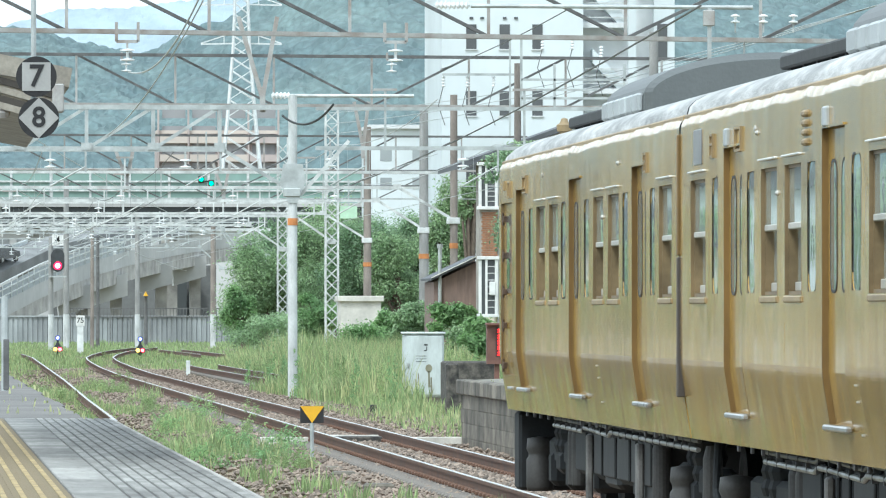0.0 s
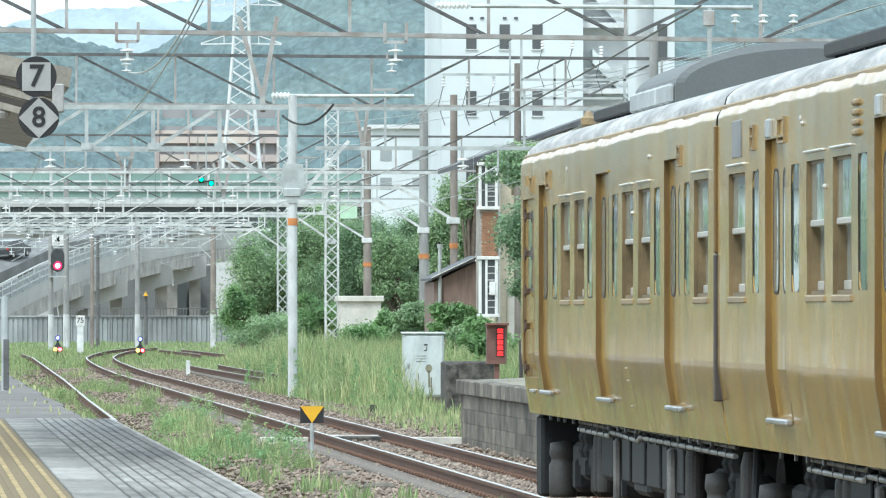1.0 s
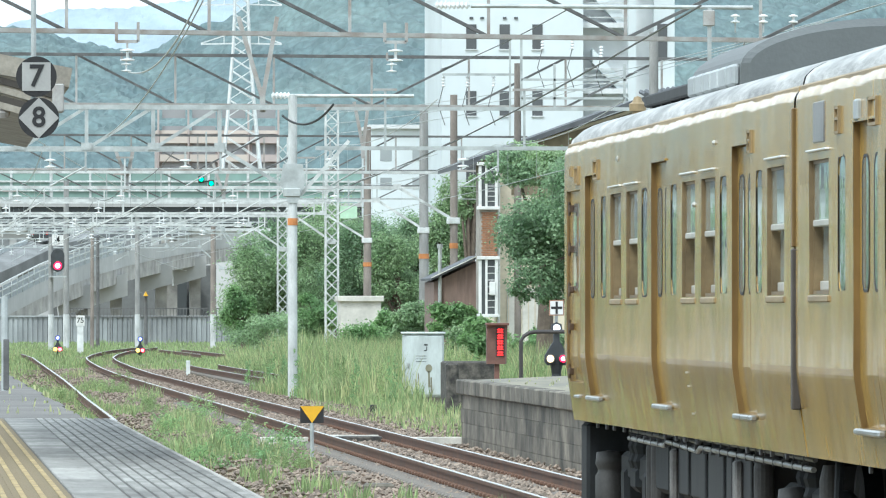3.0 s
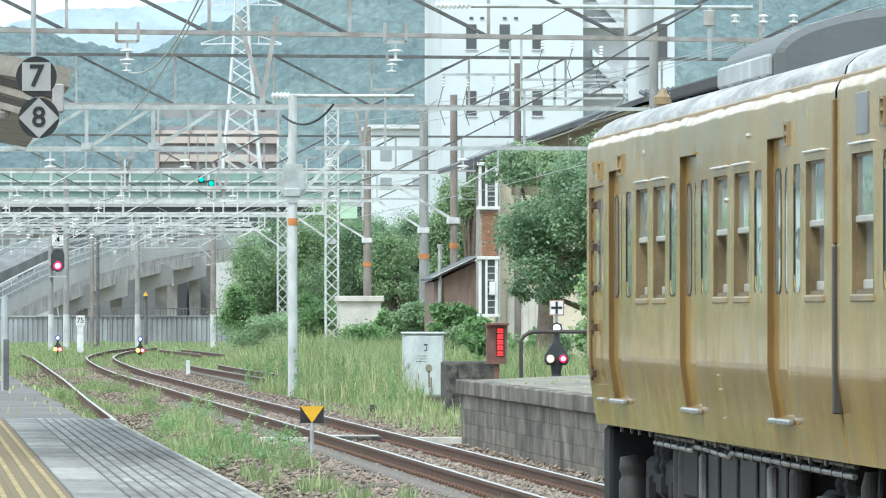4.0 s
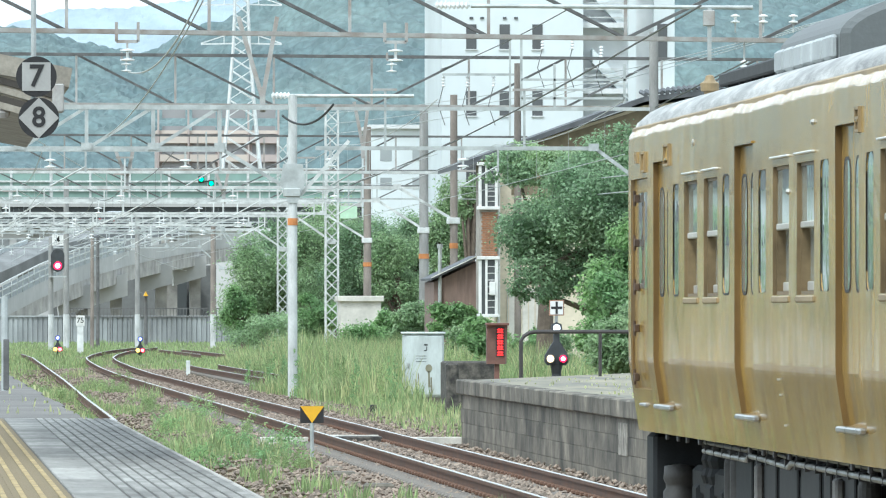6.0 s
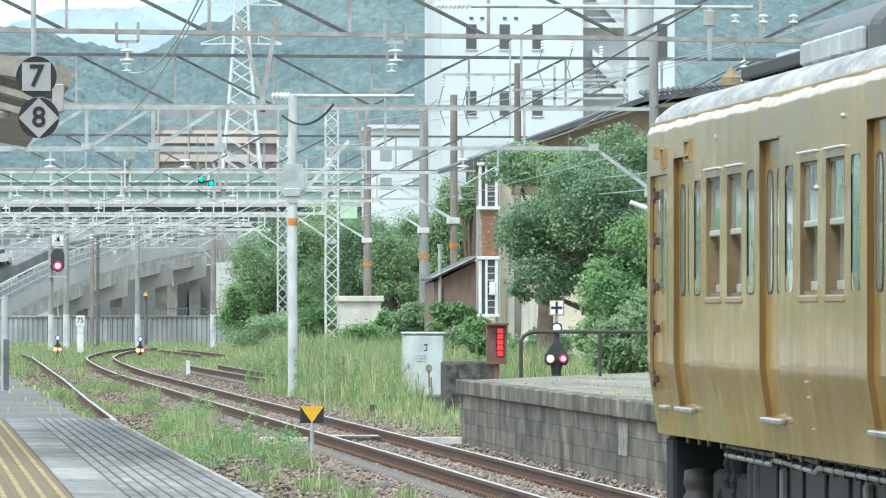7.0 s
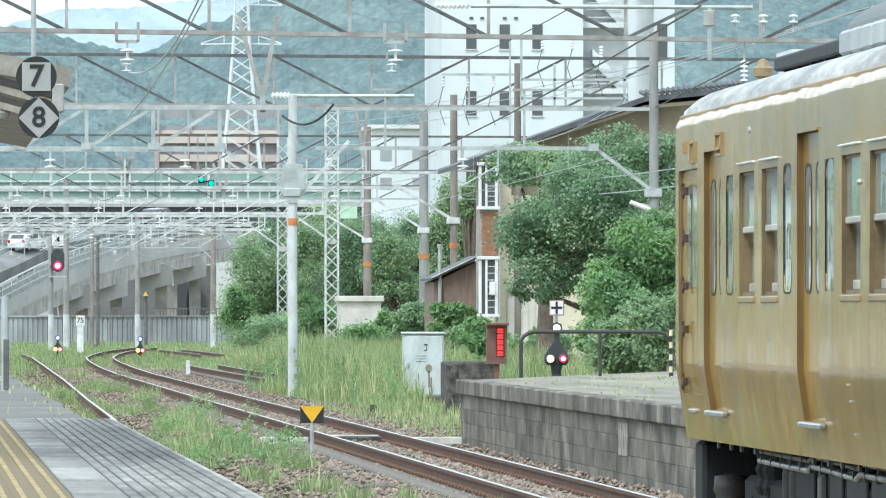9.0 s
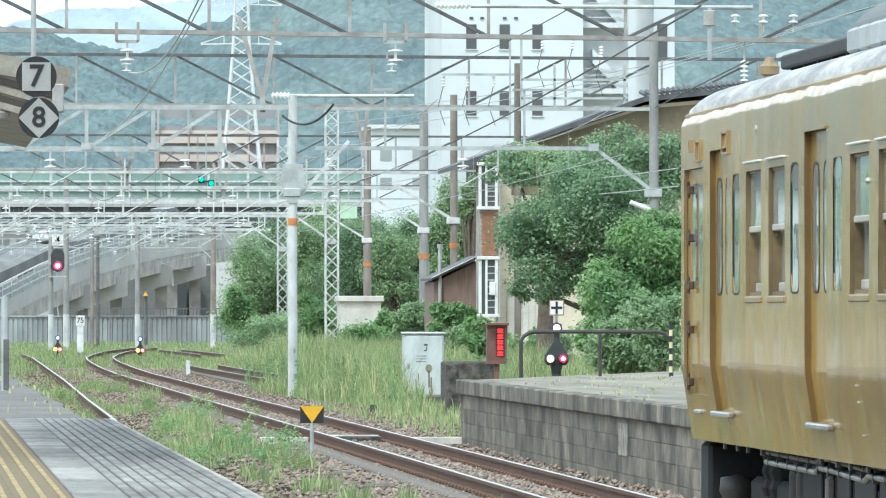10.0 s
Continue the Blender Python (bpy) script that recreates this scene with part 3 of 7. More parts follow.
        for x in (-0.95, 0.95):
            h = Shape().lathe((x, 0.12, 1.6), [(0.14, -0.01), (0.14, -0.08), (0.11, -0.1), (0.0, -0.1)], 16, "y")
            part("headlight", h, PORCELAIN, car)
        plow = Shape().box((-1.3, -0.55, 0.2), (1.3, 0.06, 0.95), 0.03)
        part("pilot", plow, UNDER, car)
    hood = Shape().box((-0.55, -L - 0.09, 1.1), (0.55, -L - 0.01, 3.15), 0.05)
    part("gangway_bellows", hood, RUBBER, car)
    for x in (-1.43, 1.43):
        lo, hi = sorted((x * 0.985, math.copysign(1.47, x)))
        part("corner_strip", Shape().box((lo, -L - 0.05, 1.27), (hi, -L + 0.04, 2.3), 0.008), STRIP_GREY, car, "dark rubber corner strip")
        part("corner_trim", Shape().box((lo, -L - 0.05, 2.31), (hi, -L + 0.04, 3.2), 0.008), OCHRE_DIRTY, car, "rust-stained corner trim")
    return car


CARS, AXLES = [], []
lead_car = build_car([2.28, 8.78, 15.28], [(17.75, 18.85)], True, "rust-streaked ochre yellow electric railcar with a driving cab")
CARS.append((lead_car, 83.05))
rear_car = build_car([3.38, 9.88, 16.38], [(0.83, 1.98)], False, "rust-streaked ochre yellow middle railcar with pale door lamps")
CARS.append((rear_car, 83.05 - 19.6))


# ---- ground and tracks ----
def height(x, y):
    return -0.32 + 0.05 * noise.noise((x * 0.35, y * 0.12, 0.0)) + 0.02 * noise.noise((x * 1.3, y * 0.9, 4.0))


gs = Shape()
xs = [-4000, -1500, -500, -150, -60, -25, -12, -6, 0] + [1 + 0.6 * k for k in range(34)] + [24, 30, 40, 60, 120, 300, 900, 2200, 4500]
ys = [-300, -60, 0] + [20 + 4 * k for k in range(110)] + [470, 500, 560, 640, 760, 950, 1300, 2000, 3200, 4900]
for y in ys:
    for x in xs:
        gs.v.append((x, y, height(x, y)))
for j in range(len(ys) - 1):
    for i in range(len(xs) - 1):
        a = j * len(xs) + i
        gs.f.append((a, a + 1, a + 1 + len(xs), a + len(xs)))
tagged(part("ground", gs, SOIL, smooth=True), "brown stony ground of a rail yard with sparse weeds", "ground", kind="structure")


def rail(parent, pts):
    foot, head = Shape(), Shape()
    for p, q in zip(pts, pts[1:]):
        a, b = Vector(p), Vector(q)
        foot.bar(a - Vector((0, 0, 0.145)), b - Vector((0, 0, 0.145)), 0.127, 0.016)
        foot.bar(a - Vector((0, 0, 0.085)), b - Vector((0, 0, 0.085)), 0.02, 0.11)
        foot.bar(a - Vector((0, 0, 0.022)), b - Vector((0, 0, 0.022)), 0.066, 0.036)
        head.bar(a - Vector((0, 0, 0.002)), b - Vector((0, 0, 0.002)), 0.056, 0.006)
    r = part("rail", foot, RAIL_SIDE, parent, "rusty brown rail")
    part("rail_head", head, RAIL_TOP, r, "polished rail head")


def track(name, centre, label, sleepers, rails=(-0.567, 0.567)):
    """centre: a list of (x, y). Rails at a 1.067 m gauge on sleepers in ballast."""
    tr = thing(name, (0, 0, 0), label, "railway track", kind="structure")
    for off in rails:
        pts = []
        for k, (x, y) in enumerate(centre):
            x0, y0 = centre[max(0, k - 1)]
            x1, y1 = centre[min(len(centre) - 1, k + 1)]
            d = Vector((x1 - x0, y1 - y0, 0)).normalized()
            pts.append((x + off * d.y, y - off * d.x, 0.0))
        rail(tr, pts)
    me = Shape().box((-1.0, -0.11, -0.26), (1.0, 0.11, -0.165), 0.02).mesh("sleeper")
    me.materials.append(SLEEPER)
    for x, y in sleepers:
        o = new("sleeper", me)
        o.parent = tr
        o.location = (x, y, 0)
    return tr


track("main_track", [(7.05, -10), (7.05, 60), (7.05, 120), (7.0, 200), (7.0, 270), (7.17, 298), (7.49, 330), (7.75, 350), (8.06, 368), (8.79, 392), (10.03, 424), (10.86, 440), (13, 475)],
      "rusty-sided track with polished rail heads on ballast", [(7.05, 20 + 0.62 * k) for k in range(290)])
clip = Shape().box((-0.05, -0.05, -0.165), (0.035, 0.05, -0.115), 0.012).mesh("rail_clip")
clip.materials.append(RAIL_SIDE)
main_rails = [o for o in bpy.data.objects if o.name.startswith("rail") and o.parent and o.parent.name == "main_track"]
for rail_ob, off in zip(main_rails, (-0.567, 0.567)):
    for k in range(110):
        o = new("rail_clip", clip)
        o.parent, o.location = rail_ob, (7.05 + off - 0.075, 88.2 + 0.62 * k, 0.0)
track("side_track", [(11.2, 215), (10.75, 260), (10.62, 300), (10.68, 316)], "disused rusty side track sunk in weeds", [(10.8, 240 + 0.7 * k) for k in range(100)])
track("rail_remnant", [(13.85, 396), (13.7, 415), (13.4, 447)], "rusty remnant of an old siding in the grass", [])
track("weedy_track", [(3.055, 152), (3.33, 190), (3.8, 245), (4.42, 335), (4.66, 370), (4.6, 400)], "overgrown rusty rail beside the platform end", [], (0.567,))

# ---- the camera's own platform ----
PT = 0.76
TACTILE = mat("worn_ochre_tactile_paving", (0.385, 0.295, 0.145), 0.8, var=0.25, scale=1.2, fine=30, island=0.08, placed=True)
TACTILE_BASE = mat("grimy_tactile_ground", (0.215, 0.168, 0.095), 0.95, var=0.35, scale=1.0, fine=25)
SLAB = mat("grey_platform_slab", (0.255, 0.25, 0.235), 0.9, var=0.45, scale=1.4, fine=14, island=0.2, placed=True, stretch=(1, 0.12, 1))
STRIP = mat("dark_grey_grip_paving", (0.235, 0.232, 0.22), 0.85, var=0.55, scale=1.0, fine=14, island=0.22, placed=True, stretch=(1, 0.12, 1))
ASPHALT = mat("cracked_old_asphalt", (0.17, 0.16, 0.15), 0.9, var=0.3, scale=0.7, fine=18, bump=0.4)
JOINT = mat("dirty_joint_mortar", (0.10, 0.10, 0.095), 0.9, var=0.3)


def put(name, shape, material, label, category, kind="", group="", smooth=False):
    """A thing of a single mesh."""
    return tagged(part(name, shape, material, smooth=smooth), label, category, group, kind)


platform = thing("platform_near", (0, 0, 0), "grey paved station platform with a yellow tactile strip", "platform", kind="structure")
part("base", Shape().box((-5, -12, -0.4), (2.13, 93, PT - 0.045)), OLD_CONCRETE, platform)
part("bed", Shape().box((-5, -12, PT - 0.045), (2.12, 93, PT - 0.012)), JOINT, platform)
part("edge_coping", Shape().box((2.13, -12, PT - 0.2), (2.175, 93, PT + 0.002), 0.012), CONCRETE, platform, "pale worn platform edge")
me = Shape().box((-0.179, -0.149, -0.02), (0.179, 0.149, 0.0))
for q in (-0.12, 0.0, 0.12):
    me.box((q - 0.018, -0.14, 0.0), (q + 0.018, 0.14, 0.008), 0.003)
me = me.mesh("tactile_block")
me.materials.append(TACTILE_BASE)
me.materials.append(TACTILE)
for k, poly in enumerate(me.polygons):
    poly.material_index = 1 if k >= 6 else 0
for k in range(146):
    for cx in (0.46, 0.82):
        o = new("tactile_block", me)
        o.parent, o.location = platform, (cx, 49.2 + 0.302 * k, PT)
me = Shape().box((-0.165, -0.445, -0.02), (0.165, 0.445, 0.0), 0.006).mesh("slab")
me.materials.append(SLAB)
for k in range(50):
    for cx in (1.182,):
        o = new("slab", me)
        o.parent, o.location = platform, (cx, 48.6 + 0.9 * k, PT)
part("inner_paving", Shape().box((-5, -12, PT - 0.012), (0.275, 93, PT)), SLAB, platform)
me = Shape()
for q in range(4):
    me.box((-0.034, -0.745 + 0.374 * q, -0.02), (0.034, -0.745 + 0.374 * q + 0.34, 0.0), 0.005)
me = me.mesh("grip_strip")
me.materials.append(STRIP)
for k in range(30):
    for j in range(9):
        o = new("grip_strip", me)
        o.parent, o.location = platform, (1.395 + 0.088 * j, 48.9 + 1.5 * k, PT)
old_end = Shape()
for k in range(14):
    y = 93.02 + k * 6
    old_end.box((-5, y, -0.4), (2.0 - 0.03 * (k % 3), y + 5.98, PT - 0.05 - 0.004 * k))
put("platform_old_end", old_end, ASPHALT, "cracked disused asphalt end of the platform", "platform", "structure")

# ---- far platform across the train's track ----
far_platform = thing("platform_far", (0, 0, 0), "blackened concrete goods platform with straw-coloured dry top", "platform", kind="structure")
STRAW = mat("dry_straw_covered_concrete", (0.25, 0.23, 0.165), 0.95, var=0.35, second=(0.14, 0.135, 0.12), scale=1.1, fine=8, bump=0.4, placed=True, stretch=(1, 0.16, 1))
fp = Shape()
ring = [(9.08, 20), (9.08, 141.6), (14.4, 163), (30, 163), (30, 20)]
fp.hull([(x, y, -0.45) for x, y in ring], [(x, y, 0.56) for x, y in ring])
part("core", fp, JOINT, far_platform)
top = Shape()
ring = [(9.2, 20), (9.2, 142), (14.4, 163), (30, 163), (30, 20)]
top.hull([(x, y, 0.56) for x, y in ring], [(x, y, 0.79) for x, y in ring])
part("top", top, STRAW, far_platform)
me = Shape().box((-0.1, -0.488, 0.56), (0.16, 0.485, 0.8), 0.02).mesh("coping_stone")
me.materials.append(OLD_CONCRETE)
for k in range(70):
    o = new("coping_stone", me)
    o.parent, o.location = far_platform, (9.04, 141.9 - 0.98 * k - 0.49, 0.0015 * (k % 3))
rows = ((-0.42, -0.14), (-0.136, 0.1), (0.104, 0.33), (0.334, 0.555))
rnd = random.Random(3)
blocks = []
for lo, hi in rows:
    m_ = Shape().box((0, -0.437, lo), (0.12, 0.437, hi), 0.003).mesh("concrete_block")
    m_.materials.append(OLD_CONCRETE)
    blocks.append(m_)
for j in range(4):
    for k in range(60):
        o = new("concrete_block", blocks[j])
        o.parent, o.location = far_platform, (9.0 + 0.002 * rnd.random(), 141.6 - 0.88 * k - (0.44 if j % 2 else 0.0) - 0.43, 0)
endwall = Shape().box((9.02, 141.58, -0.42), (9.3, 141.75, 0.57), 0.02)
part("end_stone", endwall, OLD_CONCRETE, far_platform)
PATCH = mat("pale_concrete_patch", (0.34, 0.32, 0.28), 0.9, var=0.6, scale=6, second=(0.13, 0.12, 0.10))
part("wall_patch", Shape().box((8.99, 108.6, 0.08), (9.03, 109.9, 0.5), 0.01), PATCH, far_platform, "pale repaired patch on the wall")

# pipe fence on the far platform
PIPE_DARK = mat("dark_brown_pipe_paint", (0.05, 0.044, 0.042), 0.5, var=0.3)
fence = thing("pipe_fence", (11.2, 150, 0.803), "dark bent steel pipe fence on the goods platform", "fence")
ox = 11.2
fpipe = Shape()
xl, xr = 10.582 - ox, 13.195 - ox
fpipe.wire([(xl, 0, -0.05), (xl, 0, 0.60), (xl + 0.05, 0, 0.68), (xl + 0.14, 0, 0.74), (xl + 0.26, 0, 0.76), (xr - 0.26, 0, 0.76), (xr - 0.12, 0, 0.73), (xr - 0.04, 0, 0.66), (xr, 0, 0.58), (xr, 0, -0.05)], 0.035, 10)
part("rail_pipe", fpipe, PIPE_DARK, fence)
part("post", Shape().rod((11.957 - ox, 0, -0.05), (11.957 - ox, 0, 0.75), 0.03), PIPE_DARK, fence)

CREAM = mat("faded_cream_yellow", (0.7, 0.62, 0.4), 0.6, var=0.15)
stripe = thing("striped_pole", (13.097, 149, 0.858), "black and yellow striped marker pole", "pole")
for k in range(9):
    s = Shape().rod((0, 0, -0.1 + 0.105 * k), (0, 0, -0.1 + 0.105 * (k + 1)), 0.032, n=10)
    part("band", s, CREAM if k % 2 else BLACK, stripe)

# ---- signals ----
RED = glow("red_signal_light", (1.0, 0.01, 0.06), 2.2)
WARM = glow("warm_white_signal_light", (1.0, 0.72, 0.42), 2.0)
CLEAR = glow("clear_white_signal_light", (0.9, 0.93, 1.0), 1.6)
# BLUE stands for the halo round a clear white lamp
BLUE = glow("blue_lamp_halo", (0.12, 0.16, 0.9), 1.3)
GREEN = glow("green_signal_light", (0.0, 0.8, 0.4), 1.0)
AMBER = glow("amber_signal_light", (1.0, 0.62, 0.12), 1.8)
HOT = glow("pinkish_white_glare", (1.0, 0.78, 0.80), 1.6)
LED = glow("red_led_text", (1.0, 0.02, 0.02), 1.1)
HOUSING = mat("dusty_dark_signal_housing", (0.05, 0.055, 0.06), 0.6, var=0.3)


def lamp_part(parent, at, r, material, label):
    ring_shape = Shape().lathe(at, [(r * 1.35, -0.02), (r * 1.35, 0.08), (r * 1.15, 0.09), (r * 1.1, 0.0)], 16, "y")
    hood = part("hood", ring_shape, HOUSING, parent)
    lens = Shape().lathe((at[0], at[1], at[2]), [(0.0, 0.05), (r * 0.6, 0.04), (r, 0.01), (r, 0.0)], 16, "y")
    part("lens", lens, material, hood, label)
    # a pale glowing disc added for the lamp's overexposed centre
    if material in (RED, BLUE):
        core = Shape().lathe((at[0], at[1] - 0.045, at[2]), [(0.0, 0.02), (r * 0.4, 0.015), (r * 0.62, 0.0)], 12, "y")
        part("glare_disc", core, HOT if material is RED else CLEAR, hood, "pale disc for the lamp's overexposed centre")


def shunt_signal(at, s, two_colours, label, group="", lamp=0.19):
    """A low signal: one lamp above a pair, on a stub; s is its width over the pair."""
    sig = thing("shunting_signal", at, label, "signal", group)
    plate = Shape()
    ring = [(-0.64, 0.8), (-0.5, 0.6), (0.5, 0.6), (0.64, 0.8), (0.62, 1.15), (0.35, 1.6), (0.16, 1.9), (0.16, 2.3), (0.3, 2.5), (0.27, 2.8), (0.0, 2.92), (-0.27, 2.8), (-0.3, 2.5), (-0.16, 2.3), (-0.16, 1.9), (-0.35, 1.6), (-0.62, 1.15)]
    plate.hull([(x * s, 0.0, z * s) for x, z in ring], [(x * s, 0.12, z * s) for x, z in ring])
    part("back_plate", plate, HOUSING, sig)
    part("foot", Shape().lathe((0, 0.06, -0.25 * s), [(0.34 * s, 0), (0.24 * s, 0.4 * s), (0.34 * s, 0.95 * s)], 10), UNDER_GREY, sig)
    lamp_part(sig, (-0.34 * s, -0.01, 0.96 * s), lamp * s, two_colours[0], "lit lamp")
    lamp_part(sig, (0.34 * s, -0.01, 0.96 * s), lamp * s, two_colours[1], "lit red lamp")
    lamp_part(sig, (0.0, -0.01, 2.6 * s), lamp * s, two_colours[2], "lit clear lamp")
    return sig


sig = shunt_signal((11.574, 155, 0.747), 0.335, (WARM, RED, CLEAR), "low black shunting signal with three lit lamps on the platform")
post = part("sign_post", Shape().rod((0, 0.1, 0.1), (0, 0.1, 1.362), 0.03), GALV, sig)
# these lamps are oversized to take in their bloom
for at, lab in (((7.344, 430, -0.236), "a"), ((11.426, 430, -0.293), "b")):
    shunt_signal(at, 0.34, (AMBER, RED, BLUE), "low shunting signal with three lit lamps beside weeds", "low signals among the tracks", 0.3)

cross_sign = thing("cross_sign", (11.566, 154.9, 1.981), "white square sign with a black cross and rusty rim", "sign")
RIM = mat("rusty_sign_rim", (0.35, 0.2, 0.13), 0.7, var=0.3)
part("rim", Shape().box((-0.135, 0.0, -0.14), (0.135, 0.02, 0.14)), RIM, cross_sign)
part("face", Shape().box((-0.115, -0.01, -0.12), (0.115, 0.0, 0.12)), SIGN_WHITE, cross_sign)
part("cross", Shape().box((-0.1, -0.016, -0.022), (0.1, -0.01, 0.022)).box((-0.02, -0.018, -0.11), (0.02, -0.011, 0.11)), BLACK, cross_sign)

box_at = (11.39, 168, 0.947)
led = thing("led_warning_box", box_at, "rusty brown warning box with lit red character display", "signal")
BROWN = mat("rusty_brown_box_paint", (0.17, 0.085, 0.065), 0.6, var=0.3)
part("case", Shape().hull([(-0.2, 0, -0.05), (0.15, 0, -0.05), (0.2, 0.3, -0.05), (-0.2, 0.3, -0.05)], [(-0.2, 0, 0.7), (0.2, 0, 0.74), (0.22, 0.3, 0.74), (-0.2, 0.3, 0.7)]), BROWN, led)
part("hood", Shape().box((-0.22, -0.16, 0.70), (0.22, 0.3, 0.75), 0.01), BROWN, led)
part("post", Shape().box((-0.05, 0.1, -1.35), (0.05, 0.2, -0.05)), BROWN, led)
part("screen", Shape().box((-0.03, -0.012, 0.1), (0.14, -0.004, 0.66)), BLACK, led)
for k in range(5):
    b = Shape()
    z = 0.115 + 0.11 * k
    b.box((-0.005, -0.03, z), (0.115, -0.014, z + 0.02)).box((-0.005, -0.031, z + 0.05), (0.115, -0.015, z + 0.068))
    b.box((0.02, -0.032, z), (0.042, -0.016, z + 0.085)).box((0.07, -0.032, z), (0.09, -0.016, z + 0.085))
    part("lit_bar", b, LED, led)

block = Shape().box((12.061, 195, -0.4), (13.183, 197, 0.797), 0.04)
SOOT_STONE = mat("black_blotched_concrete", (0.10, 0.092, 0.08), 0.95, var=0.8, scale=5, fine=18, bump=0.9, second=(0.02, 0.02, 0.02))
put("stone_block", block, SOOT_STONE, "dark blotched old concrete block behind the goods platform", "concrete block")
block2 = Shape().box((11.578, 187, -0.4), (11.847, 187.5, 0.817), 0.05)
put("stone_block", block2, SOOT_STONE, "dark stained upright concrete block", "concrete block")

# relay cabinet
CAB = mat("pale_grey_cabinet_paint", (0.55, 0.60, 0.60), 0.5, var=0.12, scale=2.5, fine=20, stretch=(1, 1, 0.4))
cx, cy = 12.691, 214.0
w = 0.502
cabinet = thing("relay_cabinet", (cx, cy, -0.3), "pale grey lineside relay cabinet with stained door", "cabinet")
part("body", Shape().box((-w, 0, 0.1), (w, 0.6, 1.66), 0.03), CAB, cabinet)
part("roof", Shape().box((-w - 0.04, -0.05, 1.66), (w + 0.04, 0.65, 1.72), 0.02), CAB, cabinet)
part("plinth", Shape().box((-w + 0.03, 0.02, -0.1), (w - 0.03, 0.58, 0.1)), OLD_CONCRETE, cabinet)
door = part("door", Shape().box((-w + 0.05, -0.03, 0.16), (w - 0.04, 0.0, 1.62), 0.012), CAB, cabinet)
part("handle", Shape().box((-w + 0.09, -0.07, 0.84), (-w + 0.14, -0.03, 0.96), 0.01), STEEL, door, "small steel handle")
part("mark", Shape().box((-0.0, -0.036, 1.38), (0.09, -0.031, 1.42)).box((0.06, -0.036, 1.27), (0.08, -0.031, 1.36)).box((0.0, -0.036, 1.25), (0.07, -0.031, 1.275)), BLACK, door)
for q in range(3):
    part("notice", Shape().box((-0.2, -0.036, 1.12 - 0.07 * q), (0.06, -0.031, 1.13 - 0.07 * q)), UNDER_GREY, door)
STAIN = mat("brown_rust_stain", (0.24, 0.23, 0.16), 0.7, var=0.3)
st = Shape()
for k in range(12):
    a0, a1 = 2 * math.pi * k / 12, 2 * math.pi * (k + 1) / 12
    st.face((0.12, -0.037, 0.82), (0.12 + 0.085 * math.cos(a0), -0.037, 0.82 + 0.1 * math.sin(a0)), (0.12 + 0.085 * math.cos(a1), -0.037, 0.82 + 0.1 * math.sin(a1)))
for sx, z0, z1, ww in ((0.12, 0.35, 0.75, 0.02), (0.18, 0.2, 0.6, 0.015), (-0.2, 0.2, 0.55, 0.02), (-0.14, 0.4, 0.7, 0.012)):
    st.face((sx - ww, -0.037, z1), (sx + ww, -0.037, z1), (sx + ww * 2.2, -0.037, z0), (sx - ww * 0.6, -0.037, z0))
part("stain", st, STAIN, door, "dark water stain")

# triangle sign
tri_at = (5.612, 121, -0.302)
tri = thing("triangle_sign", tri_at, "small yellow triangle on a black plate on a post", "sign")
part("post", Shape().rod((0, 0.02, -0.05), (0, 0.02, 0.72), 0.028), GALV, tri)
hw = 0.165
zt, zb = 0.89, 0.654
part("plate", Shape().box((-hw, -0.005, zb), (hw, 0.01, zt), 0.004), BLACK, tri)
part("triangle", Shape().hull([(-hw, -0.02, zt), (hw, -0.02, zt), (0, -0.02, zb)], [(-hw, -0.006, zt), (hw, -0.006, zt), (0, -0.006, zb)]), SIGN_YELLOW, tri)

# ---- platform canopy and the hanging numbers ----
FASCIA = mat("faded_beige_steel", (0.31, 0.285, 0.24), 0.6, var=0.35)
can = thing("platform_canopy", (0, 66, 0), "faded beige steel end of the platform canopy", "canopy", kind="structure")


part("roof_edge", Shape().hull([(-0.167, 0, 4.025), (1.239, 0, 3.749), (1.213, 0, 3.603), (-0.167, 0, 3.861)], [(-0.167, 24, 4.025), (1.239, 24, 3.749), (1.213, 24, 3.603), (-0.167, 24, 3.861)]), FASCIA, can)
# the dark bars stand for the shaded gaps between the canopy beams
CAN_GAP_SHADE = mat("dark_brown_gap_shade", (0.055, 0.048, 0.04), 0.7, var=0.3)
for xa, za, xb, zb, m in ((0.432, 3.729, 1.095, 3.549, CAN_GAP_SHADE), (0.432, 3.661, 1.082, 3.484, FASCIA), (0.432, 3.592, 1.031, 3.429, CAN_GAP_SHADE), (0.432, 3.54, 0.945, 3.398, FASCIA)):
    part("beam", Shape().bar((xa, 0.1, za), (xb, 0.1, zb), 0.16, 0.05), m, can)
part("end_plate", Shape().box((1.084, -0.1, 3.414), (1.174, 0.3, 3.629), 0.01), RUST_STEEL, can)
part("speaker", Shape().lathe((0.698, 0.1, 3.371), [(0.0, 0), (0.05, 0.0), (0.07, 0.04), (0.05, 0.12), (0.0, 0.13)], 12), RUST_STEEL, can)
part("column", Shape().rod((-0.35, 10, 0.7), (-0.35, 10, 4.1), 0.11), FASCIA, can)
part("sign_arm", Shape().wire([(0.926, -1.96, 5.2), (0.926 - 0.1, -1.0, 5.25), (-0.3, 0.5, 4.2)], 0.02, 8), GALV, can)

SIGN_GREY = mat("greyed_sign_face", (0.36, 0.36, 0.35), 0.5, var=0.12)
signs_x = 0.935
number = thing("car_stop_sign", (signs_x, 64, 0), "black round platform stop signs on a hanger, white 7 and 8", "sign")
z7, z8 = 3.63, 3.326
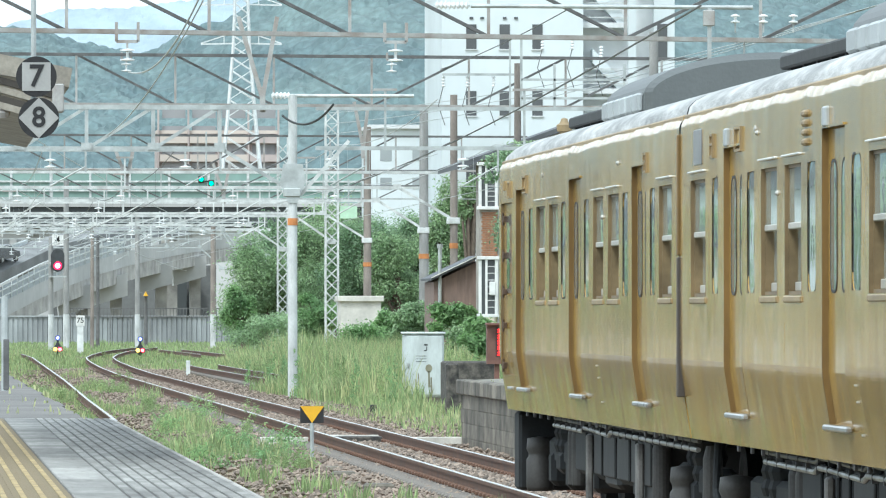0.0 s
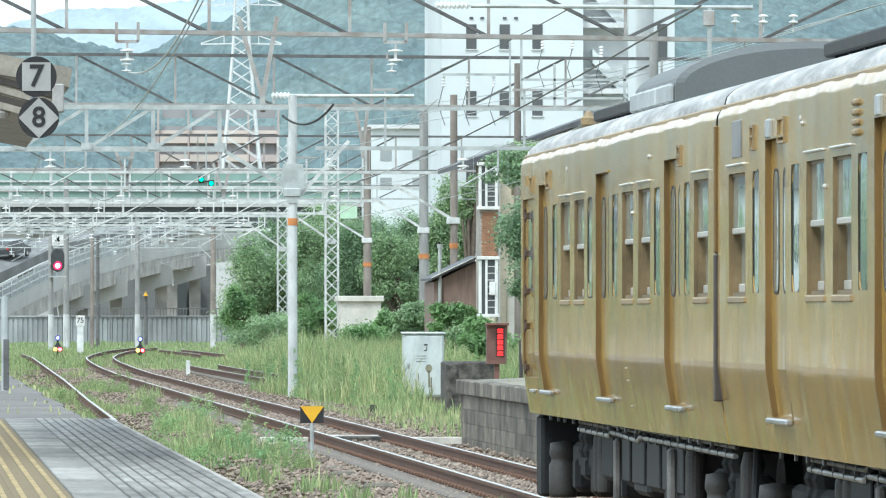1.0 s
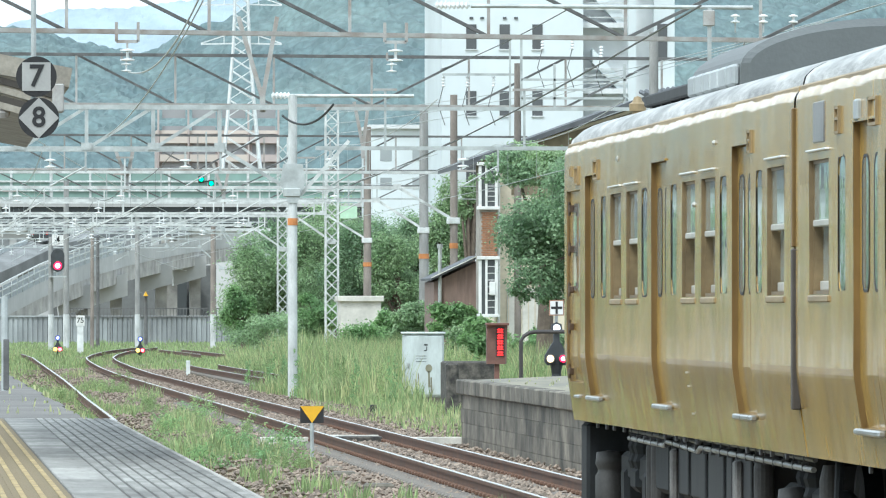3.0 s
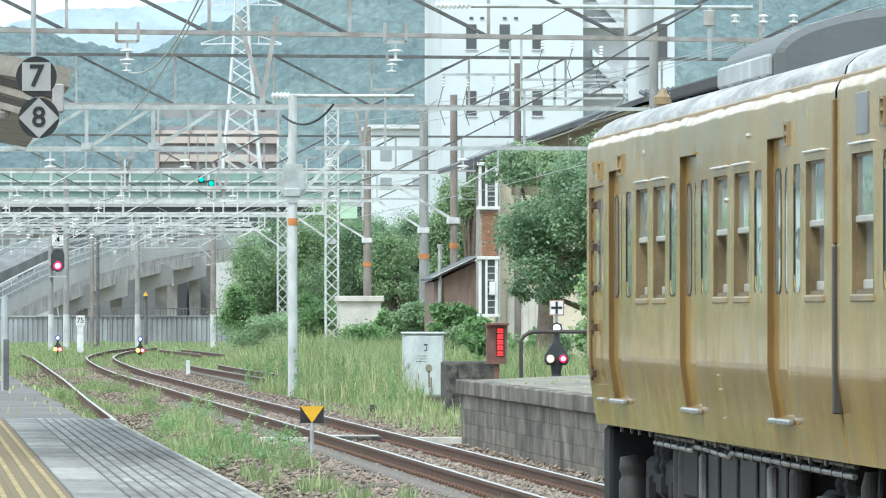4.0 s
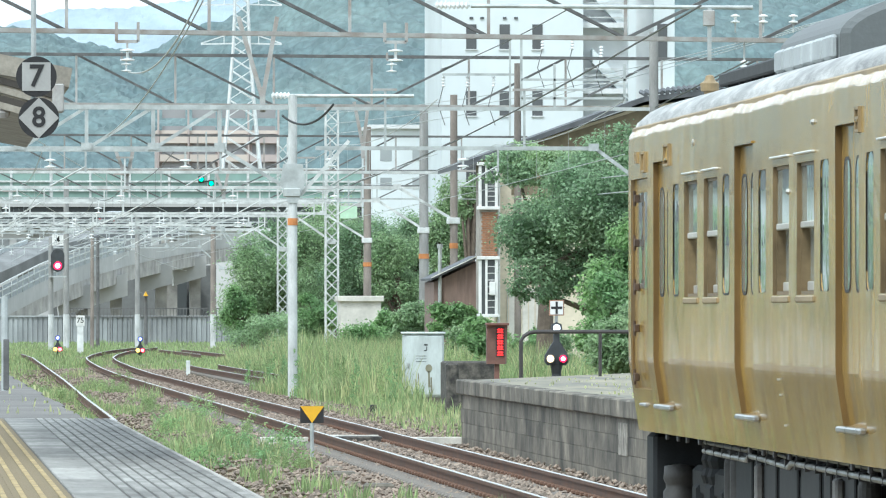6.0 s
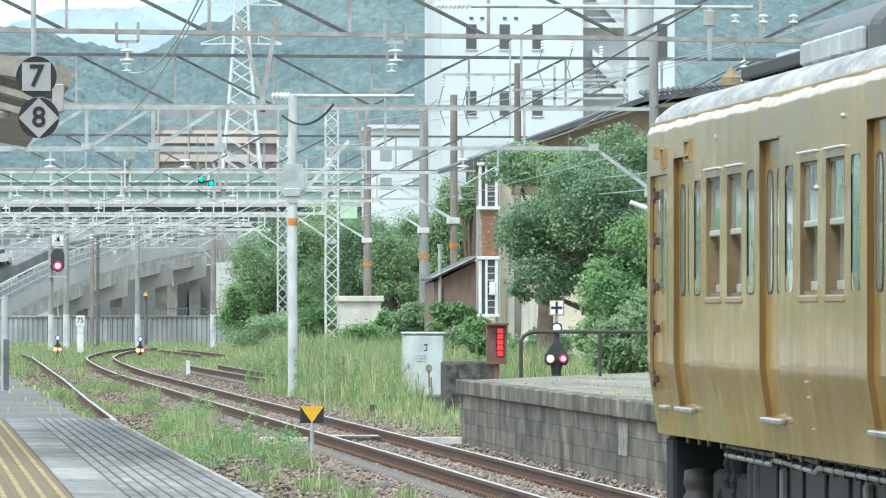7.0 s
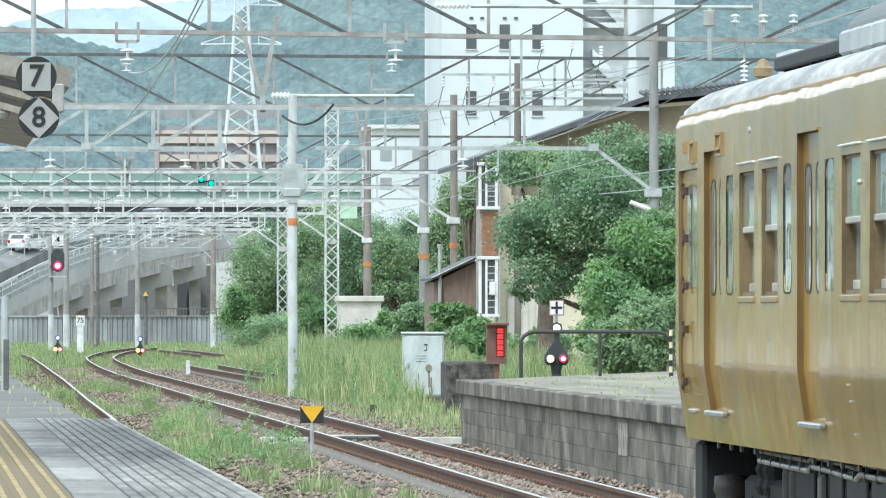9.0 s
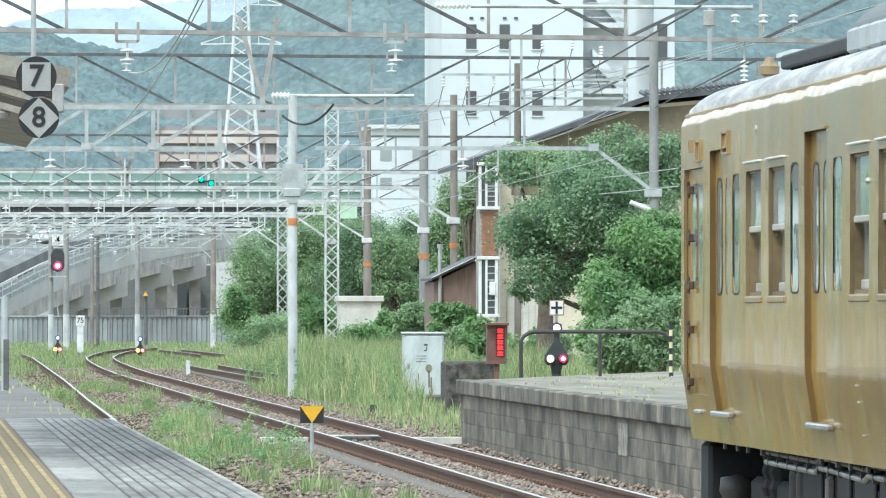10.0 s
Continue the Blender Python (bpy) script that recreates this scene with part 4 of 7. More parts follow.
part("hanger", Shape().rod((-0.02, 0.04, z8), (-0.02, 0.04, 5.2), 0.02), GALV, number)


def text_mesh(name, body, size, material, parent, at):
    cu = bpy.data.curves.new(name, "FONT")
    cu.body, cu.size, cu.align_x, cu.align_y, cu.extrude, cu.offset = body, size, "CENTER", "CENTER", 0.002, 0.004
    tmp = bpy.data.objects.new(name, cu)
    scene.collection.objects.link(tmp)
    me = bpy.data.meshes.new_from_object(tmp.evaluated_get(bpy.context.evaluated_depsgraph_get()))
    bpy.data.objects.remove(tmp)
    me.materials.clear()
    me.materials.append(material)
    o = new(name, me)
    o.parent = parent
    o.matrix_local = pose(*at, 90, 0, 0)
    return o


for z, sign, corner, xo in ((z7, "7", 45, 0.0), (z8, "8", 0, 0.018)):
    d = part("disc", Shape().lathe((xo, 0, z), [(0.0, 0.02), (0.15, 0.02), (0.15, -0.005), (0.0, -0.005)], 32, "y"), BLACK, number)
    ring = [(xo + 0.149 * math.cos(radians(corner + 90 * k)), z + 0.149 * math.sin(radians(corner + 90 * k))) for k in range(4)]
    part("white_face", Shape().hull([(x, -0.026, zz) for x, zz in ring], [(x, -0.02, zz) for x, zz in ring]), SIGN_GREY, d)
    text_mesh("numeral", sign, 0.225 if sign == "7" else 0.205, BLACK, d, (xo, -0.03, z))

left_post = thing("metal_post", (1.47, 134, 0.705), "weathered grey metal post on the old platform", "post")
part("pole", Shape().rod((0, 0, -0.1), (0, 0, 1.439), 0.05), GALV, left_post)
part("box", Shape().box((-0.02, -0.06, 0.0), (0.07, 0.06, 0.78), 0.01), DARK_STEEL, left_post)

# ---- gantries ----


def gantry(name, a, b, z_low, z_top, panel, mid_x, low_mat, top_mat, chord, web, label, group):
    """A truss between the points a and b (x, y), its diagonals leaning towards the middle."""
    g = thing(name, (a[0], a[1], 0), label, "catenary gantry", group)
    d = Vector((b[0] - a[0], b[1] - a[1], 0))
    n = max(2, round(d.length / panel))
    low, top = [], []
    for k in range(n + 1):
        p = d * k / n
        low.append(Vector((p.x, p.y, z_low)))
        top.append(Vector((p.x, p.y, z_top)))
    for q in (-0.25, 0.25):
        o = Vector((0, q, 0))
        part("lower_chord", Shape().bar(low[0] + o, low[-1] + o, chord, chord), low_mat, g)
        part("upper_chord", Shape().bar(top[0] + o, top[-1] + o, chord, chord), top_mat, g)
    for p in (low[0], low[-1]):
        for q in (-0.25, 0.25):
            part("leg", Shape().bar((p.x, p.y + q, -0.5), (p.x, p.y + q, z_top), 0.14), low_mat, g)
    for k in range(n + 1):
        part("upright", Shape().bar(low[k], top[k], web), low_mat, g)
        if k < n:
            if low[k].x + a[0] < mid_x:
                part("diagonal", Shape().bar(top[k], low[k + 1], web), top_mat, g)
            else:
                part("diagonal", Shape().bar(low[k], top[k + 1], web), top_mat, g)
    return g


def insulator(parent, at, n, r=0.12, gap=0.16):
    prof = []
    for k in range(n):
        z = -gap * k
        prof += [(0.03, z), (r, z - 0.03), (r, z - 0.055), (0.03, z - 0.07)]
    part("insulator", Shape().lathe(at, prof, 10), PORCELAIN, parent, "white porcelain insulator")


def u_hanger(parent, at, w, h, drop):
    s = Shape()
    x, y, z = at
    s.bar((x - w / 2, y, z + 0.15), (x - w / 2, y, z - h), 0.07).bar((x + w / 2, y, z + 0.15), (x + w / 2, y, z - h), 0.07)
    s.bar((x - w / 2, y, z - h), (x + w / 2, y, z - h), 0.07)
    s.bar((x, y, z - h), (x, y, z - h - drop), 0.05)
    part("hanger", s, RUST_STEEL, parent)
    insulator(parent, (x, y, z - h - drop), 2, 0.17, 0.22)


high = "tall dark gantries over the yard"
gA = gantry("gantry", (-13.122, 196), (27.13, 210), 8.44, 10.05, 3.55, 16.687, RUST_STEEL, DARK_STEEL, 0.10, 0.075, "rust-streaked steel lattice gantry high over the tracks", high)
gax = -13.122
for hx in (5.015, 11.207):
    u_hanger(gA, (hx - gax, 4.0, 8.44), 0.5, 0.3, 0.16)
part("feeder_pipe", Shape().rod((13.179 - gax, 7.5, 9.105), (19.828 - gax, 7.5, 9.079), 0.05), GALV, gA)
part("string_insulator", Shape().lathe((12.33 - gax, 7.5, 9.119), [(0.02, 0)] + [(0.1 if k % 2 else 0.04, 0.05 * k) for k in range(1, 16)] + [(0.02, 0.82)], 10, "x"), PORCELAIN, gA, "white string insulator")
part("feeder_post", Shape().bar((18.803 - gax, 7.5, 7.834), (18.803 - gax, 7.5, 9.092), 0.09), GALV, gA)
part("feeder_clamp", Shape().box((18.656 - gax, 7.4, 8.642), (18.923 - gax, 7.6, 9.013), 0.02), RUST_STEEL, gA)
for hx in (19.442, 20.108, 20.815):
    part("drop_rod", Shape().rod((hx - gax, 7.8, 8.5), (hx - gax, 7.8, 8.907), 0.02), GALV, gA)
    insulator(gA, (hx - gax, 7.8, 8.933), 2, 0.11, 0.14)
part("dead_end_rod", Shape().rod((20.0 - gax, 11.4, 7.95), (20.0 - gax, 11.4, 8.45), 0.025), GALV, gA)
insulator(gA, (20.0 - gax, 11.4, 7.95), 5, 0.1, 0.11)
gB = gantry("gantry", (-10.839, 281), (34.801, 290), 8.72, 10.35, 3.22, 14.906, RUST_STEEL, DARK_STEEL, 0.09, 0.07, "dark steel lattice gantry with pale lower chord", high)
gbx = -10.839
for hx in (7.115, 15.839):
    u_hanger(gB, (hx - gbx, 4.0, 10.3), 0.3, 0.1, 0.1)
gantry("gantry", (3.807-6, 414), (29.844, 419), 8.75, 10.4, 3.25, 13.274, RUST_STEEL, DARK_STEEL, 0.09, 0.07, "dark steel lattice gantry with pale lower chord", high)
gantry("gantry", (4.758-6, 518), (31.365, 522), 8.75, 10.3, 3.25, 16.592, GALV, DARK_STEEL, 0.09, 0.07, "dark steel lattice gantry far down the yard", high)

ORANGE_Z = 3.9


def mast(name, x, y, z_top, r, material, label, band, group, r_top=None):
    m = thing(name, (x, y, -0.3), label, "pole", group)
    part("shaft", Shape().rod((0, 0, -0.5), (0, 0, z_top + 0.3), r, r_top or r * 0.85, n=14), material, m, smooth=False)
    if band:
        part("band", Shape().rod((0, 0, band + 0.3), (0, 0, band + 0.48), r * 1.04, n=14), ORANGE, m, "orange painted band")
    return m


def portal(y, x0, x1, label, knee=True, z0=6.08, z1=7.15, webs=True, panel=1.72, fat=1.0, reach=1.55, steel=None):
    """A white portal beam carried by a mast at x1, with a knee brace."""
    steel = steel or WHITE_STEEL
    g = thing("portal_beam", (x1, y, 0), label, "catenary beam", "white portal beams over the tracks")
    xe = x1 - reach
    n = max(1, round((xe - x0) / panel))
    part("lower_chord", Shape().bar((x0 - x1, 0, z0), (xe - x1, 0, z0), 0.10 * fat), steel, g)
    part("upper_chord", Shape().bar((x0 - x1, 0, z1), (0, 0, z1), 0.09 * fat), steel, g)
    for k in range(n + 1):
        x = x0 + (xe - x0) * k / n - x1
        if not webs and k % 2:
            part("post", Shape().bar((x, 0, z0), (x, 0, z1 + 0.5), 0.06), steel, g)
            part("cap", Shape().box((x - 0.3, -0.05, z1 + 0.46), (x + 0.3, 0.05, z1 + 0.52)), RUST_STEEL, g)
        if webs:
            part("upright", Shape().bar((x, 0, z0), (x, 0, z1), 0.07 * fat), steel, g)
            part("gusset", Shape().box((x - 0.14, -0.09, z0 - 0.02), (x + 0.14, -0.065, z0 + 0.16)), steel, g)
            if k < n:
                x2 = x0 + (xe - x0) * (k + 1) / n - x1
                part("diagonal", Shape().bar((x, 0, z0), (x2, 0, z1), 0.065 * fat), steel, g)
    part("knee_brace", Shape().bar((xe - x1, 0, z0 + 0.03), (0, 0, 5.0), 0.09), steel, g)
    part("knee_plate", Shape().box((xe - x1 - 0.14, -0.12, z0 - 0.07), (xe - x1 + 0.12, -0.095, z0 + 0.12)), steel, g)
    for ix in (-3.9, -0.3, 3.6, 7.05, 10.8, 14.2):
        if x0 < ix < xe:
            part("drop_bar", Shape().bar((ix - x1, -0.06, z0), (ix - x1, -0.06, z0 - 0.25), 0.05), steel, g)
            insulator(g, (ix - x1, -0.06, z0 - 0.25), 2, 0.15, 0.17)
            part("steady_arm", Shape().rod((ix - x1 + 0.9, -0.06, z0 - 0.45), (ix - x1, -0.06, z0 - 0.95), 0.022, n=6), steel, g)
            part("steady_post", Shape().bar((ix - x1 + 0.9, -0.06, z0), (ix - x1 + 0.9, -0.06, z0 - 0.6), 0.05), steel, g)
    part("clamp", Shape().box((-0.24, -0.18, 4.86), (0.2, 0.18, 5.08), 0.02), steel, g)
    return g


WIRE_DARK = mat("dull_dark_jumper", (0.12, 0.125, 0.125), 0.5, var=0.1)
WHITE_STEEL = mat("whitish_galvanised_steel", (0.62, 0.64, 0.635), 0.5, metal=0.1, var=0.25, scale=3)
POLE_WHITE = mat("pale_grey_painted_mast", (0.58, 0.60, 0.60), 0.55, var=0.2, stretch=(1, 1, 0.4))
masts = "masts beside the tracks"
white_mast = mast("mast", 9.80, 222, 7.478, 0.125, POLE_WHITE, "pale painted steel mast with an orange band in tall grass", 4.13, masts, 0.115)
part("gusset", Shape().hull([(-0.12, -0.14, 5.0), (0.12, -0.14, 5.0), (0.33, -0.14, 5.55), (0.25, -0.14, 6.0), (-0.25, -0.14, 6.0), (-0.33, -0.14, 5.55)], [(-0.12, -0.12, 5.0), (0.12, -0.12, 5.0), (0.33, -0.12, 5.55), (0.25, -0.12, 6.0), (-0.25, -0.12, 6.0), (-0.33, -0.12, 5.55)]), GALV, white_mast, "riveted gusset plate")
portal(222, -3.984, 9.80, "white riveted portal beam over the tracks", panel=1.705, fat=1.35, reach=1.87, steel=GALV)
arm = part("side_brace", Shape().bar((0.2, 0, 5.2), (1.445, 0, 6.6), 0.09), WHITE_STEEL, white_mast)
part("top_pipe", Shape().rod((-0.45, 0, 7.449 + 0.3), (3.107, 0, 7.449 + 0.3), 0.045), WHITE_STEEL, white_mast)
part("post_insulator", Shape().lathe((-0.55, 0, 7.449 + 0.3), [(0.03, 0)] + [(0.10 if k % 2 else 0.05, 0.05 * k) for k in range(1, 10)] + [(0.02, 0.5)], 10, "x"), PORCELAIN, white_mast)
portal(222.5, 10.411, 19.121, "grey cantilever beam reaching from a mast", z0=6.117, z1=7.131, webs=False, steel=GALV)
m1160 = mast("mast", 19.121, 222.5, 9.115, 0.135, POLE_GREY, "grey concrete mast with an orange band among shrubs", 3.83, masts)
lampy = part("lamp_arm", Shape().rod((0, 0, 4.612 + 0.3), (-0.55, -0.2, 4.669 + 0.35), 0.03), GALV, m1160)
part("lamp_head", Shape().rod((-0.1, -0.1, 4.525 + 0.3), (-0.62, -0.2, 4.698 + 0.34), 0.07, 0.06, n=10), PORCELAIN, m1160, "white tube street lamp")
mast("mast", 18.202, 290, 9.19, 0.14, POLE_BROWN, "weathered grey-brown concrete mast", 4.046, masts)
portal(290, -8, 18.202, "white portal beam over the tracks", panel=3.2, z1=6.59, webs=False, reach=1.9)
mast("mast", 19.214, 324, 9.475, 0.19, POLE_GREY, "stout grey concrete mast with an orange band", 3.918, masts)
portal(324, -8, 19.214, "white portal beam over the tracks", panel=3.2, z1=6.57, webs=False, reach=1.76)
mast("mast", 19.473, 369, 9.807, 0.18, POLE_BROWN, "brown weathered concrete mast", 3.863, masts)
portal(369, -8, 19.473, "white portal beam over the tracks", panel=2.4, z0=6.12, z1=6.66, webs=False, reach=1.9)
mast("mast", 18.38, 262, 9.442, 0.12, POLE_BROWN, "slim brown pole beside the house", 0, masts)


def lattice_mast(x, y, z_top, w, label):
    m = thing("lattice_mast", (x, y, -0.3), label, "pole", masts)
    for sx in (-w, w):
        for sy in (-w, w):
            part("leg", Shape().bar((sx, sy, -0.3), (sx, sy, z_top), 0.07), WHITE_STEEL, m)
    k, z = 0, 0.0
    while z < z_top - 0.5:
        z2 = z + 0.52
        a, b = (-w, w) if k % 2 else (w, -w)
        part("lace", Shape().bar((a, -w, z), (b, -w, z2), 0.05), WHITE_STEEL, m)
        part("lace", Shape().bar((b, w, z), (a, w, z2), 0.05), WHITE_STEEL, m)
        z, k = z2, k + 1
    return m


lattice_mast(18.247, 375, 11.036, 0.27, "white lattice steel mast among trees")
portal(375.5, -8, 18.247, "white portal beam over the tracks", panel=2.4, z1=6.66, webs=False, reach=1.6)
lattice_mast(18.097, 421, 10.785, 0.24, "white lattice steel mast in front of trees")
portal(421, -10, 18.097, "white portal beam over the tracks", panel=1.89, z0=6.14, z1=6.72, reach=1.65)
portal(470, -12, 19.4, "white portal beam far down the yard", panel=1.9, z0=6.2, z1=6.8, steel=GALV, fat=0.8)
portal(600, -14, 21.6, "white portal beam far down the yard", panel=2.2, z0=6.4, z1=7.0, steel=GALV, fat=0.8)
portal(515, -12, 20.123, "white portal beam far down the yard", panel=2.4, z0=6.8, z1=7.4, steel=GALV, fat=0.8)
portal(560, -12, 21.516, "white portal beam far down the yard", panel=2.4, z0=7.4, z1=8.3, steel=GALV, fat=0.8)

# switch frame on the slim pole beside the house
frame_mast = thing("switch_frame", (18.31, 261.6, 0), "grey steel switch frame with hanging white insulators", "switch gear")
fx = 18.31
for z, xa, xb in ((9.09, 16.075, 18.242), (8.937, 18.464, 21.625), (8.63, 18.891, 20.77), (8.375, 18.464, 21.591)):
    part("cross_arm", Shape().bar((xa - fx, 0, z), (xb - fx, 0, z), 0.07), GALV, frame_mast)
for x in (18.464, 19.472, 21.591):
    part("upright", Shape().bar((x - fx, 0, 8.051), (x - fx, 0, 10.197 if x < 18.549 else 9.413), 0.07), GALV, frame_mast)
for x, zt in ((16.109, 9.056), (16.842, 9.056), (17.627, 9.056), (19.113, 10.197), (20.018, 10.197), (20.89, 9.958)):
    insulator(frame_mast, (x - fx, 0.1, zt), 4, 0.06, 0.09)
    part("jumper_wire", Shape().wire([(x - fx, 0.1, zt - 0.3), (x - fx - 0.15, 0.1, zt - 0.9), (x - fx + 0.05, 0.1, zt - 1.5)], 0.014), WIRE_DARK, frame_mast)
part("brace", Shape().bar((18.122 - fx, 0, 7.234), (18.122 - fx, 0, 10.197), 0.06), GALV, frame_mast)

# V-shaped hangers standing on the beams
vh = "V-shaped wire supports"


def v_support(x, y, zt, zb, spread):
    v = thing("v_support", (x, y, zb), "grey steel V-shaped wire support on a beam", "support", vh)
    part("arm", Shape().bar((0, 0, 0), (-spread, 0, zt - zb), 0.11), RUST_STEEL, v)
    part("arm", Shape().bar((0, 0, 0), (spread * 0.6, 0, zt - zb), 0.11), RUST_STEEL, v)
    part("foot", Shape().bar((0, 0, -0.35), (0, 0, 0.3), 0.14), RUST_STEEL, v)


v_support(9.036, 222.2, 9.477, 7.377, 0.62)
v_support(7.253, 290.2, 7.412, 6.353, 0.4)
v_support(11.731, 324.2, 7.468, 6.306, 0.4)
v_support(15.171, 290.2, 8.963, 7.412, 0.3)

# ---- wires ----
WIRE = mat("dull_dark_wire", (0.12, 0.125, 0.125), 0.5, metal=0.4, var=0.1)
WIRE_PALE = mat("pale_aluminium_wire", (0.5, 0.52, 0.52), 0.5, metal=0.3, var=0.1)


def catenary(x, label, ys, z_m=6.2, z_c=5.1, drift=0.0):
    strand = WIRE if 6 < x < 8 else WIRE_PALE
    c = thing("catenary", (x, ys[0], 0), label, "overhead wire", "overhead wires")
    pts, low = [], []
    for ya, yb in zip(ys, ys[1:]):
        for k in range(8):
            u = k / 8
            y = ya + (yb - ya) * u
            xx = drift * (y - ys[0]) / 100 + (0.15 if (ys.index(ya) % 2) else -0.15) * (1 - 2 * u)
            pts.append((xx, y - ys[0], z_m - 0.3 * 4 * u * (1 - u)))
            low.append((xx, y - ys[0], z_c))
    part("messenger_wire", Shape().wire(pts, 0.010), strand, c)
    part("contact_wire", Shape().wire(low, 0.008), strand, c)
    for p, q in list(zip(pts, low))[1::2]:
        part("dropper", Shape().rod(q, p, 0.004, n=4), strand, c)


spans = [80, 130, 175, 222, 290, 324, 370, 421, 515, 600]
catenary(7.05, "thin overhead wires above the main track", [222, 290, 324, 370, 421, 515, 600])
catenary(3.6, "thin overhead wires above the weedy track", spans[3:])
catenary(10.8, "thin overhead wires above the side track", spans[2:])
catenary(-0.6, "thin overhead wires over a further track", spans[4:])
catenary(-4.5, "thin overhead wires over a further track", spans[4:])
catenary(1.6, "thin overhead wires over a further track", spans[7:])
catenary(9.0, "thin overhead wires over a crossover", spans[7:], drift=1.2)
catenary(14.6, "thin overhead wires over the far side", spans[2:], drift=0.5)


def line_wire(pa, pb, sag, r, material, label):
    a, b = Vector(pa), Vector(pb)
    pts = []
    for k in range(15):
        u = k / 14
        p = a.lerp(b, u) - a
        pts.append((p.x, p.y, p.z - sag * 4 * u * (1 - u)))
    w = thing("cable", a, label, "cable", "cables between masts")
    part("strand", Shape().wire(pts, r), material, w)


line_wire((5.078, 150, 7.302), (5.06, 222, 6.427), 0.3, 0.014, WIRE_PALE, "thin pale cable slung from the gantry")
line_wire((5.053, 200, 7.436), (5.417, 160, 7.872), 0.5, 0.02, WIRE_PALE, "thin pale cable slung from an insulator")
line_wire((17.199, 330, 6.924), (13.708, 150, 7.223), 0.25, 0.02, WIRE, "dark feeder cable rising over the train")
line_wire((17.766, 290, 10.044), (16.025, 210, 9.295), 0.1, 0.015, WIRE, "thin dark cable between gantries")
line_wire((19.122, 222, 7.169), (18.385, 190, 7.43), 0.0, 0.018, WIRE, "thin dark cable beyond the train")
line_wire((19.065, 300, 6.274), (17.751, 200, 5.235), 0.12, 0.014, WIRE_PALE, "pale cable in front of the trees")
line_wire((18.771, 300, 5.843), (17.751, 200, 4.817), 0.12, 0.014, WIRE_PALE, "pale cable in front of the trees")
line_wire((3.237, 310, 8.865), (15.863, 420, 5.282), 0.3, 0.014, WIRE_PALE, "thin pale cable over the yard")
line_wire((3.641, 310, 6.406), (15.316, 480, 4.203), 0.3, 0.014, WIRE_PALE, "thin pale cable over the yard")
line_wire((9.542, 222, 6.939), (10.503, 215, 7.061), 0.35, 0.03, BLACK, "thick black slack cable on the mast")
for wy, wx, wz, sag in ((290.1, 18.2, 6.66, 0.06), (324.15, 19.2, 6.65, 0.07), (369.15, 19.4, 6.74, 0.08), (421.1, 18.1, 6.8, 0.08)):
    line_wire((-7.9, wy, wz), (wx, wy, wz), sag, 0.03, WIRE, "dark cross-span cable between masts")
for k in range(3):
    line_wire((25.974, 230, 10.154), (16 + k * 0.3, 330 + 8 * k, 9.5 - 0.25 * k), 0.5, 0.012, WIRE_PALE, "thin pale cable before the hillside")

# ---- far down the yard ----
DARKWIN = mat("dark_window_glass", (0.10, 0.105, 0.11), 0.12, var=0.1, scale=0.5)
GREEN_PANEL = mat("translucent_green_barrier", (0.25, 0.375, 0.335), 0.5, var=0.2, scale=0.05, fine=1)
GIRDER = mat("blue_grey_girder", (0.06, 0.068, 0.072), 0.6, var=0.15, scale=0.1)
PALE = mat("pale_bridge_concrete", (0.46, 0.46, 0.45), 0.85, var=0.15, scale=0.12, fine=1.5)
bridge = thing("road_overpass", (0, 800, 0), "road overpass with dark girder and green barrier panels", "bridge")
xl, xr = -45.0, 42.217
part("girder", Shape().box((xl, 0, 9.767), (xr, 8, 11.65)), GIRDER, bridge)
part("parapet", Shape().box((xl, -0.3, 11.65), (xr, 0.2, 12.01)), PALE, bridge, "pale greenish parapet")
for k in range(24):
    xa = xl + (xr - xl) * k / 24
    xb = xl + (xr - xl) * (k + 1) / 24 - 0.25
    part("barrier_panel", Shape().box((xa, -0.2, 11.958), (xb, -0.1, 15.036)), GREEN_PANEL, bridge)
    part("post", Shape().box((xb + 0.02, -0.3, 12.428), (xb + 0.22, 0.0, 15.245)), WHITE_STEEL, bridge)
for z in (13.158, 13.993, 15.141):
    part("rail", Shape().bar((xl, -0.35, z), (xr, -0.35, z), 0.16), WHITE_STEEL, bridge)
for bx in (11.477, 25.527, 37.518):
    part("pier", Shape().box((bx - 0.6, 2, -0.3), (bx + 0.6, 5, 9.767)), PALE, bridge)

SCREEN_GREY = mat("pale_grey_mesh_panel", (0.34, 0.37, 0.38), 0.6, var=0.12, scale=0.2, fine=2)
ramp_road = thing("road_ramp", (0, 0, 0), "curved concrete road ramp on brackets descending beside the yard", "bridge")
line = [(4.196, 640, 0.392), (7.637, 650, 2.144), (9.898, 660, 3.264), (12.261, 672, 4.251), (14.746, 686, 5.148), (17.373, 702, 5.91), (20.63, 720, 6.671), (24.093, 740, 7.335), (27.715, 760, 7.879), (32.207, 785, 8.385)]
deck = Shape().loft([[(ax, ay, az - 1.5), (ax, ay, az), (ax - 1, ay + 9, az), (ax - 1, ay + 9, az - 1.5)] for ax, ay, az in line])
wall_s = Shape().loft([[(ax, ay - 0.3, az - 0.3), (ax, ay - 0.3, az + 0.9), (ax, ay, az + 0.9), (ax, ay, az - 0.3)] for ax, ay, az in line])
part("deck", deck, CONCRETE, ramp_road)
part("parapet", wall_s, PALE, ramp_road)
screen = Shape().loft([[(ax, ay + 0.05, az + 0.9), (ax, ay + 0.05, az + 2.1), (ax, ay + 0.1, az + 2.1), (ax, ay + 0.1, az + 0.9)] for ax, ay, az in line[:6]])
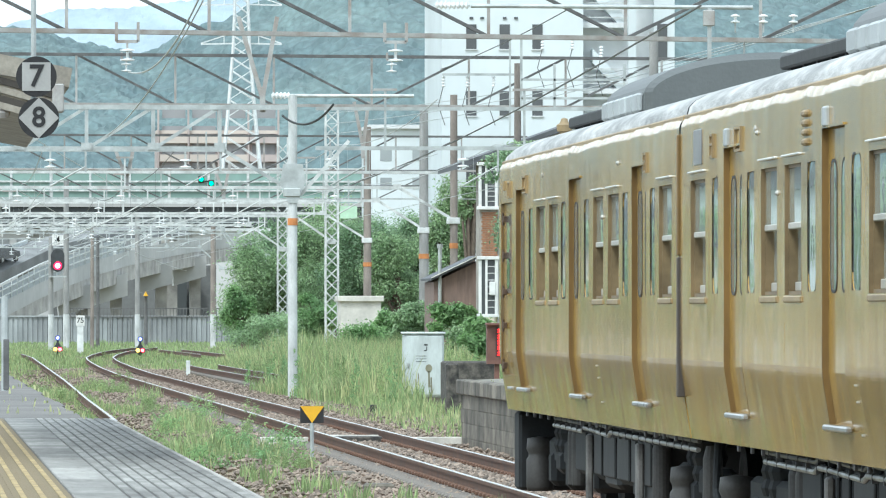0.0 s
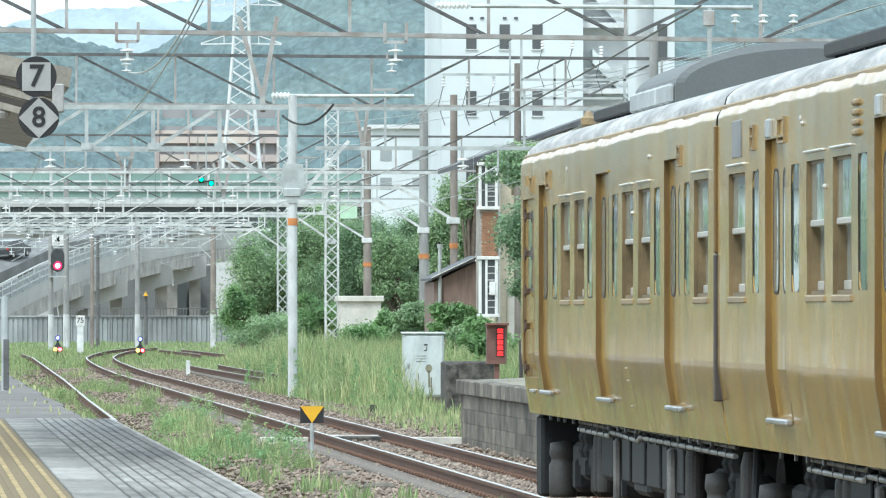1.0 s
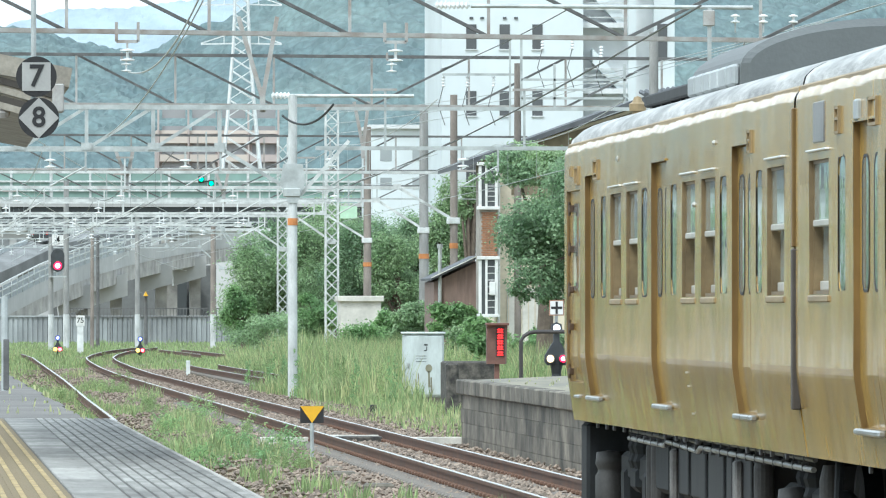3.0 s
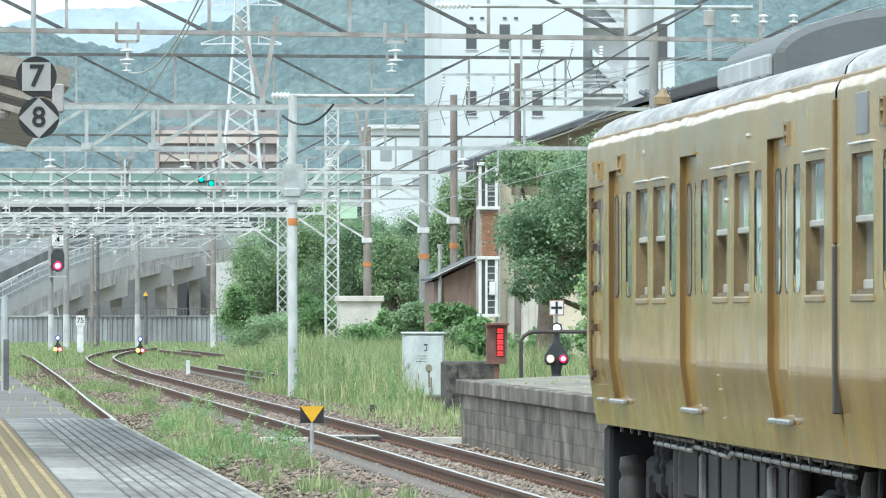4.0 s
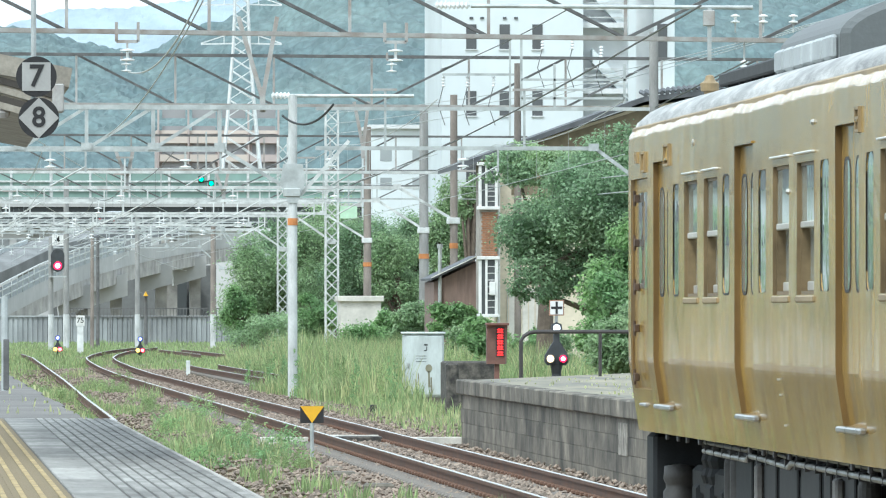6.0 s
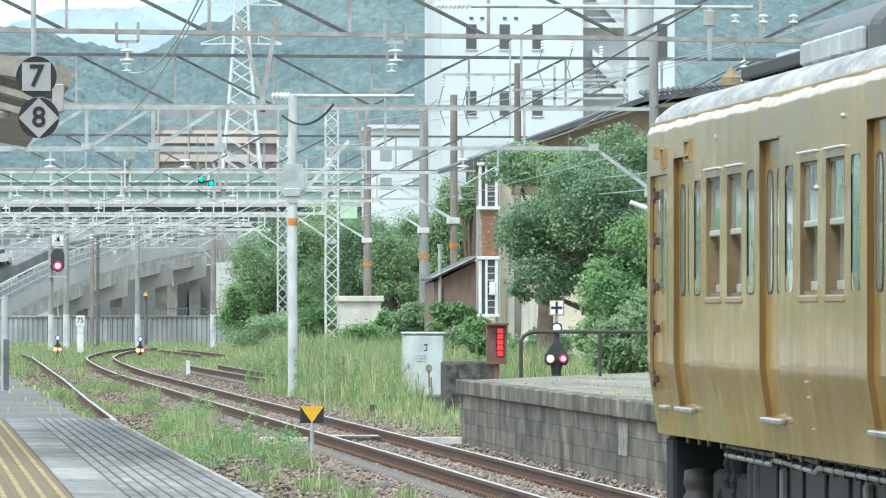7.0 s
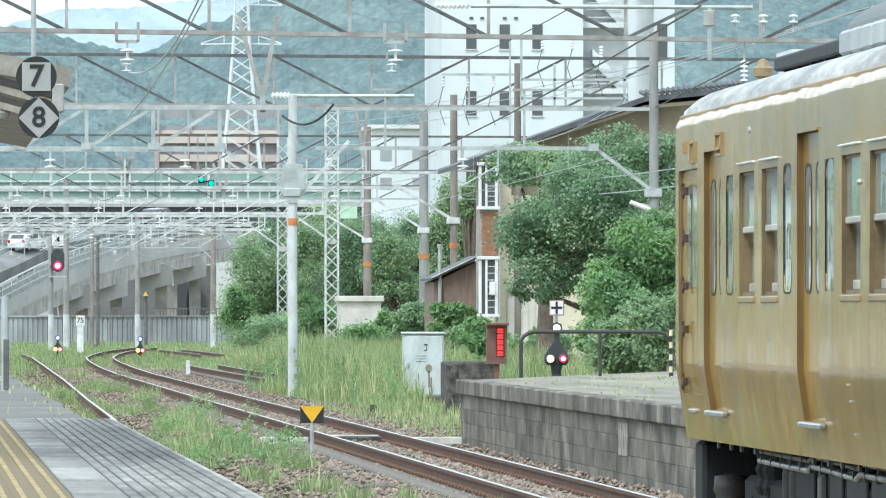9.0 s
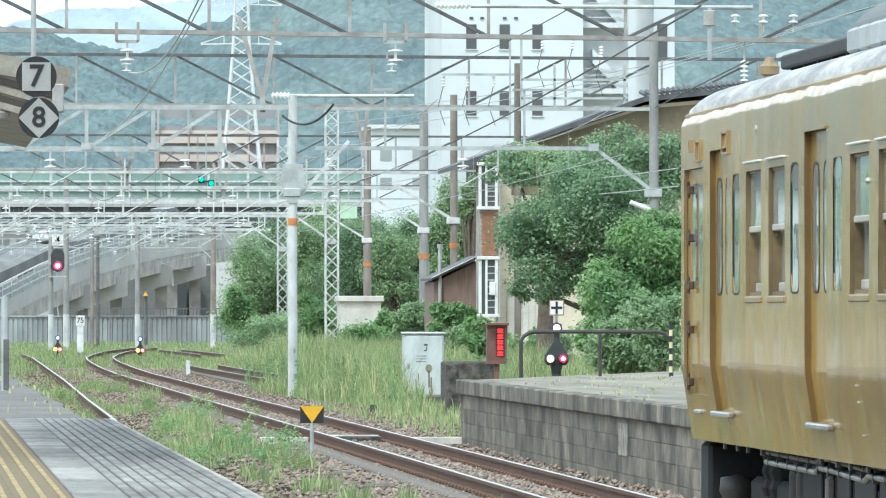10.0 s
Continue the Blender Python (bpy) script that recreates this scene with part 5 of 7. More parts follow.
part("screen", screen, SCREEN_GREY, ramp_road, "pale grey screen panel")
for p, q in zip(line[:7], line[1:8]):
    for h in (1.3, 1.8, 2.3):
        part("handrail", Shape().bar((p[0], p[1] - 0.1, p[2] + h), (q[0], q[1] - 0.1, q[2] + h), 0.09), WHITE_STEEL, ramp_road)
    for k in range(5):
        u = k / 5
        a = Vector(p).lerp(Vector(q), u)
        part("baluster", Shape().bar((a.x, a.y - 0.1, a.z + 0.9), (a.x, a.y - 0.1, a.z + 2.35), 0.09), WHITE_STEEL, ramp_road)
for at in ((13.733, 680, 4.191), (16.82, 698, 5.07), (21.157, 722, 6.12), (24.642, 742, 6.818)):
    x, y, z = at
    part("bracket", Shape().hull([(x - 2.2, y - 0.4, z - 0.6), (x + 0.7, y - 0.4, z), (x + 0.7, y - 0.4, z - 1.8), (x - 2.0, y - 0.4, z - 2.6)], [(x - 2.2, y + 6, z - 0.6), (x + 0.7, y + 6, z), (x + 0.7, y + 6, z - 1.8), (x - 2.0, y + 6, z - 2.6)]), PALE, ramp_road)
    part("pier", Shape().box((x - 0.6, y + 2, -0.3), (x + 0.3, y + 4, z - 1.5)), CONCRETE, ramp_road)
# an upper road behind the ramp, with two cars climbing it
upper_line = [(0.954, 700, 3.437), (4.62, 705, 4.686), (7.649, 710, 6.045), (9.573, 716, 6.966), (11.53, 722, 7.713), (14.782, 732, 8.605), (18.437, 745, 9.211), (22.765, 760, 9.658)]
ROAD_GREY = mat("worn_grey_road", (0.23, 0.235, 0.235), 0.9, var=0.2, scale=0.5, fine=6)
upper_road = thing("upper_road", (0, 0, 0), "pale concrete upper road rising to the overpass", "bridge")
part("deck", Shape().loft([[(ax - 1.9, ay - 1.2, az - 0.9), (ax - 1.9, ay - 1.2, az), (ax + 1.7, ay + 1.6, az), (ax + 1.7, ay + 1.6, az - 0.9)] for ax, ay, az in upper_line]), ROAD_GREY, upper_road)
part("kerb_rail", Shape().loft([[(ax - 1.9, ay - 1.6, az - 1.0), (ax - 1.9, ay - 1.6, az + 0.25), (ax - 1.7, ay - 1.4, az + 0.25), (ax - 1.7, ay - 1.4, az - 1.0)] for ax, ay, az in upper_line[:5]]), GALV, upper_road)
for ax, ay, az in upper_line[1::2]:
    part("pier", Shape().box((ax - 0.7, ay + 0.6, -0.4), (ax + 0.7, ay + 1.8, az - 0.8)), CONCRETE, upper_road)
CAR_WHITE = mat("white_car_paint", (0.78, 0.79, 0.8), 0.25, var=0.05, coat=0.5)
CAR_DARK = mat("dark_grey_car_paint", (0.06, 0.065, 0.07), 0.25, var=0.1, coat=0.5)
TAIL = mat("red_tail_lamp_plastic", (0.45, 0.02, 0.02), 0.25, var=0.1)


def car(paint, label):
    """A small hatchback; local y points ahead."""
    c = thing("car", (0, 700, 5), label, "car", "cars on the upper road")
    prof = [(-1.95, 0.35), (-2.0, 0.75), (-1.9, 1.0), (-1.55, 1.42), (0.25, 1.46), (0.95, 0.98), (1.85, 0.82), (1.98, 0.45), (1.9, 0.3)]
    part("body", Shape().loft([[(x, y, z) for y, z in prof] for x in (-0.8, -0.78, 0.78, 0.8)]), paint, c)
    part("rear_window", Shape().face((-0.62, -1.9, 1.03), (0.62, -1.9, 1.03), (0.56, -1.6, 1.38), (-0.56, -1.6, 1.38)), DARKWIN, c)
    for sx in (-1, 1):
        part("side_window", Shape().box((sx * 0.795 - 0.012, -1.5, 1.0), (sx * 0.795 + 0.012, 0.4, 1.34)), DARKWIN, c)
        part("tail_lamp", Shape().box((sx * 0.66 - 0.1, -2.02, 0.72), (sx * 0.66 + 0.1, -1.94, 0.95), 0.01), TAIL, c)
        for wy in (-1.25, 1.25):
            wh = part("wheel", Shape().lathe((sx * 0.72 - 0.09, wy, 0.3), [(0.0, 0.02), (0.2, 0.02), (0.3, 0.0), (0.3, 0.18), (0.2, 0.16), (0.0, 0.16)], 16, "x"), RUBBER, c)
            part("rim", Shape().lathe((sx * 0.72 - 0.005 + sx * 0.09, wy, 0.3), [(0.0, 0.0), (0.17, 0.0), (0.17, 0.01)], 12, "x"), ALU, wh)
    return c


white_car = car(CAR_WHITE, "small white hatchback climbing the upper road")
dark_car = car(CAR_DARK, "small dark grey car climbing the upper road")
abut = Shape().hull([(12.5, 770, -0.3), (27.2, 770, -0.3), (27.2, 770, 6.1), (21.4, 770, 6.1), (12.5, 770, 3.6)], [(12.5, 774, -0.3), (27.2, 774, -0.3), (27.2, 774, 6.1), (21.4, 774, 6.1), (12.5, 774, 3.6)])
# the shade under the ramp is put into this dark grey
SHADED_CONCRETE = mat("shaded_grey_concrete", (0.17, 0.175, 0.175), 0.9, var=0.3, scale=0.3, fine=3)
put("abutment", abut, SHADED_CONCRETE, "concrete abutment coloured dark for the shade under the road ramp", "abutment", "structure")
# dark blocks before the wall stand for its shaded bays
for a, b in ((22.435, 23.035), (23.636, 24.537), (24.938, 25.639)):
    put("abutment_bay", Shape().box((a, 768.6, -0.3), (b, 769.4, 4.698)), GIRDER, "dark block for a shaded bay of a concrete abutment", "abutment", "structure")

CORR = mat("grey_corrugated_sheet", (0.31, 0.33, 0.34), 0.55, var=0.15, scale=0.4, fine=3, island=0.15)
sheet_fence = thing("sheet_fence", (0, 630, 0), "long grey corrugated sheet fence behind the tracks", "fence")
for k in range(49):
    x = 6.17 + 0.36 * k
    part("sheet", Shape().hull([(x, 0, -0.4), (x + 0.24, 0, -0.4), (x + 0.28, 0.08, -0.4), (x + 0.362, 0.08, -0.4), (x + 0.362, 0.12, -0.4), (x, 0.12, -0.4)], [(x, 0, 1.666), (x + 0.24, 0, 1.666), (x + 0.28, 0.08, 1.666), (x + 0.362, 0.08, 1.666), (x + 0.362, 0.12, 1.666), (x, 0.12, 1.666)]), CORR, sheet_fence)
part("top_rail", Shape().bar((6.17, -0.06, 1.64), (23.8, -0.06, 1.64), 0.1), CORR, sheet_fence)

iron = thing("railing_fence", (0, 628, 1.6), "dark iron railing along the fence top", "fence")
part("rail", Shape().bar((11.6, 0, 0.6), (22.6, 0, 0.6), 0.07), DARK_STEEL, iron)
part("rail", Shape().bar((11.6, 0, 0.0), (22.6, 0, 0.0), 0.07), DARK_STEEL, iron)
for k in range(46):
    part("picket", Shape().bar((11.65 + 0.24 * k, 0, -2.0 if k % 6 == 0 else 0.0), (11.65 + 0.24 * k, 0, 0.66), 0.05), DARK_STEEL, iron)

# poles at the yard's far end
for x, y, z, r, mt, lab in ((8.148, 500, 6.259, 0.16, POLE_GREY, "slim signal pole with pale foot"), (9.747, 540, 10.13, 0.19, POLE_GREY, "grey concrete pole with pale foot"),
                            (11.362, 540, 7.137, 0.12, POLE_BROWN, "slim brown pole in the yard"), (12.147, 560, 6.783, 0.12, DARK_STEEL, "slim dark pole in the yard"),
                            (14.172, 540, 8.017, 0.16, POLE_GREY, "grey concrete pole with pale foot"), (18.883, 540, 7.313, 0.18, POLE_BROWN, "brown concrete pole with pale foot"),
                            (15.244, 560, 3.058, 0.12, DARK_STEEL, "short dark post in the yard")):
    m = mast("mast", x, y, z, r, mt, lab, 0, "poles at the yard's far end")
    if r > 0.15:
        part("pale_foot", Shape().rod((0, 0, 0.0), (0, 0, 2.1), r * 1.05, n=12), POLE_WHITE, m)

def track_signal(at, s, material, label):
    sg = thing("track_signal", at, label, "signal")
    ring = [(0.5 * math.cos(a), 0.5 * math.sin(a) + 0.35) for a in (math.pi * k / 8 for k in range(9))] + [(0.5 * math.cos(a), 0.5 * math.sin(a) - 0.35) for a in (math.pi + math.pi * k / 8 for k in range(9))]
    part("head", Shape().hull([(x * s, 0, z * s) for x, z in ring], [(x * s, 0.25, z * s) for x, z in ring]), HOUSING, sg)
    lamp_part(sg, (0.0, -0.02, -0.4 * s), 0.3 * s, material, "lit lamp")
    return sg


sg = track_signal((8.529, 499.5, 4.912), 0.78, RED, "red-lit railway signal head under a number plate")
part("mounting_arm", Shape().box((-0.45, 0.2, -0.3), (0.1, 0.5, -0.1)), GALV, sg)
part("platform_step", Shape().box((-0.5, -0.3, -0.98), (0.5, 0.3, -0.9)), GALV, sg)
part("number_plate", Shape().box((-0.33, -0.03, 0.85), (0.33, 0.0, 1.45)), SIGN_WHITE, sg, "white plate numbered 4")
text_mesh("numeral", "4", 0.62, BLACK, sg, (0.0, -0.04, 1.15))
gsig = thing("green_signal", (14.187, 415, 8.16), "green-lit signal lamps hung from a gantry", "signal")
for x, z in ((-0.24, 0.12), (0.24, -0.08)):
    lamp_part(gsig, (x, 0, z), 0.11, GREEN, "lit green lamp")
part("case", Shape().box((-0.38, 0.03, -0.06), (-0.1, 0.3, 0.3), 0.03).box((0.1, 0.03, -0.24), (0.38, 0.3, 0.1), 0.03).box((-0.1, 0.1, -0.02), (0.1, 0.2, 0.06)), HOUSING, gsig)
part("drop_rod", Shape().rod((0, 0.15, 0.3), (0, 0.15, 2.4), 0.04), GALV, gsig)

plate = thing("distance_plate", (9.249, 470, 0.728), "white distance plate numbered 75 on a stub post", "sign")
part("board", Shape().box((-0.23, 0, 0.46), (0.23, 0.03, 1.02)), SIGN_WHITE, plate)
part("stub", Shape().box((-0.17, 0.03, -1.15), (0.17, 0.1, 0.5)), WHITE, plate)
text_mesh("numeral", "75", 0.4, BLACK, plate, (0.0, -0.01, 0.75))
warn = thing("warning_triangle", (15.217, 559, 3.127), "small yellow warning triangle on a post", "sign")
part("board", Shape().hull([(-0.15, 0, -0.15), (0.15, 0, -0.15), (0, 0, 0.15)], [(-0.15, 1.0, -0.15), (0.15, 1.0, -0.15), (0, 1.0, 0.15)]), SIGN_YELLOW, warn)
gp = thing("green_plate", (18.675, 368.95, 6.171), "pale green name plate hung on a beam", "sign")
PALE_GREEN = mat("pale_green_board", (0.48, 0.68, 0.50), 0.5, var=0.08)
part("board", Shape().box((-0.36, 0, -0.26), (0.36, 0.05, 0.26)), PALE_GREEN, gp)
part("rod", Shape().rod((0, 0.05, 0.2), (0, 0.05, 1.4), 0.03), GALV, gp)
for foot, h, m in (((9.632, 300, -0.18), 0.42, WHITE), ((12.338, 245, -0.282), 0.62, WHITE), ((9.896, 185, -0.329), 0.26, BLACK), ((19.929, 500, 0.001), 0.7, WHITE)):
    put("marker_stake", Shape().box((foot[0] - 0.07, foot[1], -0.5), (foot[0] + 0.07, foot[1] + 0.12, foot[2] + h), 0.02), m, "short square marker stake in the weeds", "stake", group="marker stakes")

# ---- buildings ----
TOWER = mat("white_tile_cladding", (0.66, 0.715, 0.735), 0.5, var=0.05, scale=0.15, fine=2, bump=0.02)
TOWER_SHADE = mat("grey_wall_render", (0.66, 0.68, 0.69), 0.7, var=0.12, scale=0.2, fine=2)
BRICK = mat("brown_brick", (0.36, 0.19, 0.11), 0.85, var=0.25, island=0.2)
MORTAR = mat("grey_mortar", (0.4, 0.37, 0.33), 0.9, var=0.2)
STUCCO = mat("beige_stucco", (0.72, 0.64, 0.5), 0.85, var=0.15, scale=0.5, fine=8)
STUCCO_DARK = mat("dark_tan_render", (0.25, 0.21, 0.14), 0.9, var=0.35, scale=0.6, fine=5)
ROOF_TILE = mat("dark_grey_roof_tile", (0.10, 0.105, 0.115), 0.6, var=0.25)
REDWALL = mat("reddish_brown_boarding", (0.25, 0.18, 0.155), 0.85, var=0.2, stretch=(3, 1, 0.4))
TRIMW = mat("white_window_trim", (0.75, 0.75, 0.73), 0.5, var=0.08)

TY = 420.0
tower = thing("office_block", (0, TY, 0), "white tile-clad block with small dark windows and open stair", "building")
part("wall", Shape().box((25.78, 0, -0.4), (32.654, 14, 21.449)), TOWER, tower)
part("stair_wall", Shape().box((32.654, 1.6, -0.4), (36.176, 14, 21.449)), TOWER_SHADE, tower)
part("side_wall", Shape().box((36.176, 1, -0.4), (37.194, 14, 21.449)), TOWER, tower)
part("stair_column", Shape().box((34.854, 0.0, -0.4), (35.24, 0.4, 21.449)), TOWER, tower)
for j in (0, 1):
    part("dark_bay", Shape().box((36.341, 0.97, 10.956 + 3.2 * j + 3.3), (36.836, 1.02, 10.956 + 3.2 * j + 5.0)), DARKWIN, tower)
for zz in (12.052, 15.284, 18.517, 8.819):
    for x in (27.212, 28.833, 30.427):
        wn = part("window", Shape().box((x - 0.25, -0.03, zz - 0.6), (x + 0.25, 0.02, zz + 0.6)), DARKWIN, tower)
        part("sill", Shape().box((x - 0.3, -0.08, zz - 0.66), (x + 0.3, -0.0, zz - 0.6)), TOWER_SHADE, wn)
for x in (27.212, 27.734, 28.833, 29.382):
    part("vent", Shape().box((x - 0.09, -0.06, 16.134), (x + 0.09, 0, 16.243)), DARKWIN, tower)
for k, zz in enumerate((9.312, 12.545, 15.75, 18.983)):
    part("landing", Shape().box((32.654, 0.4, zz), (34.854, 1.6, zz + 0.25)), TOWER_SHADE, tower)
    part("stair_flight", Shape().hull([(34.937, 0.5, zz - 0.35), (34.937, 0.5, zz + 0.35), (33.149, 0.5, zz + 2.2), (33.149, 0.5, zz + 1.5)], [(34.937, 1.5, zz - 0.35), (34.937, 1.5, zz + 0.35), (33.149, 1.5, zz + 2.2), (33.149, 1.5, zz + 1.5)]), TOWER, tower)
    for h in (0.5, 0.9, 1.2):
        part("rail", Shape().bar((32.709, 0.4, zz + h), (34.854, 0.4, zz + h), 0.05), WHITE_STEEL, tower)

white3 = thing("white_building", (0, 500, 0), "narrow white building before the hillside", "building")
part("wall", Shape().box((51.1, 0, -0.4), (53.2, 9, 16.9)), TOWER, white3)
part("roof_slab", Shape().box((51.0, -0.2, 16.9), (53.3, 9.2, 17.15)), TOWER, white3)
for z in (8.0, 10.8, 13.4):
    part("window", Shape().box((51.7, -0.04, z), (52.6, 0.0, z + 1.2)), DARKWIN, white3)
white2 = thing("white_building", (0, 600, 0), "plain white building with a flat roof behind masts", "building")
part("wall", Shape().box((31.898, 0, -0.4), (36.052, 12, 14.645)), TOWER, white2)
part("roof_slab", Shape().box((31.741, -0.4, 14.645), (36.208, 12.4, 14.919)), TOWER_SHADE, white2)
for x in (32.955, 35.189):
    for z in (12.806, 10.85):
        part("window", Shape().box((x - 0.4, -0.03, z - 0.4), (x + 0.4, 0.0, z + 0.4)), SCREEN_GREY, white2)

# walls, windows and balconies are paled in colour to show distance haze
APT = mat("hazed_pink_brown_render", (0.45, 0.385, 0.37), 0.85, var=0.12, scale=0.06, fine=0.6)
APTWIN = mat("hazed_grey_window_band", (0.31, 0.31, 0.32), 0.3, var=0.15, scale=0.1)
APT2 = mat("hazed_peach_balcony", (0.58, 0.51, 0.46), 0.85, var=0.1, scale=0.06, fine=0.6)
apt = thing("apartment_building", (0, 1300, -2.0), "pink-brown apartment block with peach balconies, paled for haze", "building")
part("wall", Shape().box((37.08, 0, -0.4), (55.202, 14, 30.883)), APT, apt)
part("roof", Shape().box((36.911, -0.6, 30.714), (55.372, 14, 31.223)), APT2, apt)
for k in range(9):
    z = 26.644 - 2.75 * k + 2.75 * 2
    for j in range(4):
        xa = 37.418 + j * 4.5
        if xa > 54.185:
            continue
        part("window", Shape().box((xa + 0.4, -0.05, z + 0.9), (xa + 3.9, 0.02, z + 2.5)), APTWIN, apt)
        if k > 0:
            part("balcony", Shape().box((xa, -1.2, z - 0.1), (xa + 4.2, 0, z + 0.95)), APT2 if j < 3 else APT, apt)
    for j in range(5):
        part("fin", Shape().box((37.249 + j * 4.5 - 0.15, -1.25, z), (37.249 + j * 4.5 + 0.1, 0, z + 2.75)), APT, apt)

HUTW = mat("weathered_white_render", (0.66, 0.635, 0.58), 0.7, var=0.15, scale=1.0, fine=8)
hut = thing("white_hut", (0, 335, 0), "small white flat-roofed relay hut in bushes", "building")
part("wall", Shape().box((16.651, 0, -0.4), (18.203, 2.5, 2.371)), HUTW, hut)
part("roof", Shape().box((16.541, -0.15, 2.327), (18.313, 2.7, 2.545), 0.02), HUTW, hut)

HY = 262.0
house = thing("house", (0, HY, 0), "beige two-storey house with brick bay and dark tiled roof", "house")
wl, wr = 17.781, 24.8
wall = Shape().hull([(wl, 0, -0.4), (wr, 0, -0.4), (wr, 0, 8.417), (22.223, 0, 8.178), (wl, 0, 6.708)], [(wl, 9, -0.4), (wr, 9, -0.4), (wr, 9, 8.417), (22.223, 9, 8.178), (wl, 9, 6.708)])
part("wall", wall, STUCCO, house)
# the upper gable is a darker tan than the wall below
part("gable_render", Shape().hull([(18.192, -0.02, 5.461), (24.714, -0.02, 5.461), (24.714, -0.02, 8.28), (22.223, -0.02, 8.075), (18.192, -0.02, 6.776)], [(18.192, 0, 5.461), (24.714, 0, 5.461), (24.714, 0, 8.28), (22.223, 0, 8.075), (18.192, 0, 6.776)]), STUCCO_DARK, house)
ra = [(16.53, 6.23), (22.223, 8.28), (25.488, 8.622)]
for (xa, za), (xb, zb) in zip(ra, ra[1:]):
    part("roof", Shape().hull([(xa, -0.5, za), (xa, -0.5, za + 0.16), (xb, -0.5, zb + 0.16), (xb, -0.5, zb)], [(xa, 9.4, za), (xa, 9.4, za + 0.16), (xb, 9.4, zb + 0.16), (xb, 9.4, zb)]), ROOF_TILE, house)
for k in range(20):
    x = 22.223 + k * 0.165
    part("roof_tile", Shape().rod((x, -0.52, 8.314 + 0.17 + 0.018 * k), (x, 1.2, 8.314 + 0.3 + 0.018 * k), 0.07, n=6), ROOF_TILE, house)
bay = part("bay", Shape().box((17.181, -0.7, 1.788), (17.695, 1.0, 6.366)), MORTAR, house)
part("downpipe", Shape().rod((wl + 0.02, -0.08, -0.3), (wl + 0.02, -0.08, 6.4), 0.045), TRIMW, house)
me = Shape().box((-0.055, -0.02, -0.028), (0.055, 0.02, 0.028), 0.004).mesh("brick")
me.materials.append(BRICK)
nb = 0
zb0 = 3.581
while zb0 + nb * 0.066 < 4.965:
    for k in range(4):
        o = new("brick", me)
        o.parent = bay
        o.location = (17.232 + 0.06 + 0.118 * k + (0.03 if nb % 2 else 0.0), -0.715, zb0 + nb * 0.066)
    nb += 1
for z0, z1 in ((1.856, 3.496), (5.102, 6.332)):
    x0, x1 = 17.147, 17.729
    wn = part("bay_window", Shape().box((x0 + 0.05, -0.73, z0), (x1 - 0.05, -0.7, z1)), DARKWIN, house)
    for xa, xb in ((x0, x0 + 0.09), (x0 + 0.2, x0 + 0.27), (x1 - 0.09, x1)):
        part("frame", Shape().box((xa, -0.8, z0), (xb, -0.69, z1), 0.008), TRIMW, wn)
    part("sill", Shape().box((x0 - 0.06, -0.86, z0 - 0.1), (x1 + 0.06, -0.69, z0), 0.01), TRIMW, wn)
    part("lintel", Shape().box((x0 - 0.05, -0.84, z1), (x1 + 0.05, -0.69, z1 + 0.1), 0.01), TRIMW, wn)
    for k in range(7):
        z = z0 + (z1 - z0) * (k + 1) / 8
        part("glazing_bar", Shape().box((x0 + 0.27, -0.75, z - 0.01), (x1 - 0.09, -0.73, z + 0.01)), TRIMW, wn)
part("meter_box", Shape().box((17.472, -0.84, 2.42), (17.661, -0.7, 2.83), 0.02), TRIMW, house)
part("garage_door", Shape().box((18.055, -0.05, -0.35), (19.392, -0.02, 2.642)), HUTW, house)
for k in range(7):
    x = 18.089 + k * 0.2
    part("garage_rib", Shape().box((x, -0.07, -0.3), (x + 0.03, -0.05, 2.607)), STUCCO, house)

shed = thing("brown_shed", (0, 272, 0), "reddish-brown low shed with a pale-edged dark sloping roof", "shed")
part("wall", Shape().hull([(16.45, 0, -0.4), (17.872, 0, -0.4), (17.872, 0, 3.522), (16.45, 0, 2.848)], [(16.45, 5, -0.4), (17.872, 5, -0.4), (17.872, 5, 3.522), (16.45, 5, 2.848)]), REDWALL, shed)
part("roof", Shape().hull([(16.343, -0.3, 2.901), (17.872, -0.3, 3.628), (17.872, -0.3, 3.699), (16.343, -0.3, 2.972)], [(16.343, 5.3, 2.901), (17.872, 5.3, 3.628), (17.872, 5.3, 3.699), (16.343, 5.3, 2.972)]), ROOF_TILE, shed)
part("verge", Shape().bar((16.343, -0.32, 2.985), (17.872, -0.32, 3.712), 0.03, 0.035), TRIMW, shed, "pale roof verge")
part("flue", Shape().rod((16.628, -0.1, 2.05), (16.628, -0.1, 4.018), 0.06, n=10), GALV, shed)
part("flue_cap", Shape().rod((16.628, -0.1, 3.912), (16.628, -0.1, 4.054), 0.09, n=10), GALV, shed)

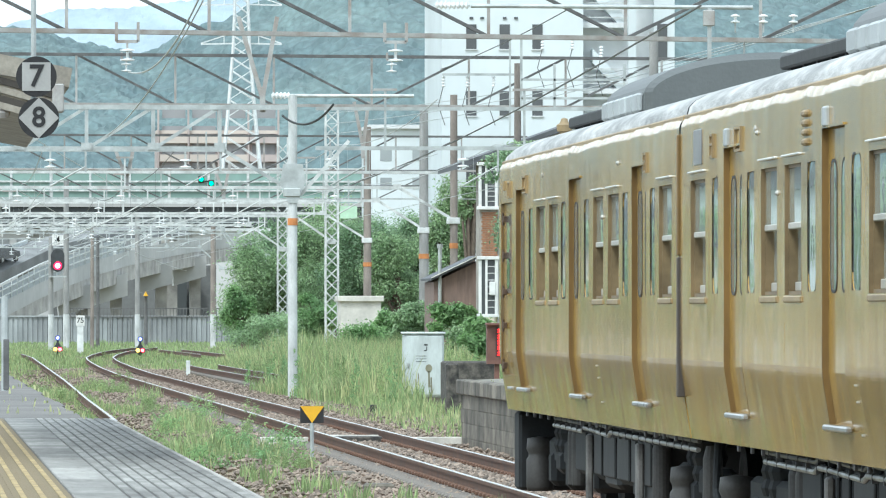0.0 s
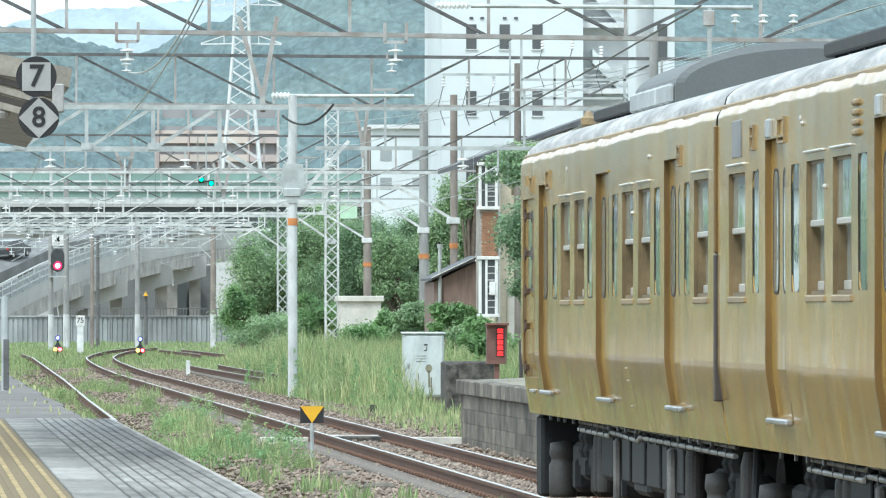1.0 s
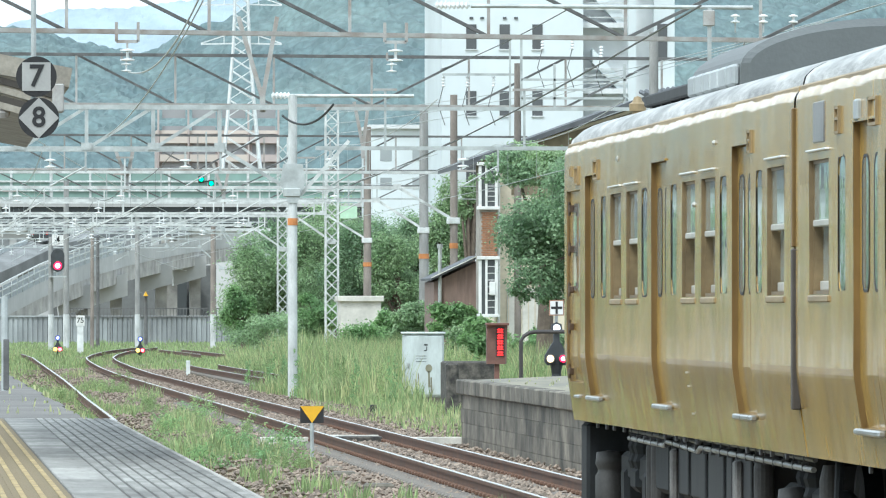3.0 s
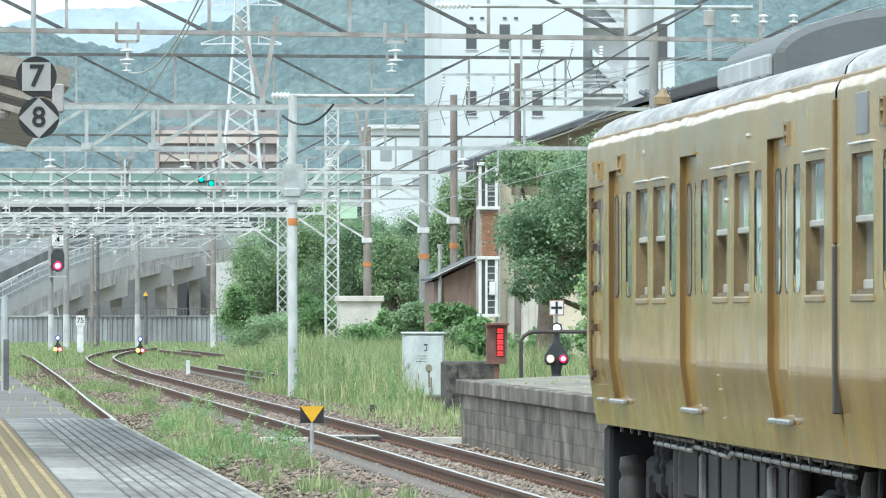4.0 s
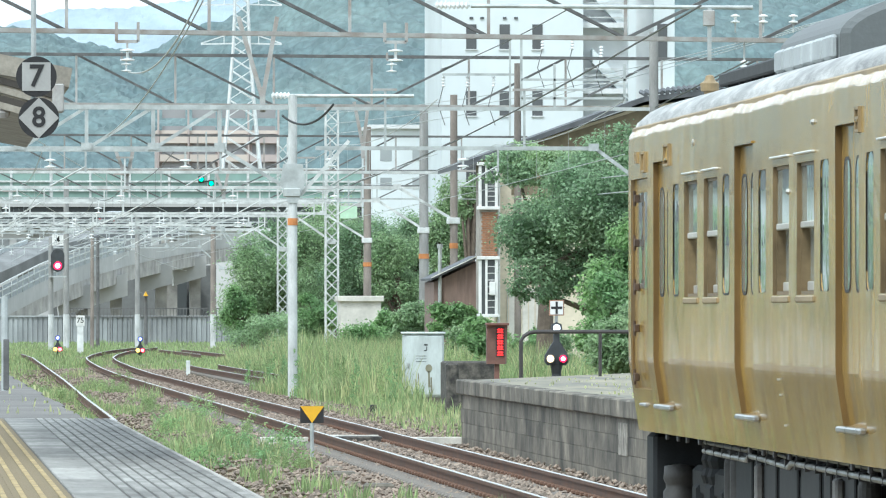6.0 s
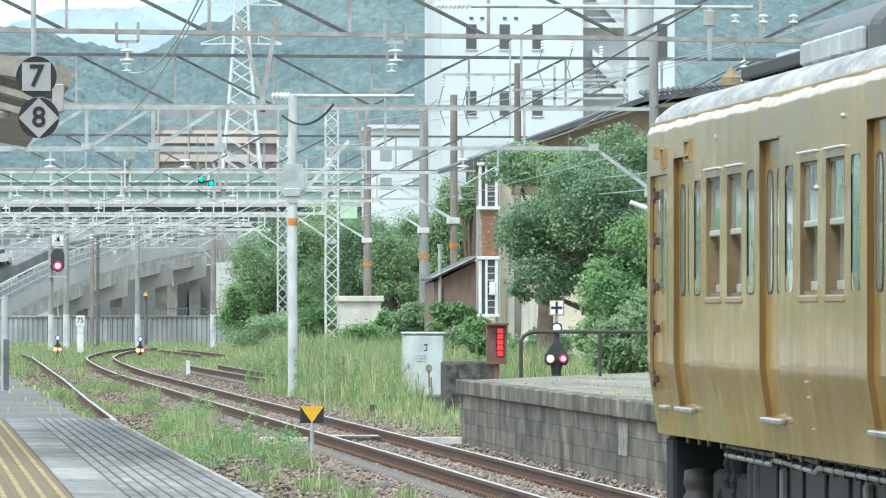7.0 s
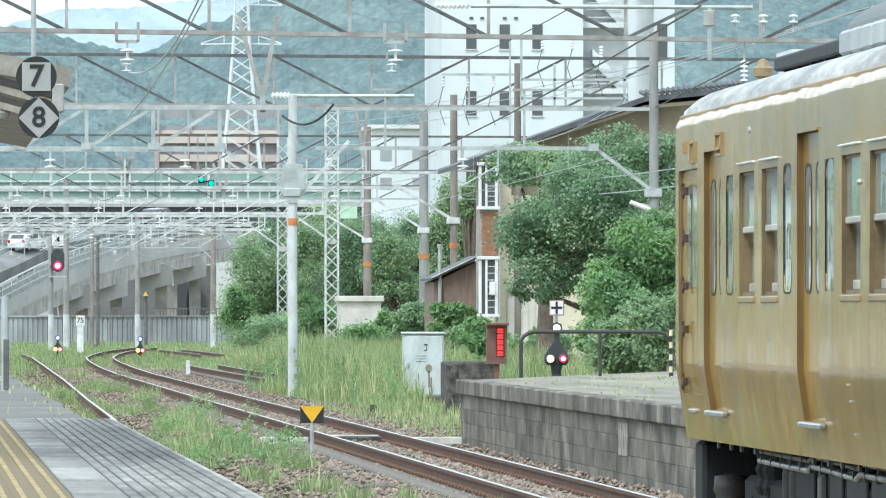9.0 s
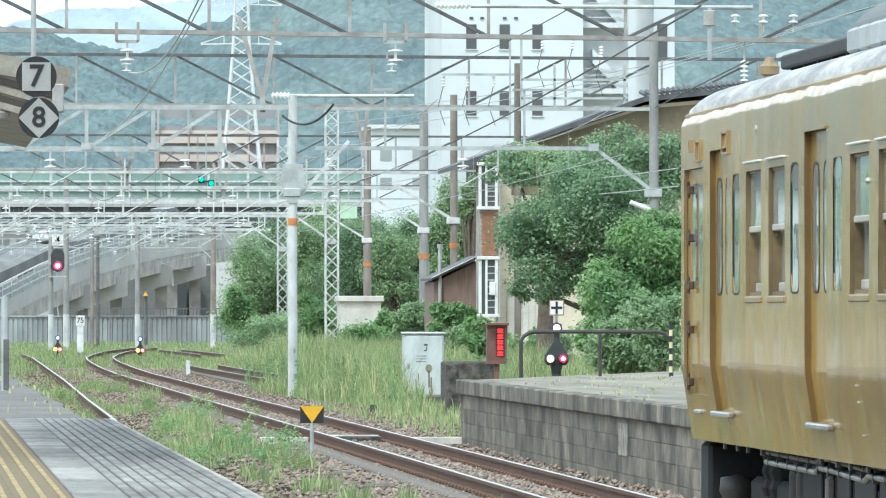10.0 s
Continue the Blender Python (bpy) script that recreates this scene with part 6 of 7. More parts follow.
# unseen houses added beside the yard for the train's windows and paint to mirror
SIDE_WALL = mat("cream_side_house_render", (0.62, 0.55, 0.44), 0.85, var=0.2, scale=0.4, fine=5)
for hx, hy, hw, hh, wall_mat in ((-11, 262, 2.6, 4.2, SIDE_WALL), (-17, 292, 3.4, 6.4, TOWER), (-7.6, 322, 2.4, 3.6, TOWER), (-24, 300, 3.0, 5.4, SIDE_WALL), (-14.5, 350, 3.2, 6.8, STUCCO_DARK), (-31, 330, 4.0, 7.5, TOWER)):
    sh = thing("mirrored_house", (hx, hy, -0.3), "unseen pale rendered house with a tiled roof, added for reflections", "house", "houses beside the yard")
    part("wall", Shape().box((-hw, 0, -0.2), (hw, 8, hh)), wall_mat, sh)
    part("roof", Shape().hull([(-hw - 0.4, -0.4, hh), (hw + 0.4, -0.4, hh), (0, -0.4, hh + 1.5)], [(-hw - 0.4, 8.4, hh), (hw + 0.4, 8.4, hh), (0, 8.4, hh + 1.5)]), ROOF_TILE, sh)
    for q in (-0.5, 0.5):
        for z in (1.4, 4.0):
            if z + 1.3 < hh:
                wn = part("window", Shape().box((hw * q - 0.55, -0.05, z), (hw * q + 0.55, 0.0, z + 1.15)), DARKWIN, sh)
                part("frame", Shape().box((hw * q - 0.65, -0.07, z - 0.1), (hw * q + 0.65, -0.05, z - 0.01)), TRIMW, wn)

TOWN = mat("mixed_pale_town_walls", (0.50, 0.50, 0.50), 0.8, var=0.15, scale=0.05, fine=0.7)
rnd = random.Random(11)
for k in range(40):
    x, y = -120 + k * 4.6 + rnd.random() * 2, 880 + rnd.random() * 120
    h = 5 + rnd.random() * 6
    tb = thing("town_house", (x, y, -0.3), "small pale town house beyond the overpass", "house", "houses beyond the overpass")
    w_ = 1.9 + rnd.random() * 1.2
    part("wall", Shape().box((-w_, 0, 0), (w_, 8, h)), TOWN, tb)
    part("roof", Shape().hull([(-w_ - 0.4, -0.4, h), (w_ + 0.4, -0.4, h), (0, -0.4, h + 1.6)], [(-w_ - 0.4, 8.4, h), (w_ + 0.4, 8.4, h), (0, 8.4, h + 1.6)]), GIRDER, tb)
    for j in range(2):
        part("window", Shape().box((-w_ + 0.5 + j * w_, -0.04, h - 2.4), (-w_ + 1.6 + j * w_, 0.0, h - 1.1)), DARKWIN, tb)

APTWIN2 = mat("dull_grey_warehouse_glass", (0.25, 0.26, 0.27), 0.3, var=0.1, scale=0.2)
ware = thing("warehouse", (0, 860, 0), "long pale grey warehouse beyond the overpass", "building")
part("wall", Shape().box((0.056, 0, -0.4), (40.332, 14, 10.077)), TOWN, ware)
part("roof", Shape().box((-0.223, -0.6, 9.965), (40.613, 14.4, 10.47)), TOWER_SHADE, ware)
for k in range(20):
    x = 0.614 + k * 2.0
    part("window", Shape().box((x, -0.05, 7.946), (x + 1.3, 0.0, 9.18)), APTWIN2, ware)

# power line tower
pylon = thing("pylon", (45.872, 1200, -0.3), "white lattice power pylon before the hills", "pylon")
PYLON_WHITE = mat("white_pylon_steel", (0.66, 0.69, 0.70), 0.5, var=0.08)
legs = [(-4.6, 0), (-2.7, 21), (-1.75, 31), (-1.1, 39.5), (-0.75, 50)]


def pylon_w(z):
    for (a, z0), (b, z1) in zip(legs, legs[1:]):
        if z <= z1:
            return -(a + (b - a) * (z - z0) / (z1 - z0))
    return 0.75


for sx in (-1, 1):
    for sy in (-1, 1):
        s = Shape()
        for (a, z0), (b, z1) in zip(legs, legs[1:]):
            s.bar((-a * sx, -a * sy, z0), (-b * sx, -b * sy, z1), 0.26)
        part("leg", s, PYLON_WHITE, pylon)
z = 1.0
k = 0
while z < 47:
    step = max(1.5, pylon_w(z) * 1.25)
    a, b = pylon_w(z), pylon_w(min(z + step, 48))
    for sy in (-1, 1):
        part("brace", Shape().bar((-a, sy * a, z), (b, sy * b, z + step), 0.12), PYLON_WHITE, pylon)
        part("brace", Shape().bar((a, sy * a, z), (-b, sy * b, z + step), 0.12), PYLON_WHITE, pylon)
    z += step
for zz in (39.455, 44.856):
    for sx in (-1, 1):
        part("cross_arm", Shape().bar((sx * 0.8, 0, zz), (sx * 5.6, 0, zz - 0.1), 0.2).bar((sx * 0.8, 0, zz + 1.6), (sx * 5.6, 0, zz), 0.16).bar((sx * 2.4, 0, zz), (sx * 2.4, 0, zz + 1.0), 0.12), PYLON_WHITE, pylon)

# ---- hills ----
def hill(name, ridge, y0, depth, material, label, seed, rough):
    """A wooded slope whose crest runs through the (x, z) points of ridge."""
    s = Shape()
    rows_ = 80
    x0, x1 = ridge[0][0], ridge[-1][0]
    cols = [x0 + (-40 - x0) * i / 40 for i in range(40)] + [-40 + 390 * i / 330 for i in range(330)]
    cols += [350 + (x1 - 350) * i / 10 for i in range(11)]
    n = len(cols) - 1
    for j in range(rows_ + 1):
        v = j / rows_
        for i in range(n + 1):
            x = cols[i]
            h = 0.0
            for (xa, za), (xb, zb) in zip(ridge, ridge[1:]):
                if x <= xb:
                    u = (x - xa) / (xb - xa)
                    h = za + (zb - za) * (u * u * (3 - 2 * u))
                    break
            y = y0 + depth * v
            gul = noise.noise((x / 60 + seed, y / 200, seed)) * 0.5 + noise.noise((x / 20, y / 90, seed)) * 0.25
            z = (h + 1) * min(1, (v ** 0.8)) * (1 + 0.16 * gul * (1 - v)) - 1
            lump = 1.1 * abs(noise.noise((x / 7.0, j * 0.5, seed))) + 0.8 * noise.noise((x / 3.0, j * 0.9, seed))
            s.v.append((x, y, z + rough * lump))
    for j in range(rows_):
        for i in range(n):
            a = j * (n + 1) + i
            s.f.append((a, a + 1, a + n + 2, a + n + 1))
    return put(name, s, material, label, "hill", "structure")


# distance haze is put into these colours and their faint glow
FOREST = mat("haze_painted_green_slope", (0.10, 0.140, 0.137), 0.95, var=0.4, scale=0.03, fine=0.7, bump=0.0, second=(0.068, 0.106, 0.115), emit=0.31, stretch=(1, 0.3, 1.0), lumps=0.3)
FOREST_FAR = mat("haze_painted_blue_ridge", (0.235, 0.29, 0.33), 0.95, var=0.15, scale=0.03, fine=0.2, bump=0.0, emit=0.45, stretch=(1, 0.12, 1.2))
hill("hill_near", [(-1500, 40), (-900, 110), (-420, 70), (-200, 120), (-60, 95), (25.078, 80.464), (34.432, 79.838), (48.471, 76.08), (64.082, 72.949), (73.454, 77.333), (85.958, 82.03), (95.341, 87.353), (112.555, 98), (165.858, 105.829), (260.278, 98), (420, 70)], 1700, 700, FOREST, "green wooded hillside with haze painted into its colour", 2.0, 2.2)
hill("hill_far", [(-1800, 150), (-700, 110), (-160, 80), (35.686, 127.537), (50.884, 133.135), (68.624, 138.223), (93.983, 138.477), (124.442, 142.039), (157.472, 146.619), (800, 120)], 3000, 900, FOREST_FAR, "distant wooded ridge with haze painted pale blue", 7.0, 0.9)

# ---- trees, shrubs and grass ----
def leaf_mat(name, color, second, fine=1.2):
    m = mat(name, color, 0.55, var=0.3, scale=0.5, fine=fine, bump=0.0, second=second, island=0.4)
    t = m.node_tree
    b = t.nodes["Principled BSDF"]
    back = t.nodes.new("ShaderNodeBsdfTranslucent")
    mix = t.nodes.new("ShaderNodeMixShader")
    mix.inputs[0].default_value = 0.55
    t.links.new(b.inputs["Base Color"].links[0].from_socket, back.inputs[0])
    t.links.new(b.outputs[0], mix.inputs[1])
    t.links.new(back.outputs[0], mix.inputs[2])
    t.links.new(mix.outputs[0], t.nodes["Material Output"].inputs[0])
    return m


# leaf colours are lifted well above real foliage to take in haze
LEAF = leaf_mat("mid_green_leaves", (0.36, 0.47, 0.27), (0.27, 0.39, 0.22))
LEAF_DARK = leaf_mat("dark_green_leaves", (0.29, 0.40, 0.24), (0.215, 0.33, 0.2))
LEAF_BRIGHT = leaf_mat("bright_yellow_green_leaves", (0.29, 0.43, 0.185), (0.21, 0.35, 0.165))
BARK = mat("grey_brown_bark", (0.14, 0.11, 0.085), 0.9, var=0.3, scale=4, fine=25, bump=0.5)
GRASS = leaf_mat("green_grass_blades", (0.31, 0.39, 0.18), (0.23, 0.32, 0.14), 3)
GRASS_PALE = leaf_mat("pale_seeding_grass", (0.46, 0.46, 0.25), (0.36, 0.40, 0.19), 3)
STONE = mat("grey_brown_stones", (0.255, 0.205, 0.165), 0.9, var=0.2, scale=6, fine=30, island=0.45)


def leaves(blobs, count, size, seed, aspect=0.55):
    """Leaf quads on the outer shells of ellipsoid clumps (x, y, z, rx, ry, rz)."""
    rng = np.random.default_rng(seed)
    b = np.array(blobs, float)
    vol = (b[:, 3] * b[:, 5]) + 0.01
    pick = rng.choice(len(b), count, p=vol / vol.sum())
    d = rng.normal(size=(count, 3))
    d /= np.linalg.norm(d, axis=1)[:, None]
    r = 0.35 + 0.55 * rng.random(count) + 0.36 * np.abs(rng.normal(size=count))
    c = b[pick, :3] + d * b[pick, 3:] * r[:, None]
    n = d + 0.9 * rng.normal(size=(count, 3))
    n[:, 2] += 1.1
    n /= np.linalg.norm(n, axis=1)[:, None]
    t = np.cross(n, rng.normal(size=(count, 3)))
    t /= np.linalg.norm(t, axis=1)[:, None]
    u = np.cross(n, t)
    s = size * (0.6 + 0.8 * rng.random(count))[:, None]
    droop = np.array([0, 0, -0.25])
    v = np.stack([c - t * s, c + u * s * aspect, c + t * s + droop * s, c - u * s * aspect], 1).reshape(-1, 3)
    sh = Shape()
    sh.v = [tuple(p) for p in v.tolist()]
    sh.f = [(4 * k, 4 * k + 1, 4 * k + 2, 4 * k + 3) for k in range(count)]
    return sh


def clumps(cx, cy, cz, rx, ry, rz, n, seed, small=0.36):
    rng = random.Random(seed)
    out = []
    for _ in range(n):
        a, b = rng.uniform(0, 2 * math.pi), rng.uniform(-1, 1)
        k = rng.random() ** 0.4 * 0.95
        h = math.sqrt(1 - b * b)
        q = small * rng.uniform(0.6, 1.2)
        out.append((cx + rx * k * h * math.cos(a), cy + ry * k * h * math.sin(a), cz + rz * k * b, rx * q, ry * q, rz * q * 0.8))
    return out


def tree(name, at, blobs, count, size, material, label, category, seed, trunk=True, group=""):
    x, y, z = at
    t = thing(name, at, label, category, group)
    local = [(a - x, b - y, c - z, d, e, f) for a, b, c, d, e, f in blobs]
    part("crown", leaves(local, count, size, seed), material, t)
    if trunk:
        rng = random.Random(seed)
        s = Shape()
        zt = max(q[2] for q in local)
        r = 0.035 * zt + 0.05
        s.rod((0, 0, -0.3), (0.1, 0, zt * 0.35), r, r * 0.75, n=10).rod((0.1, 0, zt * 0.35), (0.0, 0.1, zt * 0.8), r * 0.75, r * 0.3, n=8)
        for q in rng.sample(local, min(9, len(local))):
            h = zt * rng.uniform(0.25, 0.6)
            s.rod((0.08, 0, h), (q[0], q[1], q[2]), r * 0.4, r * 0.1, n=6)
        part("trunk", s, BARK, t)
    return t


def crown_blobs(cx, cy, cz, rx, rz, n, seed, small=0.36, ry=None):
    return clumps(cx, cy, cz, rx, ry or rx * 0.7, rz, n, seed, small)


# the large tree before the house, and the vine-covered shrub beside it
big = (crown_blobs(17.846, 228, 4.18, 2.227, 1.93, 64, 1, 0.28)
       + crown_blobs(19.057, 230, 5.7, 1.797, 1.273, 38, 2, 0.30)
       + crown_blobs(16.275, 229, 3.891, 0.895, 0.596, 17, 3, 0.38)
       + crown_blobs(16.652, 228, 2.693, 0.816, 0.742, 17, 4, 0.36)
       + crown_blobs(15.964, 231, 5.716, 0.752, 0.526, 13, 5, 0.36))
tree("tree", (18.224, 229, -0.3), big, 60000, 0.053, LEAF_DARK, "dense dark green broadleaf tree in front of the house", "tree", 21)
upper = crown_blobs(17.893, 245, 6.108, 1.595, 0.638, 30, 6, 0.33) + crown_blobs(18.5, 244, 4.9, 1.3, 0.95, 18, 16, 0.36)
tree("tree", (17.893, 245, -0.3), upper, 14000, 0.056, LEAF, "lighter green tree crown beside the tan gable", "tree", 22)
vine = (crown_blobs(16.412, 195, 2.577, 1.206, 1.46, 49, 7, 0.29)
        + crown_blobs(17.267, 196, 3.475, 0.893, 1.021, 22, 8, 0.33))
tree("shrub", (16.54, 195, -0.3), vine, 34000, 0.053, LEAF_BRIGHT, "vine-covered bright green shrub", "shrub", 23)
low_vine = crown_blobs(14.807, 178, 1.298, 0.985, 0.695, 34, 9, 0.30)
tree("shrub", (14.807, 178, -0.3), low_vine, 22000, 0.043, LEAF, "feathery green shrub behind the pipe fence", "shrub", 24)
tree("tree", (17.995, 440, -0.3), crown_blobs(17.995, 440, 3.152, 2.148, 2.721, 41, 30, 0.33), 34200, 0.066, LEAF, "green broadleaf tree in the belt beyond the tracks", "tree", 60, group="trees beyond the tracks")
tree("tree", (16.465, 430, -0.3), crown_blobs(16.465, 430, 1.862, 0.952, 1.4, 15, 31, 0.33), 13300, 0.066, LEAF_BRIGHT, "green broadleaf tree in the belt beyond the tracks", "tree", 61, group="trees beyond the tracks")
tree("tree", (20.579, 445, -0.3), crown_blobs(20.579, 445, 3.457, 1.738, 2.897, 34, 32, 0.33), 26600, 0.066, LEAF, "green broadleaf tree in the belt beyond the tracks", "tree", 62, group="trees beyond the tracks")
tree("tree", (22.932, 440, -0.3), crown_blobs(22.932, 440, 3.87, 1.862, 2.865, 41, 33, 0.33), 32300, 0.066, LEAF_DARK, "green broadleaf tree in the belt beyond the tracks", "tree", 63, group="trees beyond the tracks")
tree("tree", (24.236, 430, -0.3), crown_blobs(24.236, 430, 3.684, 1.54, 2.24, 26, 34, 0.33), 22800, 0.066, LEAF, "green broadleaf tree in the belt beyond the tracks", "tree", 64, group="trees beyond the tracks")
tree("tree", (26.245, 450, -0.3), crown_blobs(26.245, 450, 4.648, 1.318, 2.344, 19, 35, 0.33), 17100, 0.066, LEAF_DARK, "green broadleaf tree in the belt beyond the tracks", "tree", 65, group="trees beyond the tracks")
tree("tree", (25.028, 400, -0.3), crown_blobs(25.028, 400, 5.124, 1.302, 2.474, 30, 36, 0.33), 26600, 0.066, LEAF, "green broadleaf tree in the belt beyond the tracks", "tree", 66, group="trees beyond the tracks")
tree("tree", (25.167, 390, -0.3), crown_blobs(25.167, 390, 7.078, 0.711, 1.016, 15, 37, 0.33), 9500, 0.066, LEAF, "green broadleaf tree in the belt beyond the tracks", "tree", 67, group="trees beyond the tracks")
tree("tree", (19.697, 420, -0.3), crown_blobs(19.697, 420, 1.726, 1.641, 1.23, 22, 38, 0.33), 15200, 0.066, LEAF_BRIGHT, "green broadleaf tree in the belt beyond the tracks", "tree", 68, group="trees beyond the tracks")
tree("tree", (19.039, 470, -0.3), crown_blobs(19.039, 470, 2.625, 2.142, 2.907, 34, 130, 0.34), 17100, 0.075, LEAF, "leafy green tree at the back of the belt", "tree", 160, group="trees beyond the tracks")
tree("tree", (20.728, 475, -0.3), crown_blobs(20.728, 475, 4.182, 2.01, 3.402, 34, 131, 0.34), 17100, 0.075, LEAF_DARK, "leafy green tree at the back of the belt", "tree", 161, group="trees beyond the tracks")
tree("tree", (23.764, 480, -0.3), crown_blobs(23.764, 480, 4.519, 2.344, 3.75, 40, 132, 0.34), 20900, 0.075, LEAF, "leafy green tree at the back of the belt", "tree", 162, group="trees beyond the tracks")
tree("tree", (26.03, 470, -0.3), crown_blobs(26.03, 470, 4.464, 2.142, 3.366, 36, 133, 0.34), 19000, 0.075, LEAF_DARK, "leafy green tree at the back of the belt", "tree", 163, group="trees beyond the tracks")
tree("tree", (27.579, 460, -0.3), crown_blobs(27.579, 460, 3.51, 1.797, 2.695, 26, 134, 0.34), 13300, 0.075, LEAF, "leafy green tree at the back of the belt", "tree", 164, group="trees beyond the tracks")
# unseen trees added left of the view for the train's side to mirror
for k, (tx, ty, tz, tr) in enumerate(((-6.2, 250, 2.0, 1.7), (-9.2, 243, 2.6, 1.9), (-14.2, 276, 3.0, 2.2), (-20.5, 285, 3.4, 2.4), (-5.0, 300, 2.4, 1.8), (-11.2, 318, 3.4, 2.3), (-27, 310, 3.6, 2.6))):
    tree("tree", (tx, ty, -0.3), crown_blobs(tx, ty, tz, tr, tz * 0.85, 24, 200 + k, 0.35), 5000, 0.13, LEAF if k % 2 else LEAF_BRIGHT, "unseen leafy green tree beside the yard, added for reflections", "tree", 210 + k, group="trees beside the yard")
tree("shrub", (15.217, 176, -0.3), crown_blobs(15.217, 176, 1.477, 0.688, 0.859, 26, 41, 0.32), 12000, 0.045, LEAF, "feathery green shrub behind the pipe fence", "shrub", 95)
tree("shrub", (15.369, 190, -0.3), crown_blobs(15.369, 190, 1.816, 0.804, 1.051, 26, 42, 0.32), 12000, 0.05, LEAF_BRIGHT, "vine-covered bright green shrub", "shrub", 96)
tree("bush", (17.595, 300, -0.3), crown_blobs(17.595, 300, 1.479, 0.977, 0.742, 19, 50, 0.36), 9000, 0.062, LEAF, "low green bush among tall grass", "bush", 80, trunk=False, group="bushes among the grass")
tree("bush", (16.393, 262, -0.3), crown_blobs(16.393, 262, 1.617, 0.682, 0.512, 17, 51, 0.36), 7000, 0.062, LEAF_BRIGHT, "low green bush among tall grass", "bush", 81, trunk=False, group="bushes among the grass")
tree("bush", (16.672, 400, -0.3), crown_blobs(16.672, 400, 0.69, 1.823, 1.094, 19, 52, 0.36), 7000, 0.062, LEAF, "low green bush among tall grass", "bush", 82, trunk=False, group="bushes among the grass")
tree("bush", (17.169, 310, -0.3), crown_blobs(17.169, 310, 1.364, 0.605, 0.706, 15, 53, 0.36), 6000, 0.062, LEAF_BRIGHT, "low green bush among tall grass", "bush", 83, trunk=False, group="bushes among the grass")
for k, (bx, by, bz, br) in enumerate(((17.05, 257, 0.75, 0.8), (16.2, 256, 0.6, 0.65), (17.9, 252, 0.55, 0.7), (18.7, 249, 0.5, 0.75), (15.5, 300, 0.7, 0.8), (18.2, 318, 0.9, 0.7))):
    tree("bush", (bx, by, -0.3), crown_blobs(bx, by, bz, br, bz + 0.3, 16, 250 + k, 0.36), 6000, 0.055, (LEAF_BRIGHT, LEAF)[k % 2], "rambling green bush among tall grass", "bush", 260 + k, trunk=False, group="bushes among the grass")
tree("bush", (14.813, 225, -0.3), crown_blobs(14.813, 225, 1.215, 0.513, 0.513, 15, 54, 0.36), 6000, 0.062, LEAF_BRIGHT, "low green bush among tall grass", "bush", 84, trunk=False, group="bushes among the grass")


def blades(spots, seed, wide=0.012):
    """Grass: each spot (x, y, z, h) grows one bent blade of two quads."""
    rng = np.random.default_rng(seed)
    sp = np.array(spots)
    n = len(sp)
    a = rng.random(n) * 2 * math.pi
    lean = sp[:, 3] * (0.1 + 0.35 * rng.random(n))
    dx, dy = np.cos(a), np.sin(a)
    sx, sy = np.cos(a + 1.3), np.sin(a + 1.3)
    h = sp[:, 3]
    w = wide * (0.7 + 0.8 * rng.random(n))
    base = sp[:, :3]
    mid = base + np.stack([dx * lean * 0.3, dy * lean * 0.3, h * 0.6], 1)
    tip = base + np.stack([dx * lean, dy * lean, h * (0.92 + 0.08 * rng.random(n))], 1)
    side = np.stack([sx * w, sy * w, np.zeros(n)], 1)
    v = np.stack([base - side, base + side, mid + side, mid - side, tip], 1).reshape(-1, 3)
    s = Shape()
    s.v = [tuple(p) for p in v.tolist()]
    for k in range(n):
        i = 5 * k
        s.f += [(i, i + 1, i + 2, i + 3), (i + 3, i + 2, i + 4)]
    return s


rng = random.Random(77)
tall, pale = [], []
while len(tall) + len(pale) < 48000:
    y = rng.uniform(186, 330)
    x0 = 11.6 if y > 240 else 9.6 + (226 - y) * 0.018
    x = rng.uniform(x0, 20.5)
    if 142 < y < 212 and x > 11.9 and rng.random() < 0.5:
        continue
    if abs(x - 12.691) < 0.75 and y < 215:
        continue
    d = noise.noise((x * 0.55, y * 0.09, 3.0))
    if d < -0.15 and rng.random() < 0.7:
        continue
    edge = min(1, (x - x0) / 1.2)
    h = (0.45 + 1.0 * edge) * (0.75 + 0.5 * d) * rng.uniform(0.6, 1.15)
    if y < 205:
        h *= 0.55
    (pale if rng.random() < 0.25 + 0.5 * max(0, d) else tall).append((x, y, -0.34, max(0.15, h)))
for k in range(15000):
    y = rng.uniform(224, 300)
    x = rng.uniform(11.6, 12.2 + (y - 215) * 0.075)
    d = noise.noise((x * 0.7, y * 0.08, 21.0))
    h = (1.25 + 0.9 * d) * rng.uniform(0.6, 1.1) * min(1.0, 0.5 + (x - 11.4) / 2.4)
    (pale if rng.random() < 0.35 else tall).append((x, y, -0.34, max(0.3, h)))
put("tall_grass", blades(tall, 1, 0.012), GRASS, "tall green grass and reeds beside the tracks", "grass", "stuff")
put("seeding_grass", blades(pale, 2, 0.011), GRASS_PALE, "pale seeding grass beside the tracks", "grass", "stuff")
low, low_pale = [], []
for k in range(4200):
    x, y = rng.uniform(9.0, 12.6), rng.uniform(143, 196)
    if y < 165 and x > 9.15 + (y - 141.6) * 0.243 - 0.1:
        continue
    h = rng.uniform(0.08, 0.3) * (1 + noise.noise((x * 1.5, y * 0.2, 31.0)))
    (low_pale if rng.random() < 0.55 else low).append((x, y, -0.34, max(0.06, h)))
